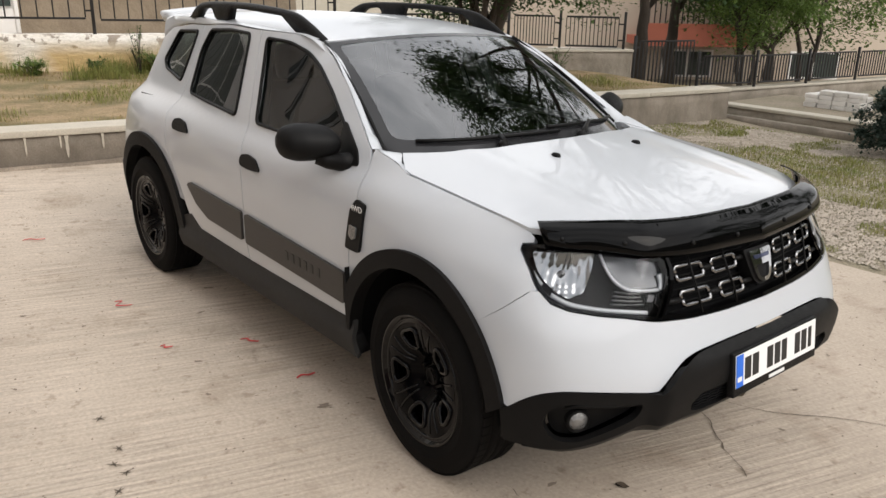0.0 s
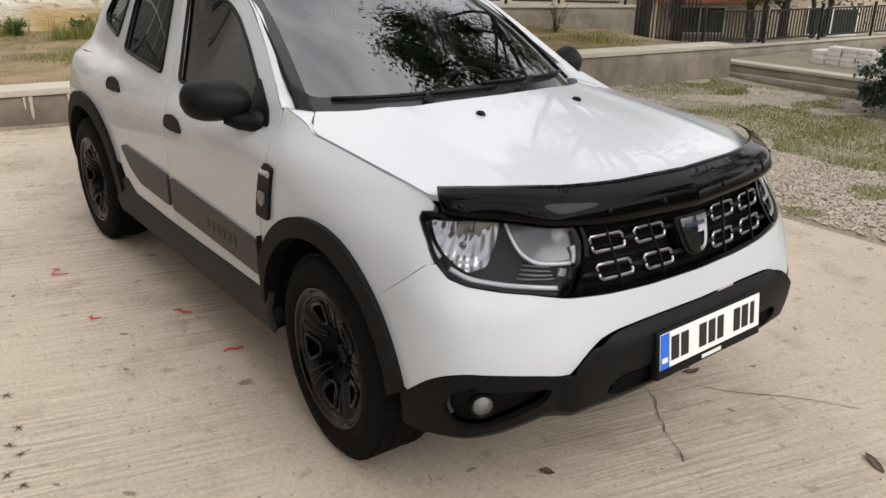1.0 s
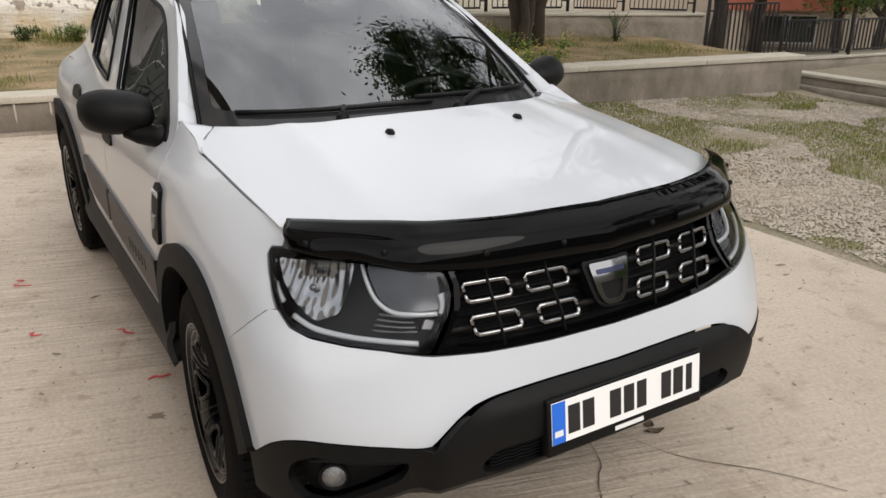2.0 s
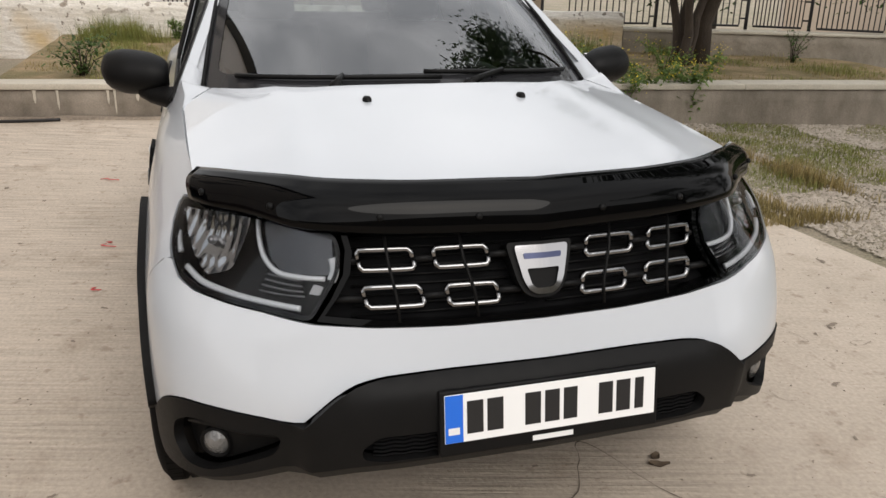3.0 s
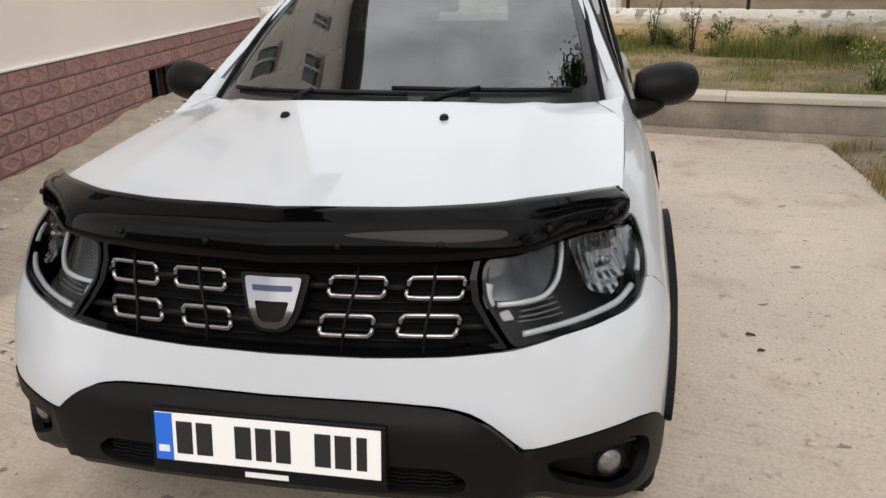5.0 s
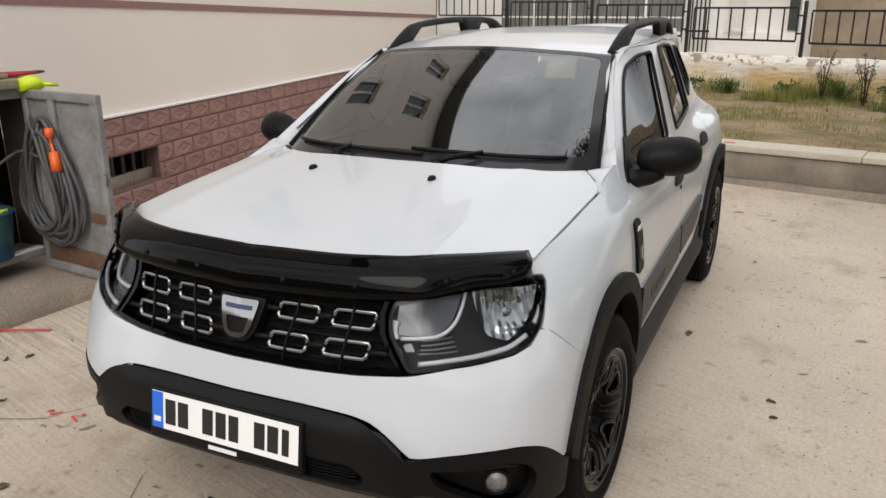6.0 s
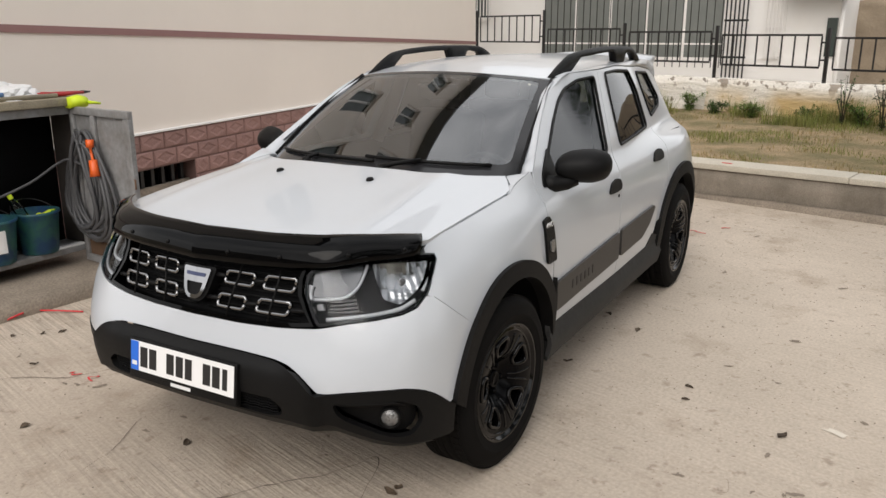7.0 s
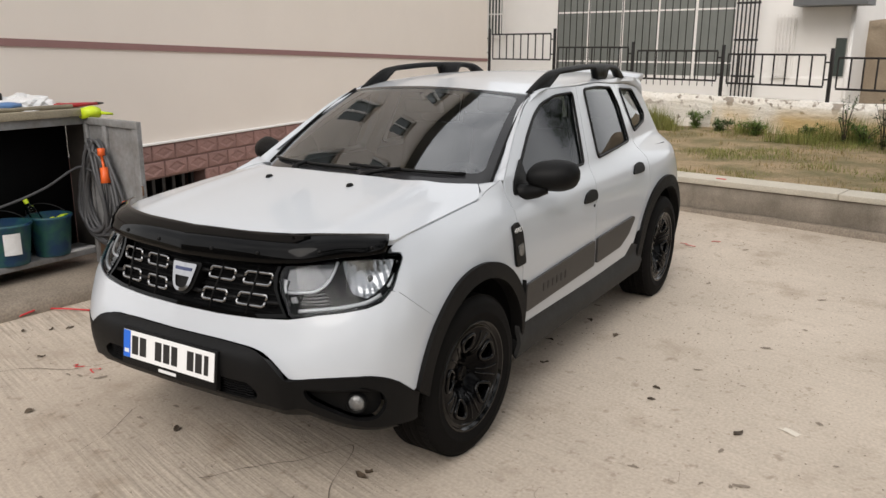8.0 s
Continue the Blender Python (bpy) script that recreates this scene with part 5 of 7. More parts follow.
def nozzle():
    bm = lathe(bmesh.new(), [(0.017, -0.002), (0.016, 0.006), (0.011, 0.012), (0.001, 0.013)], 14, "z")
    bm.transform(Matrix.Translation(hood(0.052, 0.241)) @ Matrix.Diagonal((1.3, 0.8, 1, 1)))
    return bm


both("washer_nozzle", nozzle, PLASTIC, (bonnet, bonnet))


# wheels
def dish(a, b):
    r = math.hypot(a, b)
    ang = (math.atan2(b, a) - radians(90)) % radians(72)
    spoke = abs(ang - radians(36)) < radians(18)
    rib = 0.006 * float(smooth_step(0.07, 0.11, r)) * (1 - min(1.0, abs(abs(ang - radians(36)) - 0.0) / radians(20)) ** 2) if spoke else 0.0
    return a, 0.070 - 0.020 * math.cos(min(r / 0.208, 1) * math.pi) - 0.034 * float(smooth_step(0.13, 0.05, r)) + rib, b


def ray_shape(ang, pts):
    c, s = math.cos(ang), math.sin(ang)
    return [(r * c - t * s, r * s + t * c) for r, t in pts]


HOLE = [(0.110, -0.017), (0.130, -0.032), (0.158, -0.045), (0.174, -0.042), (0.182, -0.025), (0.182, 0.025), (0.174, 0.042), (0.158, 0.045), (0.130, 0.032), (0.110, 0.017)]


def make_wheel():
    tyre_profile = [(0.225, 0.086), (0.234, 0.100), (0.252, 0.109), (0.270, 0.112), (0.274, 0.114), (0.278, 0.112), (0.306, 0.109), (0.322, 0.103), (0.334, 0.092), (0.341, 0.076), (0.344, 0.045), (0.338, 0.042), (0.338, 0.035),
                    (0.345, 0.032), (0.345, 0.004), (0.339, 0.002), (0.339, -0.002), (0.345, -0.004), (0.345, -0.032), (0.338, -0.035), (0.338, -0.042), (0.344, -0.045), (0.341, -0.076), (0.334, -0.092), (0.306, -0.109), (0.252, -0.109), (0.225, -0.086)]
    w = part("wheel", lathe(bmesh.new(), tyre_profile, 72), RUBBER, car, "black tyre on a black steel wheel")
    bm = bmesh.new()
    for k in range(64):      # shoulder tread blocks
        for y in (0.070, -0.070):
            box(bm, 0.330, 0.3455, y - 0.022, y + 0.014, -0.0150, 0.0150, 0.0, m=Matrix.Rotation(2 * math.pi * k / 64, 4, "Y"))
    tagged(part("tread", bm, RUBBER, w, smooth=False), kind="stuff")
    holes = [rounded(ray_shape(radians(90 + 72 * k), HOLE), 0.012, 3) for k in range(5)]
    o = [(0.206 * math.cos(2 * math.pi * k / 60), 0.206 * math.sin(2 * math.pi * k / 60)) for k in range(60)]
    rim = part("rim", panel(o, dish, holes, step=0.014, thick=0.02, centre=(0, -5, 0), rim_step=0.012), RIMBLACK, w, "gloss black steel rim")
    part("rim_lip", lathe(bmesh.new(), [(0.203, 0.072), (0.206, 0.093), (0.211, 0.097), (0.217, 0.086), (0.223, 0.089), (0.229, 0.103), (0.236, 0.106), (0.239, 0.099), (0.226, 0.08), (0.214, -0.06)], 64), RIMEDGE, w)
    for h in holes:
        part("hole_edge", tube(bmesh.new(), [Vector(dish(p[0], p[1])) + Vector((0, 0.001, 0)) for p in h], 0.0085, 8, closed=True), RIMEDGE, w)
    for k in range(5):      # pressed ridges on the spokes
        for t in (-0.012, 0.012):
            line = ray_shape(radians(54 + 72 * k), [(0.088, t * 0.7), (0.12, t), (0.16, t * 1.5), (0.192, t * 2.2)])
            part("spoke_ridge", tube(bmesh.new(), [Vector(dish(p[0], p[1])) for p in curve2(line, 3)], 0.0045, 6), RIMEDGE, w)
    bm = lathe(bmesh.new(), [(0.036, 0.01), (0.036, 0.040), (0.030, 0.047), (0.026, 0.044), (0.001, 0.042)], 24)
    part("hub", bm, RIMBLACK, w)
    for k in range(5):
        bm = lathe(bmesh.new(), [(0.0115, 0.01), (0.0115, 0.040), (0.007, 0.045), (0.001, 0.045)], 6)
        bm.transform(Matrix.Translation((0.057 * math.cos(radians(54 + 72 * k)), 0, 0.057 * math.sin(radians(54 + 72 * k)))))
        part("wheel_nut", bm, RIMBLACK, w)
    part("brake", lathe(bmesh.new(), [(0.001, 0.0), (0.14, 0.0), (0.14, -0.02), (0.20, -0.03), (0.20, -0.06)], 32), INNER, w)
    return w


first = make_wheel()
STEER = -3.0
GROW = Matrix.Scale(1.02, 4)
first.matrix_basis = pose(0.045, 0.780, 0.351, 0, 8, STEER) @ GROW
for x, y, turn, roll in ((-WB, 0.775, 0, 40), (0.035, -0.770, 180 + STEER, 100), (-WB, -0.775, 180, 20)):
    copy_thing(first, pose(x, y, 0.351, 0, roll, turn) @ GROW)


def well(cx, r):
    rows = []
    for y in (0.50, 0.62, 0.74, 0.855):
        rows.append([(cx + r * math.cos(radians(a)), y, AZ + r * math.sin(radians(a))) for a in range(0, 181, 10)])
    bm = loft(bmesh.new(), rows)
    loft(bm, [[(cx, 0.50, AZ)] * 19, rows[0]])
    return bm


both("wheel_liner", lambda: well(0.0, F_IN + 0.015), INNER)
both("wheel_liner", lambda: well(-WB, R_IN + 0.015), INNER)
part("underbody", boxed(-3.3, 0.50, -0.50, 0.50, 0.24, 0.42, 0.03), INNER, car)
bm = bmesh.new()
box(bm, -2.18, -0.44, -0.82, 0.82, 0.26, 0.40, 0.02)
part("floor_pan", bm, INNER, car)

# cabin
part("dashboard", loft(bmesh.new(), [[(x, y, z - 0.02 * (y / 0.7) ** 2) for y in np.linspace(-0.70, 0.70, 15)] for x, z in ((-0.30, 1.06), (-0.45, 1.075), (-0.62, 1.07), (-0.72, 1.03), (-0.74, 0.85), (-0.6, 0.6))]), DASH, car, "dark grey dashboard")
bm = tube(bmesh.new(), [(0.185 * math.cos(t), 0.185 * math.sin(t), 0) for t in np.linspace(0, 2 * math.pi, 33)[:-1]], 0.015, 8, closed=True)
box(bm, -0.17, 0.17, -0.02, 0.02, -0.03, 0.0, 0.008)
box(bm, -0.06, 0.06, -0.16, 0.05, -0.035, 0.01, 0.015)
bm.transform(pose(-0.84, 0.36, 0.96, 0, 0, 0) @ Matrix.Rotation(radians(-62), 4, "Y"))
part("steering_wheel", bm, DASH, car)


def seat(x, y, w=0.48):
    bm = boxed(-0.25, 0.25, -w / 2, w / 2, -0.1, 0.1, 0.05, pose(x + 0.1, y, 0.62, 0, -8, 0))
    box(bm, -0.07, 0.07, -w / 2, w / 2, 0.0, 0.62, 0.06, pose(x - 0.18, y, 0.64, 0, -14, 0))
    return bm


def headrest(x, y):
    bm = boxed(-0.05, 0.05, -0.13, 0.13, -0.09, 0.09, 0.04, pose(x, y, 1.335, 0, -12, 0))
    tube(bm, [(x, y - 0.05, 1.2), (x, y - 0.05, 1.3)], 0.007, 6)
    tube(bm, [(x, y + 0.05, 1.2), (x, y + 0.05, 1.3)], 0.007, 6)
    return bm


for y in (0.36, -0.36):
    st = part("seat", seat(-1.35, y), SEAT, car, "dark cloth front seat")
    part("headrest", headrest(-1.69, y), SEAT, st)
bench = part("rear_bench", seat(-2.2, 0, 1.3), SEAT, car, "dark cloth rear bench")
for y in (-0.4, 0.4):
    part("headrest", headrest(-2.53, y), SEAT, bench)
bm = boxed(-0.02, 0.02, -0.12, 0.12, -0.04, 0.04, 0.015, pose(-0.93, 0, 1.405, 0, 10, 0))
tube(bm, [(-0.92, 0, 1.42), (-0.90, 0, 1.475)], 0.01, 8)
part("interior_mirror", bm, DASH, car)
part("headlining", panel([(-1.05, -0.5), (-1.05, 0.5), (-3.1, 0.45), (-3.1, -0.45)], roof, step=0.2, thick=0, out=-0.035), TRIMGREY, car, "pale grey headlining")
both("inner_pillar", lambda: tube(bmesh.new(), [(-1.42, 0.74, 1.05), (-1.5, 0.66, 1.3), (-1.55, 0.60, 1.48)], 0.04, 8), TRIMGREY)
both("door_lining", lambda: loft(bmesh.new(), [[(x, 0.735, 0.45), (x, 0.735, 0.95), (x, 0.755, 1.06)] for x in np.linspace(-0.5, -3.0, 12)]), DASH)


# ---- things round the yard ----
GREYPAINT = mat("grey_painted_steel", (0.31, 0.315, 0.325), 0.5, 0.1, scale=5, second=(0.19, 0.18, 0.17), spread=0.4, fine=0.2, fine_scale=25)
RUST = mat("rusty_steel", (0.17, 0.10, 0.06), 0.8, 0.2, vary=0.4, scale=12)
BOARD = mat("old_board", (0.36, 0.31, 0.22), 0.85, scale=6, second=(0.22, 0.19, 0.14), spread=0.4, fine=0.25, bump=0.002)
HOSE = mat("grey_hose", (0.085, 0.085, 0.09), 0.5, vary=0.25, scale=30)
ORANGE = mat("orange_plastic", (0.75, 0.12, 0.02), 0.4)
NEON = mat("yellow_plastic", (0.62, 0.78, 0.02), 0.5, vary=0.1)
BLUETUB = mat("blue_tub", (0.012, 0.05, 0.12), 0.45, scale=7, second=(0.03, 0.12, 0.10), spread=0.2)
REDTOOL = mat("red_plastic", (0.40, 0.02, 0.025), 0.45, vary=0.2)
FILM = mat("white_plastic_film", (0.78, 0.78, 0.78), 0.3, vary=0.1, bump=0.01, bump_scale=30)
REDTAPE = mat("red_tape", (0.55, 0.035, 0.04), 0.5)
DEADLEAF = mat("dead_leaf", (0.10, 0.07, 0.045), 0.85, vary=0.4, scale=40, random_piece=0.4)
PALEBRICK = mat("pale_block", (0.74, 0.71, 0.67), 0.85, vary=0.15, scale=8, random_piece=0.15)

# step and cabinet beside the house
CX0, CX1, CF, CB = -0.85, 0.55, -2.91, -3.175
structure(part("step", rough_wall(3.2, -0.1, 0.10, 0.9, rough=0.012, seed=7), STEPGREY), "rough concrete step along the house", "step").matrix_basis = pose(2.2, -2.62, 0, 0, 0, 176)
cab = empty("cabinet", "grey steel tool cabinet with its door open, beside the house", "cabinet")
z0, z1 = 0.19, 1.225
part("floor_panel", boxed(CX0, CX1, CB, CF, z0, z0 + 0.04, 0.004), GREYPAINT, cab)
# back and left side: the cabinet's inner shade is painted into their colour
part("back_panel", boxed(CX0, CX1, CB - 0.02, CB, z0, z1, 0.004), INNER, cab, "back panel with the shade of the inside in its colour")
part("side_panel", boxed(CX0 - 0.02, CX0, CB, CF, z0, z1, 0.004), mat("shaded_panel", (0.045, 0.037, 0.032), 0.85, vary=0.4, scale=7), cab, "side panel with the shade of the inside in its dark colour")
part("side_panel", boxed(CX1, CX1 + 0.02, CB, CF, z0, z1, 0.004), GREYPAINT, cab)
part("top_panel", boxed(CX0 - 0.05, CX1 + 0.05, CB - 0.02, CF + 0.05, z1, z1 + 0.055, 0.006), BOARD, cab, "worn plywood top")
# dark sheet added to stand for the shade at the back
part("inner_shade_sheet", boxed(CX0 + 0.02, CX1, CB, CB + 0.005, z0 + 0.04, z1), INNER, cab)
part("top_rail", boxed(CX0, CX1, CF - 0.02, CF + 0.012, z1 - 0.06, z1 - 0.002, 0.004), GREYPAINT, cab)
door = part("door", boxed(0, 0.72, -0.006, 0.006, 0.0, 1.10, 0.002), GREYPAINT, cab, "grey painted steel door with rusty foot")
door.matrix_basis = pose(CX0 + 0.01, CF + 0.01, 0.118, 0, 0, 83)
for a in ((0, 0.72, 1.05, 1.10), (0, 0.72, 0.0, 0.05), (0, 0.045, 0.05, 1.05), (0.655, 0.72, 0.05, 1.05), (0.26, 0.31, 0.72, 1.05)):
    part("frame_bar", boxed(a[0], a[1], -0.030, -0.006, a[2], a[3], 0.004), GREYPAINT, door)
part("latch", tube(bmesh.new(), [(0.70, -0.02, 0.66), (0.735, -0.03, 0.66), (0.735, -0.03, 0.60), (0.71, -0.02, 0.60)], 0.006, 6), RUST, door)
part("latch_plate", boxed(0.54, 0.68, -0.036, -0.030, 0.36, 0.42, 0.003), RUST, door)
part("foot_rust", boxed(0.045, 0.675, -0.012, -0.0065, 0.05, 0.16, 0.002), RUST, door, "rusty lower edge")

# hose hanging on the door: the face that looks at the yard is local -y
dm = door.matrix_basis


def hang(x, y, z):
    return dm @ Vector((x, y, z))


hose = empty("hose", "coiled dark grey garden hose hanging on the steel door", "hose")
rng = random.Random(4)
pts = []
for k in range(9):
    w, h, cx = 0.10 + 0.15 * rng.random(), 0.30 + 0.10 * rng.random(), 0.19 + 0.07 * rng.uniform(-1, 1)
    for i in range(24):
        t = 2 * math.pi * i / 24
        x = cx + w * math.sin(t) * (1.0 - 0.5 * math.cos(t)) + 0.012 * math.sin(2 * t + k)
        pts.append(hang(x, -0.05 - 0.010 * (k % 5) - 0.01 * math.sin(3 * t + k), 0.60 + h * math.cos(t) - 0.015 * k % 0.04))
part("coil", tube(bmesh.new(), pts, 0.0135, 7), HOSE, hose)
part("loose_end", tube(bmesh.new(), curve2([hang(0.20, -0.06, 0.70), hang(0.05, -0.09, 0.74), (-0.66, -2.88, 0.84), (-0.45, -2.89, 0.74), (-0.15, -2.9, 0.66), (0.2, -2.95, 0.60), (0.5, -3.0, 0.58)], 8), 0.009, 7), HOSE, hose)
nz = part("nozzle", tube(bmesh.new(), [hang(0.33, -0.085, 0.90), hang(0.335, -0.09, 0.85), hang(0.337, -0.09, 0.845), hang(0.36, -0.095, 0.77), hang(0.362, -0.095, 0.765), hang(0.375, -0.10, 0.70), hang(0.378, -0.10, 0.66)], [0.026, 0.026, 0.009, 0.009, 0.028, 0.030, 0.036], 10), ORANGE, hose, "orange hose fittings")

# tubs in the cabinet and junk on it
for i, (x, y, s) in enumerate(((-0.53, -3.0, 1.0), (-0.20, -3.0, 1.1))):
    tub = empty("bucket", "dented blue-green plastic bucket full of rubbish" if i == 0 else "blue plastic bucket with a torn white label", "bucket", "buckets in the cabinet")
    part("body", lathe(bmesh.new(), [(0.001, 0), (0.115 * s, 0), (0.12 * s, 0.01), (0.145 * s, 0.27), (0.155 * s, 0.28), (0.155 * s, 0.295), (0.142 * s, 0.295), (0.13 * s, 0.20), (0.001, 0.19)], 28, "z"), BLUETUB, tub)
    part("bail", tube(bmesh.new(), [(0.15 * s * math.cos(t), 0.15 * s * math.sin(t), 0.28 - 0.08 * math.sin(t)) for t in np.linspace(math.pi, 2 * math.pi, 14)], 0.004, 5), IRON, tub)
    if i:
        bm = loft(bmesh.new(), [[(0.146 * s * math.cos(t), 0.146 * s * math.sin(t), z) for z in (0.09, 0.24)] for t in np.linspace(0.9, 1.6, 6)])
        part("torn_label", bm, FILM, tub)
    tub.matrix_basis = pose(x, y, 0.23)
b = empty("bottle", "clear plastic bottle with a yellow cap in the bucket", "bottle")
part("body", lathe(bmesh.new(), [(0.001, 0), (0.035, 0.0), (0.036, 0.14), (0.030, 0.17), (0.013, 0.20), (0.013, 0.215)], 16, "z"), glass_mat("clear_plastic", (0.8, 0.82, 0.82), 1.4), b)
part("cap", lathe(bmesh.new(), [(0.016, 0.205), (0.016, 0.235), (0.001, 0.235)], 12, "z"), NEON, b)
b.matrix_basis = pose(-0.46, -2.98, 0.44, 14, 20, 0)
for i, (x, y, r) in enumerate(((-0.60, -2.99, 30), (-0.63, -3.02, 80), (-0.55, -3.04, 140))):
    bm = tube(bmesh.new(), [(0, 0, 0), (0.03, 0, 0.05), (0.09, 0, 0.09), (0.13, 0, 0.10)], [0.02, 0.018, 0.014, 0.004], 7)
    sp = tagged(part("rag", bm, NEON if i % 2 == 0 else mat("green_rag", (0.05, 0.22, 0.05), 0.7)), "crumpled yellow-green plastic scrap in the bucket", "scrap")
    sp.matrix_basis = pose(x, y, 0.415, 0, 0, r)
tagged(part("plank", boxed(-0.82, -0.50, -2.965, -2.915, 0.2305, 0.245, 0.003), FILM), "pale flat strip lying on the cabinet floor", "plank")

top = z1 + 0.055
gl = empty("glove", "neon yellow rubber glove on the cabinet corner", "glove")
part("cuff", tube(bmesh.new(), [(0, 0, 0.02), (0.10, 0.01, 0.025), (0.16, 0.01, 0.02)], [0.03, 0.035, 0.03], 8), NEON, gl)
for k in range(4):
    part("finger", tube(bmesh.new(), [(0.15, -0.02 + 0.015 * k, 0.02), (0.23 + 0.01 * (k % 2), -0.04 + 0.026 * k, 0.012)], [0.010, 0.007], 6), NEON, gl)
gl.matrix_basis = pose(-0.78, -2.86, top - 0.062, 0, 0, 172) @ Matrix.Diagonal((0.85, 1.9, 1.3, 1))
red = empty("pliers", "red-handled pliers lying on the cabinet top", "tool")
part("handle", tube(bmesh.new(), [(0, 0, 0.015), (0.16, 0.02, 0.015), (0.30, 0.0, 0.02)], [0.014, 0.016, 0.010], 8), REDTOOL, red)
part("handle", tube(bmesh.new(), [(0, 0.06, 0.015), (0.16, 0.05, 0.015), (0.30, 0.02, 0.02)], [0.014, 0.016, 0.010], 8), REDTOOL, red)
part("jaw", tube(bmesh.new(), [(0.29, 0.01, 0.02), (0.36, 0.02, 0.02)], [0.014, 0.006], 6), IRON, red)
red.matrix_basis = pose(-0.66, -2.95, top + 0.005, 0, 0, 174)
clamp = empty("clamp", "red hand clamp lying on the cabinet top", "tool")
part("bar", boxed(0, 0.30, -0.012, 0.012, 0.0, 0.022, 0.004), REDTOOL, clamp)
part("jaw", boxed(0.26, 0.30, -0.05, 0.03, 0.0, 0.04, 0.006), REDTOOL, clamp)
part("grip", tube(bmesh.new(), [(-0.06, 0.0, 0.02), (0.0, 0.0, 0.022), (0.07, 0.0, 0.02)], [0.014, 0.022, 0.018], 8), REDTOOL, clamp)
clamp.matrix_basis = pose(-0.42, -2.99, top, 0, 0, 176)
bm = bmesh.new()
bmesh.ops.create_icosphere(bm, subdivisions=4, radius=0.2)
for v in bm.verts:
    v.co.z *= 0.55
    v.co.x *= 1.5
    v.co += v.co.normalized() * 0.05 * noise.noise(v.co * 9) + v.co.normalized() * 0.03 * noise.noise(v.co * 23)
    v.co.z = max(v.co.z, -0.02)
bag = tagged(part("plastic_bag", bm, FILM, smooth=False), "crumpled clear white plastic bag on the cabinet top", "plastic bag")
bag.matrix_basis = pose(-0.42, -3.08, top + 0.012) @ Matrix.Diagonal((1.0, 0.8, 0.8, 1))
dr = empty("spray_gun", "blue and black hand tool on the cabinet top", "tool")
part("body", tube(bmesh.new(), [(0, 0, 0.03), (0.12, 0, 0.03), (0.2, 0, 0.035)], [0.025, 0.03, 0.012], 10), mat("blue_tool", (0.10, 0.2, 0.4), 0.4), dr)
part("grip", tube(bmesh.new(), [(0.05, 0, 0.03), (0.03, 0.1, 0.02)], [0.018, 0.015], 8), PLASTIC, dr)
dr.matrix_basis = pose(-0.18, -2.96, top + 0.01, 0, 0, 170)
tk = empty("tin", "black tin lying on the cabinet top", "tin")
part("body", lathe(bmesh.new(), [(0.001, 0), (0.06, 0), (0.06, 0.12), (0.055, 0.125), (0.001, 0.125)], 20, "z"), PLASTIC, tk)
tk.matrix_basis = pose(-0.26, -3.06, top)
bar = tagged(part("wooden_bar", tube(bmesh.new(), [(-0.75, -2.92, top + 0.016), (0.55, -2.93, top + 0.016)], 0.016, 8), BOARD), "wooden broom handle along the cabinet edge", "handle")

# rubble along the plinth
rng = random.Random(11)
bm = bmesh.new()
for _ in range(520):
    x = rng.uniform(-9.5, -1.0)
    y = bld_y(x) + 0.05 + abs(rng.gauss(0, 0.22))
    s = rng.uniform(0.008, 0.035)
    q = bmesh.ops.create_icosphere(bm, subdivisions=1, radius=s)
    for v in q["verts"]:
        v.co = Vector((v.co.x * rng.uniform(0.8, 1.4) + x, v.co.y + y, v.co.z * 0.6 + ground_z(x, y) + s * 0.3 - 0.012))
tagged(part("rubble", bm, PALEBRICK, smooth=False), "broken mortar and small stones along the plinth", "rubble", kind="stuff")
rows = []
for i in range(50):
    x = -1.2 - 8.5 * i / 49
    rows.append([(x, bld_y(x) + 0.02, ground_z(x, -4) + 0.07 + 0.03 * noise.noise((x * 3, 0, 0))), (x, bld_y(x) + 0.2 + 0.05 * noise.noise((x * 2, 1, 0)), ground_z(x, -4) + 0.03), (x, bld_y(x) + 0.45 + 0.1 * noise.noise((x * 2, 2, 0)), ground_z(x, -4) - 0.02)])
structure(part("debris_bank", loft(bmesh.new(), rows), mat("mortar_debris", (0.55, 0.47, 0.375), 0.95, scale=6, second=(0.34, 0.28, 0.21), fine=0.35, bump=0.02, bump_scale=40)), "low bank of mortar debris along the plinth", "debris")
tagged(part("cable", tube(bmesh.new(), curve2([(-6.3, -4.1, 0.15), (-6.0, -3.6, 0.15), (-5.72, -3.2, 0.15), (-5.6, -2.75, 0.15), (-5.52, -2.3, 0.155), (-5.5, -1.9, 0.16)], 6), 0.014, 6), IRON), "black cable lying on the ground", "cable")

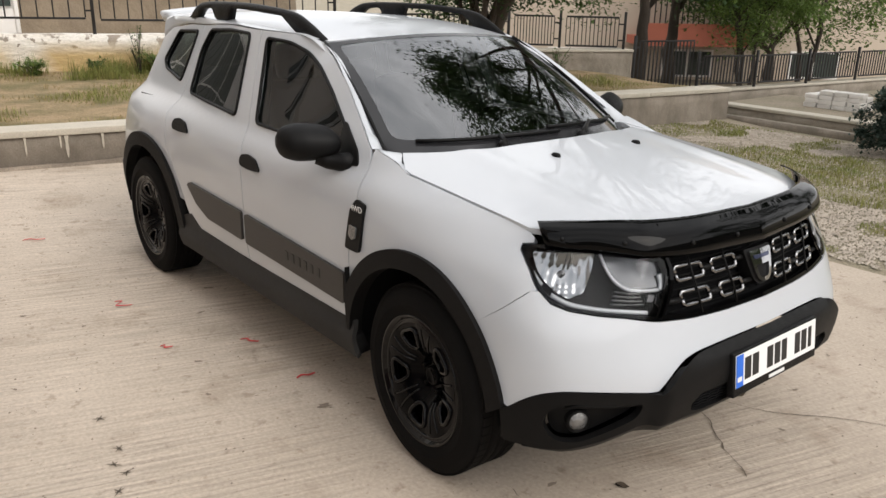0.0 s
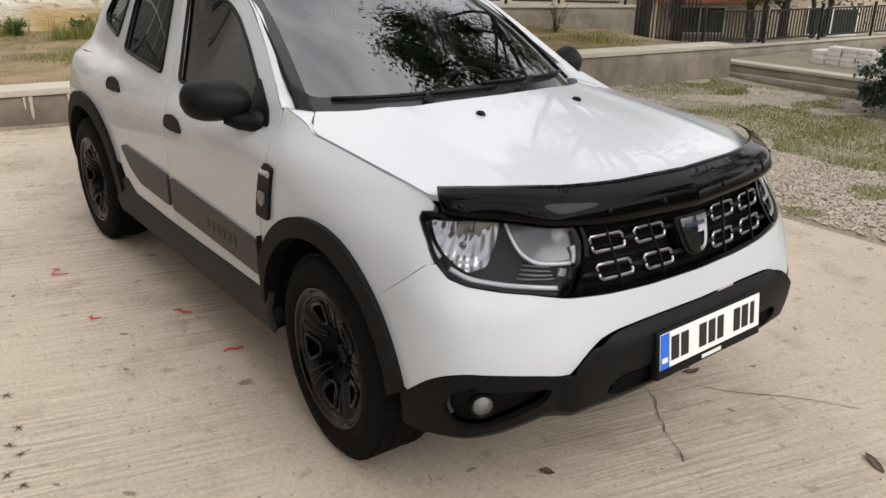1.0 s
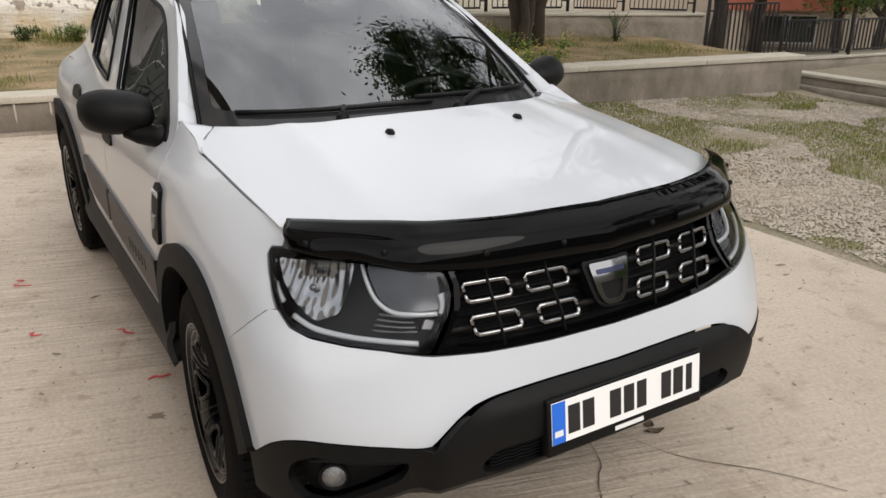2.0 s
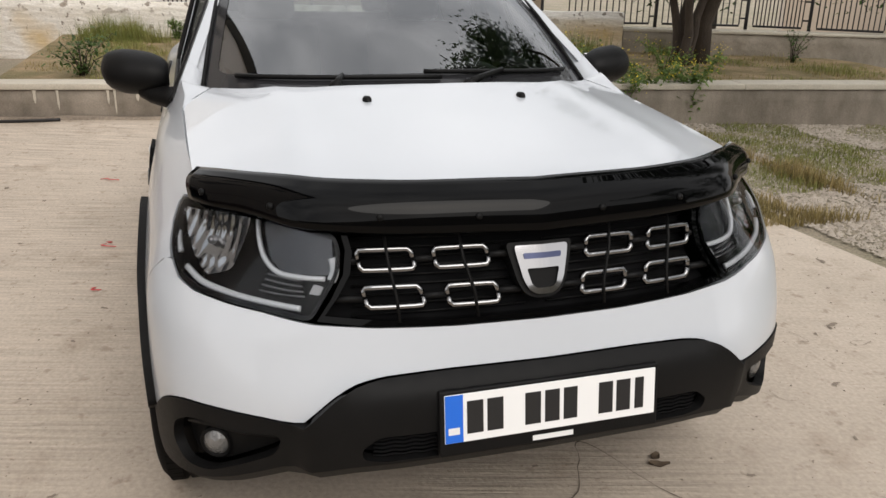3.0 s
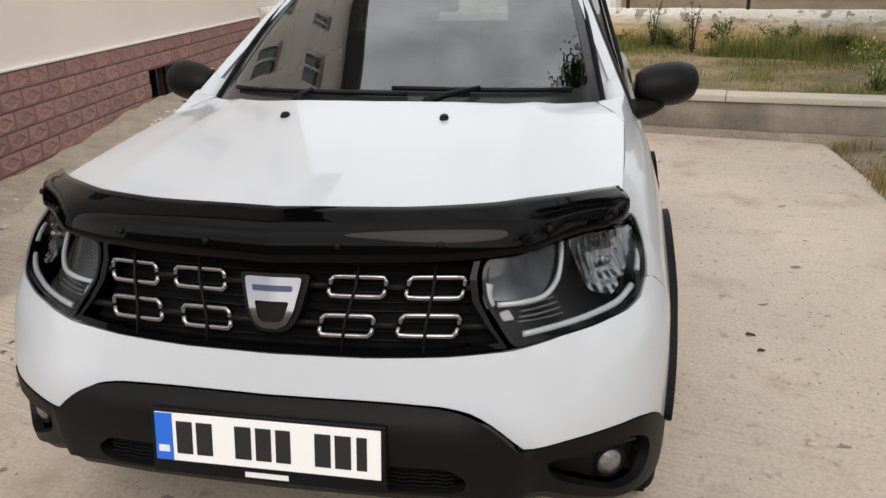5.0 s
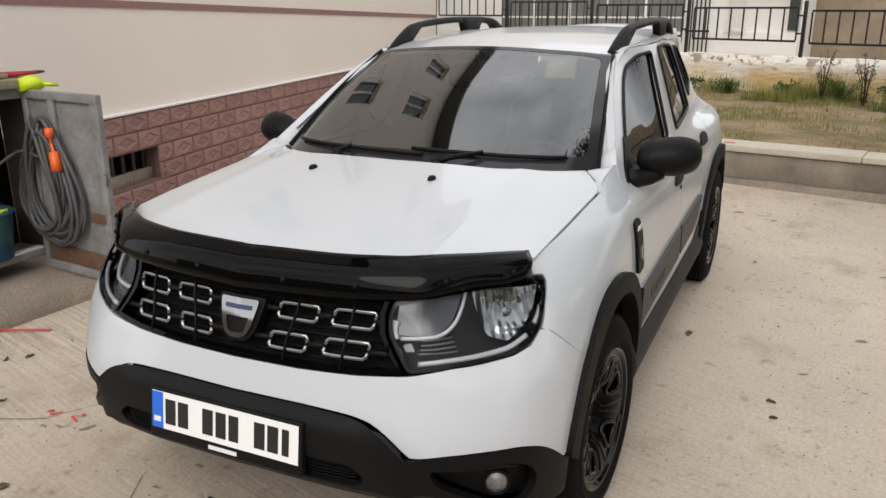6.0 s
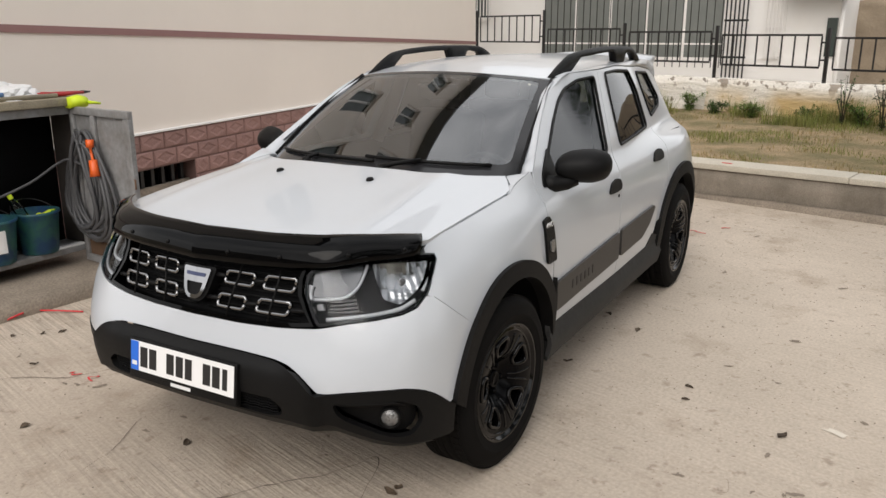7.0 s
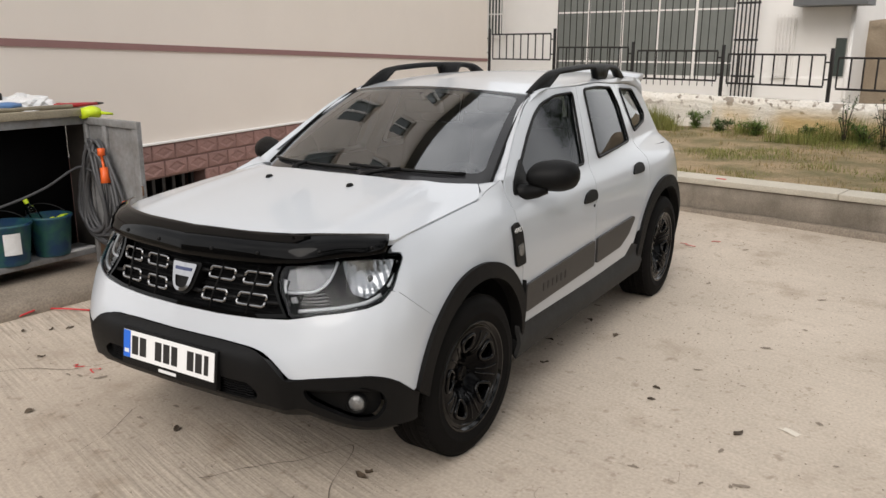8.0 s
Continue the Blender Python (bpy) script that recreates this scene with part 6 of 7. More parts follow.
# red scraps and dead leaves on the slab
REDS = [(-0.85, -0.90, 80, 0.09, 0), (-1.55, -1.27, 40, 0.06, 1), (-2.27, -1.26, 20, 0.12, 1), (-1.39, -0.92, 30, 0.10, 0), (-4.9, -0.33, 70, 0.09, 0), (-3.7, -1.42, 60, 0.14, 0), (-4.14, 0.64, 60, 0.16, 0),
        (-4.3, 0.87, 110, 0.08, 0), (0.38, -1.46, 100, 0.07, 1), (0.33, -1.30, 20, 0.07, 1), (-0.30, -0.55, 40, 0.06, 0)]
for x, y, r, L, bend in REDS:
    pts = curve2([(0, 0, 0), (L * 0.3, L * 0.12, 0.004), (L * 0.6, -L * (0.1 + 0.3 * bend), 0.008), (L, L * 0.1, 0.002)], 4)
    bm = loft(bmesh.new(), [[(p[0], p[1] - 0.006, p[2] + 0.003), (p[0], p[1] + 0.006, p[2] + 0.003), (p[0], p[1] + 0.006, p[2] + 0.005), (p[0], p[1] - 0.006, p[2] + 0.005)] for p in pts], closed=True, caps=True)
    sc = tagged(part("tape_scrap", bm, REDTAPE, smooth=False), "curled red plastic tape scrap on the concrete", "scrap", "tape scraps on the slab")
    sc.matrix_basis = pose(x, y, ground_z(x, y), 0, 0, r)
sc = tagged(part("tape_scrap", boxed(-0.05, 0.05, -0.012, 0.012, 0.0, 0.006, 0.002), REDTAPE, smooth=False), "short red plastic tape scrap on the wall coping", "scrap", "tape scraps on the slab")
sc.matrix_basis = pose(-5.33, 0.687, 0.464, 0, 0, 75)
loop = curve2([(-0.02, -2.72, 0.006), (0.05, -2.58, 0.02), (0.10, -2.50, 0.006), (0.0, -2.46, 0.03), (-0.10, -2.52, 0.008), (-0.16, -2.36, 0.02), (-0.26, -2.22, 0.006)], 6)
tagged(part("tape_scrap", tube(bmesh.new(), loop, 0.006, 6), REDTAPE), "long twisted red plastic tape on the concrete", "scrap", "tape scraps on the slab")


def leaf(L, w, seed):
    r = random.Random(seed)
    rows = []
    for i in range(9):
        t = i / 8
        k = w * math.sin(math.pi * min(1, t * 1.02)) ** 0.8 * r.uniform(0.8, 1.1)
        lift = 0.004 * math.sin(t * 5 + seed) + 0.005
        rows.append([(L * (t - 0.5), -k, lift + 0.005 * abs(math.sin(seed + t * 3))), (L * (t - 0.5), -k * 0.4, lift * 0.5), (L * (t - 0.5), k * 0.4, lift * 0.5 + 0.003), (L * (t - 0.5), k, lift + 0.006 * abs(math.cos(seed + t * 4)))])
    return loft(bmesh.new(), rows)


LEAVES = [(0.85, -1.12, .07, .03), (0.60, -0.37, .07, .025), (0.48, 0.60, .10, .028), (0.44, 0.61, .05, .03), (1.25, 0.57, .16, .03), (-1.67, 0.92, .09, .025), (-1.86, 0.68, .09, .03), (-1.39, 0.60, .10, .022),
          (-1.04, 0.73, .07, .03), (0.40, -1.73, .06, .02), (0.02, -2.03, .09, .02), (0.21, -2.22, .08, .02), (-1.03, 1.37, .06, .02), (-0.88, 1.39, .06, .02), (-0.73, 1.84, .10, .03), (0.1, -2.10, .05, .02)]
for i, (x, y, L, w) in enumerate(LEAVES):
    lf = tagged(part("dead_leaf", leaf(L, w, i), DEADLEAF), "shrivelled brown leaf on the concrete", "leaf", "dead leaves on the slab")
    lf.matrix_basis = pose(x, y, ground_z(x, y) + 0.001, 0, 0, 37 * i) @ Matrix.Diagonal((0.7, 0.6, 1, 1))
STAIN = mat("dark_stain", (0.26, 0.21, 0.165), 0.9, vary=0.3, scale=20)
rng = random.Random(21)


def blot(r, seed):
    rr = random.Random(seed)
    k = [rr.uniform(0.35, 1.0) for _ in range(12)]
    bm = bmesh.new()
    bm.faces.new([bm.verts.new((r * k[i] * math.cos(math.pi * i / 6), 0.45 * r * k[i] * math.sin(math.pi * i / 6), 0)) for i in range(12)])
    return bm


shapes = []
for s in range(8):
    ob = part("mark", blot(1.0, s), STAIN, None, smooth=False)
    shapes.append(ob.data)
    bpy.data.objects.remove(ob)
slab_ob = bpy.data.objects["pavement"]
prints = []
for s in range(8):      # outlines that fallen leaves have left
    rr, bm = random.Random(50 + s), bmesh.new()
    rows = []
    gap = rr.uniform(0.5, 2.2)
    for i in range(22):
        a = gap + (6.28 - gap * rr.uniform(0.9, 1.0)) * i / 21
        k, w = 1 + 0.16 * math.sin(3 * a + s) + rr.uniform(-0.07, 0.07), rr.uniform(0.03, 0.15)
        rows.append([(k * math.cos(a), 0.42 * k * math.sin(a), 0), ((k - w) * math.cos(a), 0.42 * (k - w) * math.sin(a), 0)])
    ob = part("mark", loft(bm, rows), mat("leaf_print", (0.30, 0.245, 0.195), 0.9, vary=0.3, scale=20), None, smooth=False)
    prints.append(ob.data)
    bpy.data.objects.remove(ob)
PALEMARK = mat("pale_scuff", (0.72, 0.66, 0.57), 0.85, vary=0.2, scale=15)
ob = part("mark", blot(1.0, 3), PALEMARK, slab_ob, smooth=False)
ob.matrix_basis = pose(-0.876, 2.037, 0.004, 0, 0, 70) @ Matrix.Diagonal((0.09, 0.07, 1, 1))
def star(seed):
    """The dark print of a small twig with spread tips."""
    rr, bm = random.Random(seed), bmesh.new()
    for k in range(6):
        a, L = 1.05 * k + rr.uniform(-0.3, 0.3), rr.uniform(0.5, 1.1)
        c, d = math.cos(a), math.sin(a)
        bm.faces.new([bm.verts.new(p) for p in ((-0.10 * d, 0.10 * c, 0), (L * c * 0.6 - 0.07 * d, L * d * 0.6 + 0.07 * c, 0), (L * c, L * d, 0), (L * c * 0.6 + 0.07 * d, L * d * 0.6 - 0.07 * c, 0), (0.10 * d, -0.10 * c, 0))])
    return bm


for i, (x, y) in enumerate(((-0.75, -1.73), (-0.65, -1.78), (-0.57, -1.76), (-0.47, -1.82), (-0.38, -1.79), (-1.02, -1.72), (-0.28, -1.95), (-0.15, -1.7))):
    ob = part("mark", star(i), mat("twig_print", (0.17, 0.14, 0.11), 0.9, vary=0.3, scale=20), slab_ob, smooth=False)
    ob.matrix_basis = pose(x, y, 0.0040 + 0.0001 * i, 0, 0, 50 * i) @ Matrix.Diagonal((0.035, 0.03, 1, 1))
for i in range(95):
    x, y = rng.uniform(-4.2, 2.2), rng.uniform(-2.5, 2.7)
    s = rng.choice((0.022, 0.03, 0.038, 0.05))
    ob = new("mark", prints[i % 8])
    ob.parent = slab_ob
    ob.matrix_basis = pose(x, y, ground_z(x, y) + 0.0037, 0, 0, rng.uniform(0, 360)) @ Matrix.Diagonal((s, s, 1, 1))
for i in range(170):
    x, y = rng.uniform(-4.8, 2.4), rng.uniform(-2.6, 2.7)
    s = rng.choice((0.012, 0.02, 0.03, 0.045))
    ob = new("mark", shapes[i % 8])
    ob.parent = slab_ob
    ob.matrix_basis = pose(x, y, ground_z(x, y) + 0.0035, 0, 0, rng.uniform(0, 360)) @ Matrix.Diagonal((s, s, 1, 1))
for i, pts in enumerate(([(0.85, 0.05), (0.60, 0.22), (0.52, 0.30), (0.30, 0.42), (0.62, 0.55), (0.85, 0.75), (1.05, 0.88)], [(1.1, -0.55), (0.80, -0.60), (0.55, -0.72), (0.35, -0.70)], [(0.75, -1.75), (0.55, -1.65), (0.42, -1.42), (0.20, -1.3)])):
    c = curve2(pts, 8)
    bm = bmesh.new()
    rows = []
    for j, p in enumerate(c):
        d = 0.0025 + 0.0025 * abs(noise.noise((p[0] * 30, p[1] * 30, i)))
        o = 0.012 * noise.noise((p[0] * 18, p[1] * 18, i + 5))
        rows.append([(p[0] + o - d, p[1] + o, ground_z(p[0], p[1]) + 0.0042), (p[0] + o + d, p[1] + o, ground_z(p[0], p[1]) + 0.0042)])
    part("crack", loft(bm, rows), mat("crack_dirt", (0.11, 0.085, 0.065), 0.95, vary=0.2), slab_ob, smooth=False)


# grit on the slab
rng = random.Random(17)
v, f = [], []
for i in range(3000):
    x, y = rng.uniform(-4.8, 2.6), rng.uniform(-2.65, 2.75)
    q, a, z = rng.choice((0.0015, 0.002, 0.003, 0.0045)), rng.uniform(0, 3.1), ground_z(x, y) + 0.001
    c, d = math.cos(a) * q, math.sin(a) * q
    k = len(v)
    v += [(x + c * 1.5, y + d * 1.5, z), (x - d, y + c, z), (x - c * 1.5, y - d * 1.5, z), (x + d, y - c, z), (x + c * 0.3, y + d * 0.2, z + q * 0.9)]
    f += [(k, k + 1, k + 4), (k + 1, k + 2, k + 4), (k + 2, k + 3, k + 4), (k + 3, k, k + 4)]
me = bpy.data.meshes.new("grit")
me.from_pydata(v, [], f)
me.materials.append(mat("grit", (0.29, 0.24, 0.19), 0.9, vary=0.4, scale=3))
tagged(new("grit", me), "loose grit and crumbs scattered on the concrete", "grit", kind="stuff")


# lime drips down the low wall
for i, (x, L, w) in enumerate(((8.15, 0.14, 0.010), (8.45, 0.20, 0.014), (8.50, 0.11, 0.008), (8.78, 0.16, 0.008), (9.05, 0.10, 0.016), (9.25, 0.22, 0.009), (9.31, 0.13, 0.011), (9.75, 0.18, 0.010), (9.95, 0.12, 0.014))):
    rows = [[(x - w * k, 0.014, 0.402 - L * q), (x + w * k, 0.014, 0.402 - L * q)] for q, k in ((0, 1.3), (0.3, 0.8), (0.6, 1.0), (0.85, 0.6), (1, 0.15))]
    part("lime_drip", loft(bmesh.new(), rows), CAPMAT, low, "pale lime drip", smooth=False)


# ---- fences ----
def fence_panel(name, p, q, z0, z1, bars, label, group, post=True, ph=0.0, bar_r=0.008):
    f = empty(name, label, "fence", group)
    L = math.hypot(q[0] - p[0], q[1] - p[1])
    f.matrix_basis = Matrix.Translation((p[0], p[1], 0)) @ Matrix.Rotation(math.atan2(q[1] - p[1], q[0] - p[0]), 4, "Z")
    a = 0.10
    part("rail", boxed(a, L - a, -0.012, 0.012, z1 - 0.03, z1, 0.002), IRON, f)
    part("rail", boxed(a, L - a, -0.012, 0.012, z0, z0 + 0.03, 0.002), IRON, f)
    for i in range(bars):
        c = a + (L - 2 * a) * i / (bars - 1)
        part("bar", boxed(c - bar_r, c + bar_r, -bar_r, bar_r, z0 + 0.03, z1 - 0.03), IRON, f, smooth=False)
    if post:
        part("post", boxed(-0.022, 0.022, -0.022, 0.022, z0 - 0.15 - ph, z1 + 0.08, 0.004), IRON, f)
        for z in (z0 + 0.12, z1 - 0.12):
            part("bracket", boxed(-0.02, a, -0.008, 0.008, z - 0.012, z + 0.012), IRON, f, smooth=False)
    return f


def fence_at(y):
    return back_x(y) - 0.18


for y0, y1, z0, z1 in ((4.2, 2.62, 1.12, 1.58), (2.62, 1.06, 1.165, 1.63), (1.06, -0.63, 1.185, 1.67), (-0.63, -2.31, 1.215, 1.72), (-2.31, -4.06, 1.235, 1.775), (-4.06, -5.77, 1.51, 2.035), (-5.77, -7.4, 1.53, 2.06)):
    fence_panel("fence", (fence_at(y0), y0), (fence_at(y1), y1), z0, z1, 9, "black iron bar fence panel on the garden wall", "fence panels on the white wall", ph=max(0.1, z0 - 1.1), bar_r=0.009)
for (p, q) in (((-6.62, 8.5), (-7.42, 7.8)), ((-7.42, 7.8), (-8.05, 7.2)), ((-8.05, 7.2), (-8.6, 6.0)), ((-8.6, 6.0), (-8.9, 4.6))):
    fence_panel("fence", p, q, 0.80, 1.30, 14, "black iron bar fence panel on the grey wall", "fence panels on the grey wall", ph=-0.1)
gate = fence_panel("gate", (-6.76, 9.0), (-6.42, 10.37), -0.06, 0.90, 16, "black iron bar gate with tall posts", "gates", bar_r=0.010)
far_posts = [(-6.36, 10.35), (-5.95, 11.6), (-5.72, 13.1), (-5.50, 14.7), (-5.27, 16.3), (-5.02, 17.9), (-4.8, 19.6)]
for p, q in zip(far_posts, far_posts[1:]):
    fence_panel("fence", p, q, 0.11, 0.63, 17, "black iron bar fence panel beyond the yard", "fence panels beyond the yard", ph=0.0, bar_r=0.010)

# terrace walls at the far side of the yard
for nm, p, q, a, b, t, lab in (("wall_terrace", (-4.95, 8.15), (1.8, 8.1), -0.05, 0.13, 0.2, "low grey stone terrace wall with pale coping"), ("wall_terrace_2", (-6.10, 10.2), (-4.72, 19.8), -1.0, 0.0, 0.25, "grey stone wall under the fence"), ("kerb", (-5.0, 7.80), (1.8, 7.58), -0.05, 0.07, 0.12, "weathered concrete kerb")):
    m, L = frame_on(p, q)
    w = structure(part(nm, rough_wall(L, a, b, t, rough=0.015, top=0.01, seed=len(nm)), GREYSTONE if nm != "kerb" else WALLGREY), lab, "wall" if nm != "kerb" else "kerb")
    w.matrix_basis = m
    if nm != "kerb":
        part("coping", boxed(0, L, -0.02, t + 0.02, b, b + 0.045, 0.008), CAPMAT, w)
rng = random.Random(3)
for i in range(28):
    lay, col, row = i // 8, i % 4, (i % 8) // 4
    if lay == 3 and col == 0:
        continue
    br = tagged(part("paving_block", boxed(-0.095, 0.095, -0.1, 0.1, 0, 0.062, 0.006), PALEBRICK), "pale concrete paving block in a stack", "block", "stacked paving blocks")
    br.matrix_basis = pose(-3.62 + 0.205 * col + rng.uniform(-.02, .02), 9.25 + 0.22 * row, 0.138 + 0.064 * lay, 0, 0, rng.uniform(-5, 5))
structure(part("terrace_fill", loft(bmesh.new(), [[(-4.6 + 0.64 * i, 8.28 + 0.4 * j, 0.14) for j in range(6)] for i in range(11)]), YARD), "earth fill behind the terrace wall", "ground")


# ---- houses beyond ----
def facade(name, label, p, q, z0, z1, depth, material):
    m, L = frame_on(p, q)
    h = empty(name, label, "house")
    h.matrix_basis = m
    part("wall", boxed(0, L, -depth, 0, z0, z1), material, h, smooth=False)
    return h, L


def window_on(h, a, b, z0, z1, panes, pane_mat=None, bars=False):
    w = part("window", boxed(a, b, 0.0, 0.03, z0, z1), RENDERWHITE, h, "white framed window", smooth=False)
    pw = (b - a - 0.06 * (panes + 1)) / panes
    for i in range(panes):
        x = a + 0.06 + i * (pw + 0.06)
        part("pane", boxed(x, x + pw, 0.028, 0.034, z0 + 0.06, z1 - 0.06), pane_mat or DARKPANE, w, smooth=False)
    if bars:
        for i in range(6):
            x = a + (b - a) * (i + 0.5) / 6
            part("bar", boxed(x - 0.012, x + 0.012, 0.10, 0.12, z0 - 0.05, z1 + 0.05), RENDERWHITE, w, smooth=False)
        for z in (z0, (z0 + z1) / 2, z1):
            part("bar", boxed(a, b, 0.095, 0.115, z - 0.012, z + 0.012), RENDERWHITE, w, smooth=False)
    return w


wh, L = facade("white_house", "white rendered house with wide grey-green windows behind the fence", (-14.2, 0.95), (-15.2, -8.5), -0.5, 6.5, 6.0, RENDERWHITE)
window_on(wh, 2.15, 6.32, 1.12, 3.9, 5, GREENPANE)
window_on(wh, 7.75, 8.3, 2.0, 3.1, 1, DARKPANE, True)
window_on(wh, 1.02, 1.40, 1.25, 2.35, 1, RENDERWHITE, True)
for z in (1.45, 2.52):
    part("glazing_bar", boxed(2.15, 6.32, 0.03, 0.045, z, z + 0.035), RENDERWHITE, wh, smooth=False)
part("plinth", boxed(0, L, 0, 0.04, -0.5, 1.2), RENDERWHITE, wh, smooth=False)
for i in range(6):
    part("grating_bar", boxed(1.66 + 0.08 * i, 1.685 + 0.08 * i, 0.3, 0.325, 0.8, 4.5), IRON, wh, smooth=False)
for i in range(26):
    part("window_bar", boxed(2.2 + 0.16 * i, 2.212 + 0.16 * i, 0.12, 0.135, 1.0, 3.9), IRON, wh, smooth=False)
for z in (1.2, 1.9, 2.6, 3.3):
    part("grating_rail", boxed(1.64, 2.10, 0.30, 0.33, z, z + 0.04), IRON, wh, smooth=False)
part("side_door", boxed(0.10, 0.28, 0.0, 0.05, 1.25, 1.95), DARKPANE, wh, "dark barred side door", smooth=False)
part("balcony", boxed(-0.3, 0.95, 0.0, 0.7, 2.52, 2.75), EAVE, wh, "grey edged balcony slab", smooth=False)
part("drainpipe", tube(bmesh.new(), [(0.03, 0.06, -0.4), (0.03, 0.06, 2.6)], 0.04, 8), RENDERWHITE, wh)
m, L = frame_on((-15.0, 7.0), (-15.5, 0.9))
hb = structure(part("wall_hill", rough_wall(L, -0.3, 2.3, -0.6, rough=0.05, top=0.05, seed=12), mat("brown_wall", (0.36, 0.29, 0.21), 0.95, scale=1.2, second=(0.24, 0.19, 0.14), fine=0.3, bump=0.03, bump_scale=6)), "brown earth-stained retaining wall beyond", "wall")
hb.matrix_basis = m
ah, L = facade("apartment_house", "beige apartment house with a terracotta balcony behind the trees", (-6.0, 26.0), (-15.5, 14.0), -1.5, 8.0, 8.0, BEIGE)
for a in (1.0, 5.2, 9.0, 12.4):
    window_on(ah, a, a + 1.5, 2.1, 3.6, 2)
    window_on(ah, a, a + 1.5, -0.7, 0.1, 2)
bal = part("balcony", boxed(8.6, 11.6, 0.0, 1.6, 0.28, 0.50), TERRACOTTA, ah, "terracotta balcony", smooth=False)
part("parapet", boxed(8.6, 11.6, 1.5, 1.6, 0.50, 0.88), TERRACOTTA, bal, smooth=False)
for i in range(20):
    part("bar", boxed(8.65 + 0.152 * i, 8.68 + 0.152 * i, 1.53, 1.56, 0.88, 1.50), IRON, bal, smooth=False)
part("rail", boxed(8.6, 11.6, 1.52, 1.57, 1.48, 1.53), IRON, bal, smooth=False)
for a in (8.6, 11.35):
    part("pillar", boxed(a, a + 0.25, 1.3, 1.55, -1.5, 0.28), BEIGE, ah, smooth=False)
part("storey_band", boxed(0, L, 0, 0.04, 1.70, 1.85), TERRACOTTA, ah, "terracotta band", smooth=False)


# ---- trees and plants ----
def leaf_mat(name, c, d):
    m = mat(name, c, 0.55, scale=3.0, second=d, spread=0.5, spec=0.3)
    n, link = m.node_tree.nodes, m.node_tree.links.new
    b = n["Principled BSDF"]
    old = b.inputs["Base Color"].links[0].from_socket
    g = n.new("ShaderNodeNewGeometry")
    r = n.new("ShaderNodeMapRange")
    r.inputs["To Min"].default_value, r.inputs["To Max"].default_value = 0.6, 1.35
    link(g.outputs["Random Per Island"], r.inputs["Value"])
    x = n.new("ShaderNodeMixRGB")
    x.blend_type, x.inputs["Fac"].default_value = "MULTIPLY", 1.0
    link(old, x.inputs["Color1"])
    link(r.outputs["Result"], x.inputs["Color2"])
    link(x.outputs["Color"], b.inputs["Base Color"])
    tr = n.new("ShaderNodeBsdfTranslucent")
    link(x.outputs["Color"], tr.inputs["Color"])
    mx = n.new("ShaderNodeMixShader")
    mx.inputs["Fac"].default_value = 0.3
    link(b.outputs["BSDF"], mx.inputs[1])
    link(tr.outputs["BSDF"], mx.inputs[2])
    link(mx.outputs["Shader"], n["Material Output"].inputs["Surface"])
    return m


LEAF = leaf_mat("tree_leaf", (0.085, 0.14, 0.035), (0.05, 0.09, 0.025))
LEAFDARK = leaf_mat("dark_leaf", (0.045, 0.08, 0.025), (0.025, 0.05, 0.016))
LEAFPALE = leaf_mat("pale_leaf", (0.17, 0.25, 0.06), (0.10, 0.16, 0.04))
NEEDLE = leaf_mat("spruce_needle", (0.05, 0.075, 0.055), (0.03, 0.05, 0.04))
GRASS = leaf_mat("grass_blade", (0.17, 0.22, 0.05), (0.27, 0.235, 0.085))
STRAW = leaf_mat("dry_grass", (0.36, 0.27, 0.12), (0.22, 0.18, 0.07))
FLOWER = mat("yellow_flower", (0.75, 0.58, 0.03), 0.6)
ROSE = mat("red_flower", (0.5, 0.03, 0.03), 0.6)
BARK = mat("bark", (0.085, 0.065, 0.05), 0.95, scale=6, second=(0.045, 0.035, 0.028), fine=0.3, bump=0.012, bump_scale=25, stretch=(3, 3, 0.6))


def blades(name, spots, material, w=0.006, lean=0.7):
    """Grass: spots of (x, y, z, height)."""
    rng = random.Random(len(spots))
    v, f = [], []
    for x, y, z, h in spots:
        a, b = rng.uniform(0, 6.28), rng.uniform(0.05, lean)
        dx, dy = math.cos(a), math.sin(a)
        k = len(v)
        v += [(x - dy * w, y + dx * w, z), (x + dy * w, y - dx * w, z), (x + dx * h * b * 0.4 + dy * w * 0.7, y + dy * h * b * 0.4 - dx * w * 0.7, z + h * 0.55), (x + dx * h * b * 0.4 - dy * w * 0.7, y + dy * h * b * 0.4 + dx * w * 0.7, z + h * 0.55), (x + dx * h * b, y + dy * h * b, z + h)]
        f += [(k, k + 1, k + 2, k + 3), (k + 3, k + 2, k + 4)]
    me = bpy.data.meshes.new(name)
    me.from_pydata(v, [], f)
    me.materials.append(material)
    return new(name, me)


def leaves_mesh(name, centres, material, size, parent, flat=0.4):
    """A crown: leaf blades at points, each a folded pair of faces."""
    rng = random.Random(len(centres))
    v, f = [], []
    for c in centres:
        s = size * rng.uniform(0.6, 1.3)
        d = Vector((rng.uniform(-1, 1), rng.uniform(-1, 1), rng.uniform(-flat - 0.3, flat))).normalized()
        u = d.cross(Vector((rng.uniform(-0.4, 0.4), rng.uniform(-0.4, 0.4), 1))).normalized()
        n = d.cross(u)
        k = len(v)
        p = Vector(c)
        v += [p, p + d * s * 0.45 + u * s * 0.24 + n * s * 0.06, p + d * s, p + d * s * 0.45 - u * s * 0.24 + n * s * 0.06]
        f += [(k, k + 1, k + 2), (k, k + 2, k + 3)]
    me = bpy.data.meshes.new(name)
    me.from_pydata([tuple(q) for q in v], [], f)
    me.materials.append(material)
    ob = new(name, me)
    ob.parent = parent
    return ob


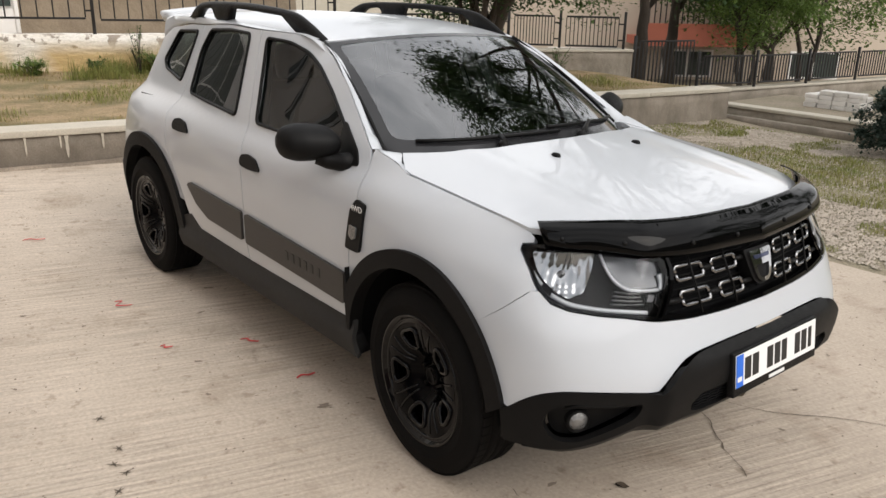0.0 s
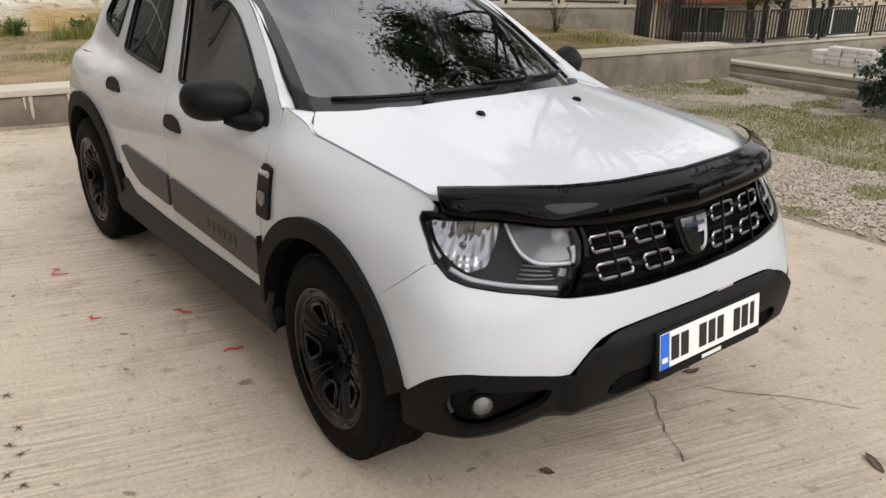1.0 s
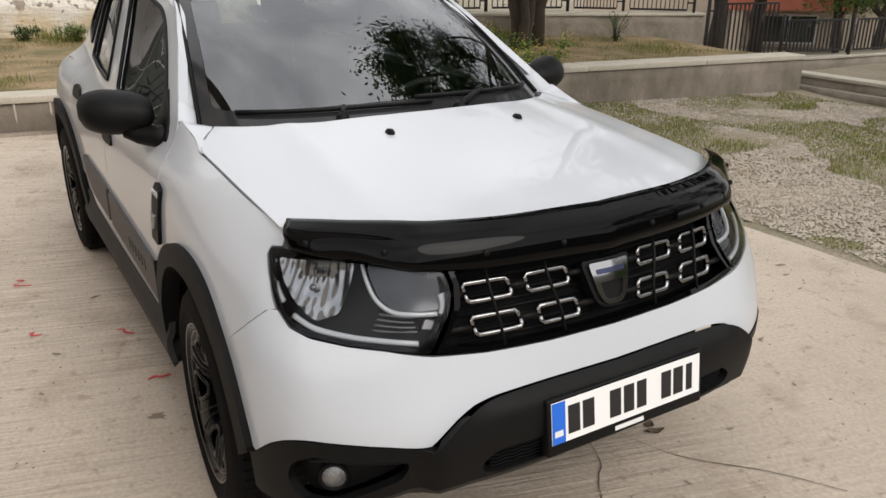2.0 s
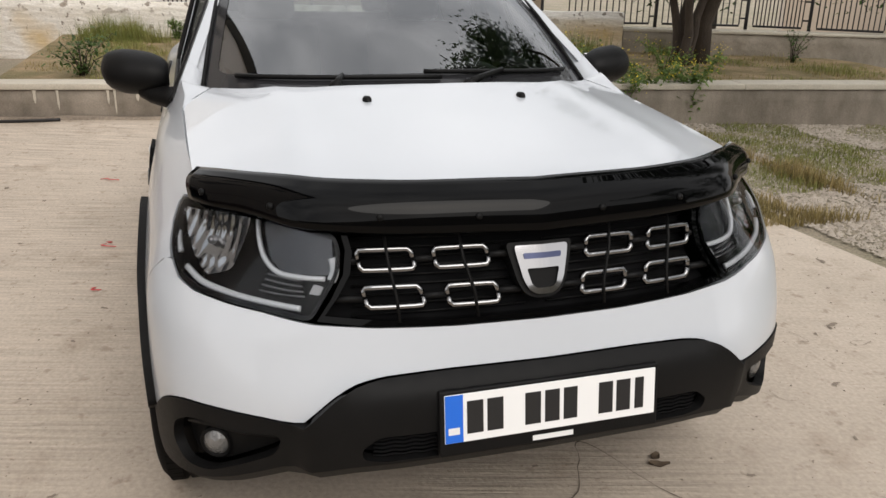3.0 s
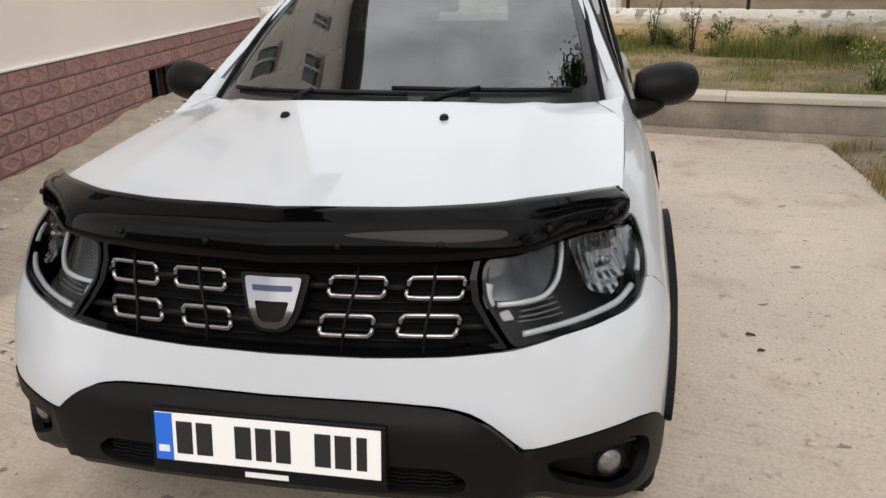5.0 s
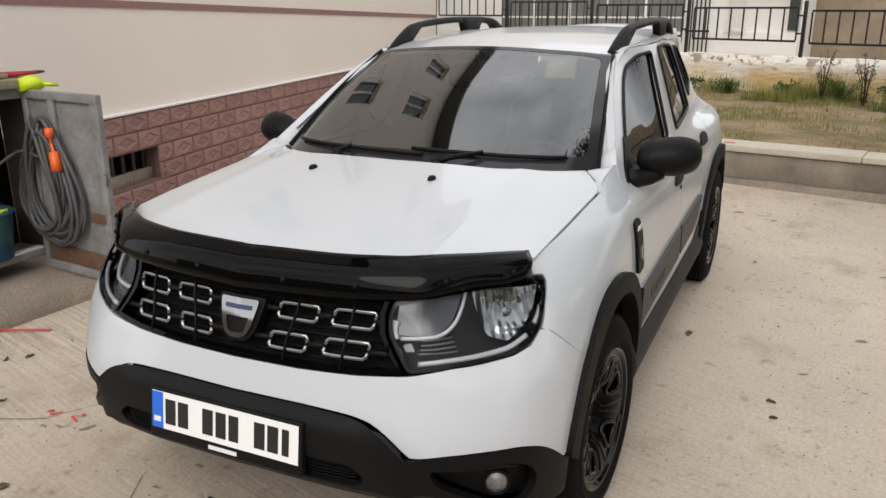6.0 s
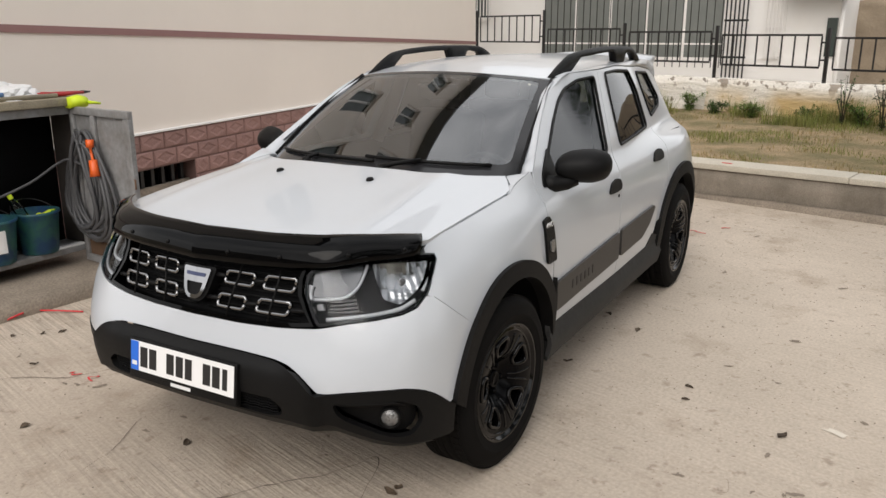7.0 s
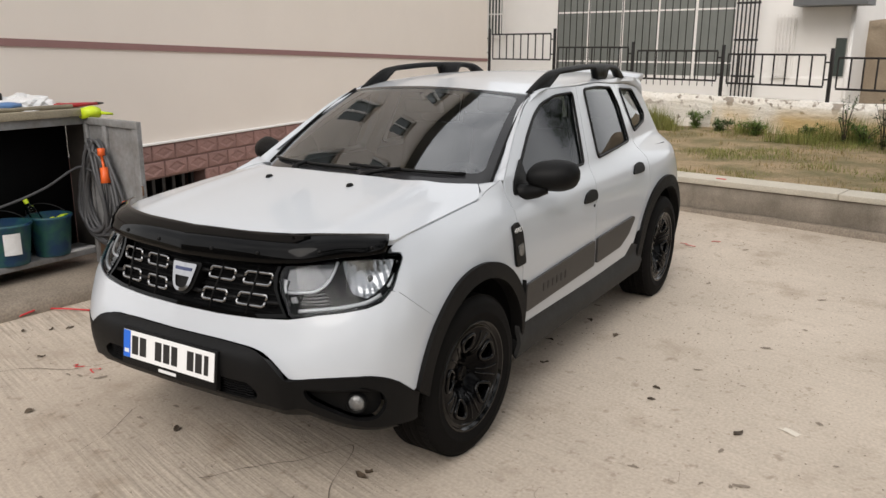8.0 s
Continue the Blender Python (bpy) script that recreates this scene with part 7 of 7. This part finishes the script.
def tree(label, x, y, z, trunk_h, r, crown_r, crown_h, n, material, seed, leaf_size=0.09, stems=1, lean=(0, 0), clumps=26):
    rng = random.Random(seed)
    t = empty("tree", label, "tree", "trees round the yard", at=pose(x, y, z))
    ends = []
    for s in range(stems):
        a = rng.uniform(0, 6.28)
        off = 0.0 if stems == 1 else 0.10
        bx, by = off * math.cos(a), off * math.sin(a)
        tx, ty = lean[0] + bx * 3, lean[1] + by * 3
        pts = [(bx + tx * q * q + 0.04 * rng.uniform(-1, 1) * (q > 0), by + ty * q * q + 0.04 * rng.uniform(-1, 1) * (q > 0), trunk_h * 1.25 * q) for q in np.linspace(0, 1, 8)]
        part("trunk", tube(bmesh.new(), pts, [r * (1.25 - 0.7 * q) for q in np.linspace(0, 1, 8)], 10), BARK, t)
        for k in range(6 if stems == 1 else 4):
            b0 = Vector(pts[rng.randint(4, 7)])
            a = rng.uniform(0, 6.28)
            e = Vector((tx + crown_r * 0.75 * math.cos(a), ty + crown_r * 0.75 * math.sin(a), trunk_h + crown_h * rng.uniform(0.15, 0.8)))
            mid = b0.lerp(e, 0.5) + Vector((0, 0, 0.15))
            part("limb", tube(bmesh.new(), [b0, mid, e], [r * 0.45, r * 0.28, r * 0.08], 7), BARK, t)
            ends += [e, mid]
    cl = []
    for k in range(clumps):
        a, q = rng.uniform(0, 6.28), rng.uniform(0.25, 1.0) ** 0.6
        h = rng.uniform(0, 1)
        rad = crown_r * q * math.sin(math.pi * min(0.95, 0.15 + 0.8 * h)) ** 0.6
        cl.append((Vector((lean[0] + rad * math.cos(a), lean[1] + rad * math.sin(a), trunk_h * 0.85 + crown_h * h)), rng.uniform(0.16, 0.34) * crown_r))
    cl += [(e, 0.25 * crown_r) for e in ends]
    pts = []
    for i in range(n):
        c, cr = cl[rng.randrange(len(cl))]
        d = Vector((rng.gauss(0, 1), rng.gauss(0, 1), rng.gauss(0, 0.75)))
        pts.append(c + d * cr * 0.55)
    leaves_mesh("crown", pts, material, leaf_size, t)
    return t


tree("dark leafy tree with several trunks behind the low wall", -6.55, 5.15, 0.42, 1.1, 0.055, 1.3, 2.6, 9000, LEAFDARK, 1, 0.085, stems=4)
tree("tall dark leafy tree leaning over the yard", -6.75, 5.55, 0.42, 3.0, 0.12, 2.3, 5.6, 22000, LEAFDARK, 12, 0.115, lean=(4.85, -0.95), clumps=55)
tree("tall leafy tree beside the gate", -7.4, 10.0, 0.0, 1.9, 0.11, 2.6, 5.0, 14000, LEAFDARK, 2, 0.12)
tree("leafy tree with a mossy trunk behind the fence", -8.3, 12.2, -0.2, 1.9, 0.12, 2.6, 4.2, 22000, LEAF, 3, 0.11, clumps=40)
tree("slender pale green tree behind the fence", -6.9, 12.9, -0.9, 2.0, 0.045, 1.6, 2.8, 16000, LEAFPALE, 4, 0.09, stems=3, clumps=36)
tree("pale green leafy tree behind the fence", -7.0, 15.5, -0.9, 2.0, 0.06, 2.0, 3.0, 18000, LEAFPALE, 5, 0.10, stems=2, clumps=40)
tree("tall leafy tree behind the grey wall", -9.2, 7.4, 0.3, 1.3, 0.09, 2.3, 4.4, 11000, LEAF, 6, 0.12)
tree("large leafy tree across the gravel", 2.4, 11.2, -0.1, 2.2, 0.16, 3.4, 6.5, 14000, LEAFDARK, 21, 0.16, clumps=34)
tree("large leafy tree at the far corner of the yard", 7.6, 9.6, -0.1, 2.2, 0.16, 3.0, 5.5, 13000, LEAF, 22, 0.16, clumps=40)
tree("leafy tree beyond the fence", -9.5, 18.5, -0.6, 1.0, 0.12, 2.8, 4.0, 14000, LEAF, 7, 0.14)


def shrub(label, x, y, z, r, h, n, material, seed, leaf_size=0.05, flower=None, nf=0, fs=0.03, category="shrub"):
    rng = random.Random(seed)
    t = empty("shrub", label, category, "shrubs round the yard", at=pose(x, y, z))
    pts, tips = [], []
    for k in range(10):
        a, b = rng.uniform(0, 6.28), rng.uniform(0.1, 1.0) * r
        e = Vector((b * math.cos(a), b * math.sin(a), h * rng.uniform(0.55, 1.0)))
        m_ = Vector((e.x * 0.35, e.y * 0.35, e.z * 0.55))
        part("stem", tube(bmesh.new(), [(e.x * 0.1, e.y * 0.1, 0), m_, e], [0.006, 0.005, 0.003], 5), LEAFPALE if flower else BARK, t)
        tips.append(e)
        for i in range(n // 10):
            q = rng.uniform(0.1, 1.0)
            p = m_.lerp(e, q) if q > 0.4 else Vector((e.x * 0.1, e.y * 0.1, 0)).lerp(m_, q * 2)
            pts.append(p + Vector((rng.gauss(0, 1), rng.gauss(0, 1), rng.gauss(0, 0.7))) * 0.10 * r)
    leaves_mesh("foliage", pts, material, leaf_size, t)
    if flower:
        tagged(leaves_mesh("blossom", [tips[rng.randrange(10)] + Vector((rng.gauss(0, 1), rng.gauss(0, 1), rng.gauss(0, 1))) * 0.16 * r for _ in range(nf)], flower, fs, t), kind="stuff")
    return t


shrub("weed with yellow flowers in front of the low wall", -4.75, 4.1, 0.08, 0.32, 0.78, 900, LEAFPALE, 1, 0.06, FLOWER, 170, 0.03)
shrub("weed with yellow flowers on the raised bed", -5.75, 3.2, 0.42, 0.45, 0.42, 420, LEAFPALE, 2, 0.05, FLOWER, 150, 0.03)
shrub("weed with yellow flowers at the slab corner", -4.85, 3.45, 0.10, 0.42, 0.58, 900, LEAFPALE, 3, 0.06, FLOWER, 170, 0.03)
shrub("weed with yellow flowers on the raised bed", -5.7, 4.4, 0.42, 0.40, 0.40, 320, LEAFPALE, 8, 0.05, FLOWER, 100, 0.03)
shrub("leafy bush at the wall end", -6.6, -1.8, 0.42, 0.45, 0.40, 500, LEAF, 4, 0.06)
shrub("tall dry weed by the white wall", -9.4, 1.4, 0.40, 0.15, 0.75, 160, LEAF, 5, 0.05)
shrub("tall dry weed by the white wall", -9.1, 1.9, 0.40, 0.18, 0.85, 160, LEAFDARK, 6, 0.05)
for i, (y, r, h) in enumerate(((-0.9, 0.30, 0.30), (-0.45, 0.22, 0.22), (0.15, 0.28, 0.26), (0.9, 0.2, 0.2), (1.65, 0.3, 0.3), (2.3, 0.35, 0.42), (2.9, 0.35, 0.36), (3.5, 0.3, 0.3))):
    shrub("low green weeds at the foot of the white wall", back_x(y) + 0.28 + 0.1 * (i % 3), y, 0.47, r, h, 700, (LEAFPALE, LEAF)[i % 2], 30 + i, 0.045)
shrub("tall dry weed by the grey wall", -6.6, 6.9, 0.40, 0.22, 0.5, 200, LEAF, 9, 0.05)
shrub("rose bush with red flowers beyond the fence", -4.6, 17.2, 0.0, 1.1, 1.9, 5000, LEAF, 7, 0.09, ROSE, 70, 0.08)
sp = tree("young blue-green spruce beside the kerb", -1.54, 7.05, 0.0, 0.12, 0.025, 0.42, 0.75, 7000, NEEDLE, 9, 0.06, clumps=24)
rng = random.Random(8)


def spots(n, x0, x1, y0, y1, zf, h0, h1, freq=0.9, cut=0.0):
    out = []
    while len(out) < n:
        x, y = rng.uniform(x0, x1), rng.uniform(y0, y1)
        if noise.noise((x * freq, y * freq, 4.0)) + rng.uniform(-0.15, 0.15) < cut:
            continue
        z = zf(x, y)
        if z is None:
            continue
        out.append((x, y, z - 0.01, rng.uniform(h0, h1) * (0.35 + 0.9 * max(0, noise.noise((x * 2.3, y * 2.3, 9.0)) + 0.35))))
    return out


def on_bed(x, y):
    return bed_z(x, y) if back_x(y) + 0.02 < x < lw_x(y) - 0.32 else None


def by_back(x, y):
    return bed_z(x, y) if back_x(y) < x < back_x(y) + 1.0 else None


def on_yard(x, y):
    return ground_z(x, y) - 0.01 if x > lw_x(y) + 0.03 and y < 7.55 else None


tagged(blades("grass", spots(9000, -11, -4.5, -2.5, 7.4, on_bed, 0.02, 0.09, 1.3, 0.05), STRAW, 0.0035), "dry straw-coloured grass on the raised bed", "grass", kind="stuff")
tagged(blades("grass", spots(13000, -11, -4.5, -2.5, 7.4, on_bed, 0.03, 0.13, 1.0, 0.16), GRASS, 0.0035), "green grass tufts on the raised bed", "grass", kind="stuff")
tagged(blades("grass", spots(11000, -12, -6.5, -2.5, 6.0, by_back, 0.06, 0.42, 0.9, 0.0), GRASS, 0.004), "tall weeds along the white wall", "grass", kind="stuff")
def in_band(x, y):
    """The grass band across the yard."""
    k = 0.5 * noise.noise((x * 0.9, y * 0.9, 1.0)) + 0.35 * noise.noise((x * 2.7, y * 2.7, 6.0))
    return 4.1 - 0.45 * x + k < y < 7.6 + 0.46 * min(x, -0.8) + k or (x < -2.3 and noise.noise((x * 1.2, y * 1.2, 8.0)) > -0.12) or noise.noise((x * 1.5, y * 1.5, 11.0)) > 0.42


def on_band(x, y):
    return on_yard(x, y) if in_band(x, y) else None


tagged(blades("grass", spots(60000, -5.2, 3.0, 2.95, 7.5, on_band, 0.02, 0.065, 0.6, -0.35), GRASS, 0.0035), "patchy short green grass in the yard", "grass", kind="stuff")
tagged(blades("grass", spots(9000, -5.0, -1.6, 2.62, 3.9, on_yard, 0.04, 0.17, 1.0, -0.1), STRAW, 0.0035), "dry grass along the slab edge", "grass", kind="stuff")

# gravel
PEBBLE = mat("pebble", (0.50, 0.44, 0.37), 0.9, scale=9, second=(0.30, 0.26, 0.215), spread=0.4)
v, f = [], []
rng = random.Random(5)
n = 0
while n < 26000:
    x, y = rng.uniform(-5.0, 2.5), rng.uniform(2.95, 8.6)
    if on_yard(x, y) is None or (in_band(x, y) and rng.random() < 0.85):
        continue
    s, a, z = rng.uniform(0.006, 0.015), rng.uniform(0, 3.1), ground_z(x, y) - 0.014
    c, d = math.cos(a) * s, math.sin(a) * s
    k = len(v)
    v += [(x + c * 1.3, y + d * 1.3, z), (x - d, y + c, z), (x - c * 1.3, y - d * 1.3, z), (x + d, y - c, z), (x + c * 0.3, y + d * 0.2, z + s * 0.9)]
    f += [(k, k + 1, k + 4), (k + 1, k + 2, k + 4), (k + 2, k + 3, k + 4), (k + 3, k, k + 4)]
    n += 1
me = bpy.data.meshes.new("gravel")
me.from_pydata(v, [], f)
me.materials.append(PEBBLE)
tagged(new("gravel", me), "pale loose gravel in the yard", "gravel", kind="stuff")

# ---- plinth blocks ----
BW, BH, G = 0.315, 0.152, 0.010


def block_mesh(w, h):
    bm = bmesh.new()
    c = [bm.verts.new(p) for p in ((0.006, 0.020, 0.006), (w - 0.006, 0.020, 0.006), (w - 0.006, 0.020, h - 0.006), (0.006, 0.020, h - 0.006))]
    o = [bm.verts.new(p) for p in ((0, 0.012, 0), (w, 0.012, 0), (w, 0.012, h), (0, 0.012, h))]
    mid = [bm.verts.new(p) for p in ((w / 2, 0.028, 0.012), (w - 0.02, 0.028, h / 2), (w / 2, 0.028, h - 0.012), (0.02, 0.028, h / 2))]
    q = [bm.verts.new(p) for p in ((w / 2, 0.021, 0.034), (w - 0.06, 0.021, h / 2), (w / 2, 0.021, h - 0.034), (0.06, 0.021, h / 2))]
    mm = bm.verts.new((w / 2, 0.024, h / 2))
    for i in range(4):
        j = (i + 1) % 4
        bm.faces.new((o[i], o[j], c[j], c[i]))
        bm.faces.new((c[i], c[j], mid[i]))
        bm.faces.new((c[j], mid[j], mid[i]))
        bm.faces.new((mid[i], mid[j], q[j], q[i]))
        bm.faces.new((q[i], q[j], mm))
    bmesh.ops.recalc_face_normals(bm, faces=bm.faces[:])
    me = bpy.data.meshes.new("block")
    bm.to_mesh(me)
    bm.free()
    me.materials.append(PINK)
    return me


full = block_mesh(BW - G, BH - G)
half_cache = {}
hole_s = [(along(x1), along(x0), z0, z1) for x0, x1, z0, z1 in VENTS]
for row in range(6):
    zt = 0.850 - row * BH
    s = -(0.5 * BW if row % 2 else 0.0)
    while s < HL_LEN - 0.02:
        a, b = max(s, 0.0), min(s + BW, HL_LEN)
        pieces = [(a, b)]
        for h0, h1, z0, z1 in hole_s:
            if zt - BH < z1 - 0.02 and zt > z0 + 0.05:
                nxt = []
                for p, q in pieces:
                    if q <= h0 or p >= h1:
                        nxt.append((p, q))
                    else:
                        if h0 - p > 0.04:
                            nxt.append((p, h0))
                        if q - h1 > 0.04:
                            nxt.append((h1, q))
                pieces = nxt
        for p, q in pieces:
            if q - p < 0.05:
                continue
            key = round(q - p, 2)
            if abs(q - p - BW) < 1e-6:
                me = full
            else:
                me = half_cache.setdefault(key, block_mesh(key - G, BH - G))
            if p < HL_LEN - 1.6:
                ob = new("block", me)
                ob.parent = ph
                ob.matrix_basis = pose(p + G / 2, 0, zt - BH + G / 2)
        s += BW
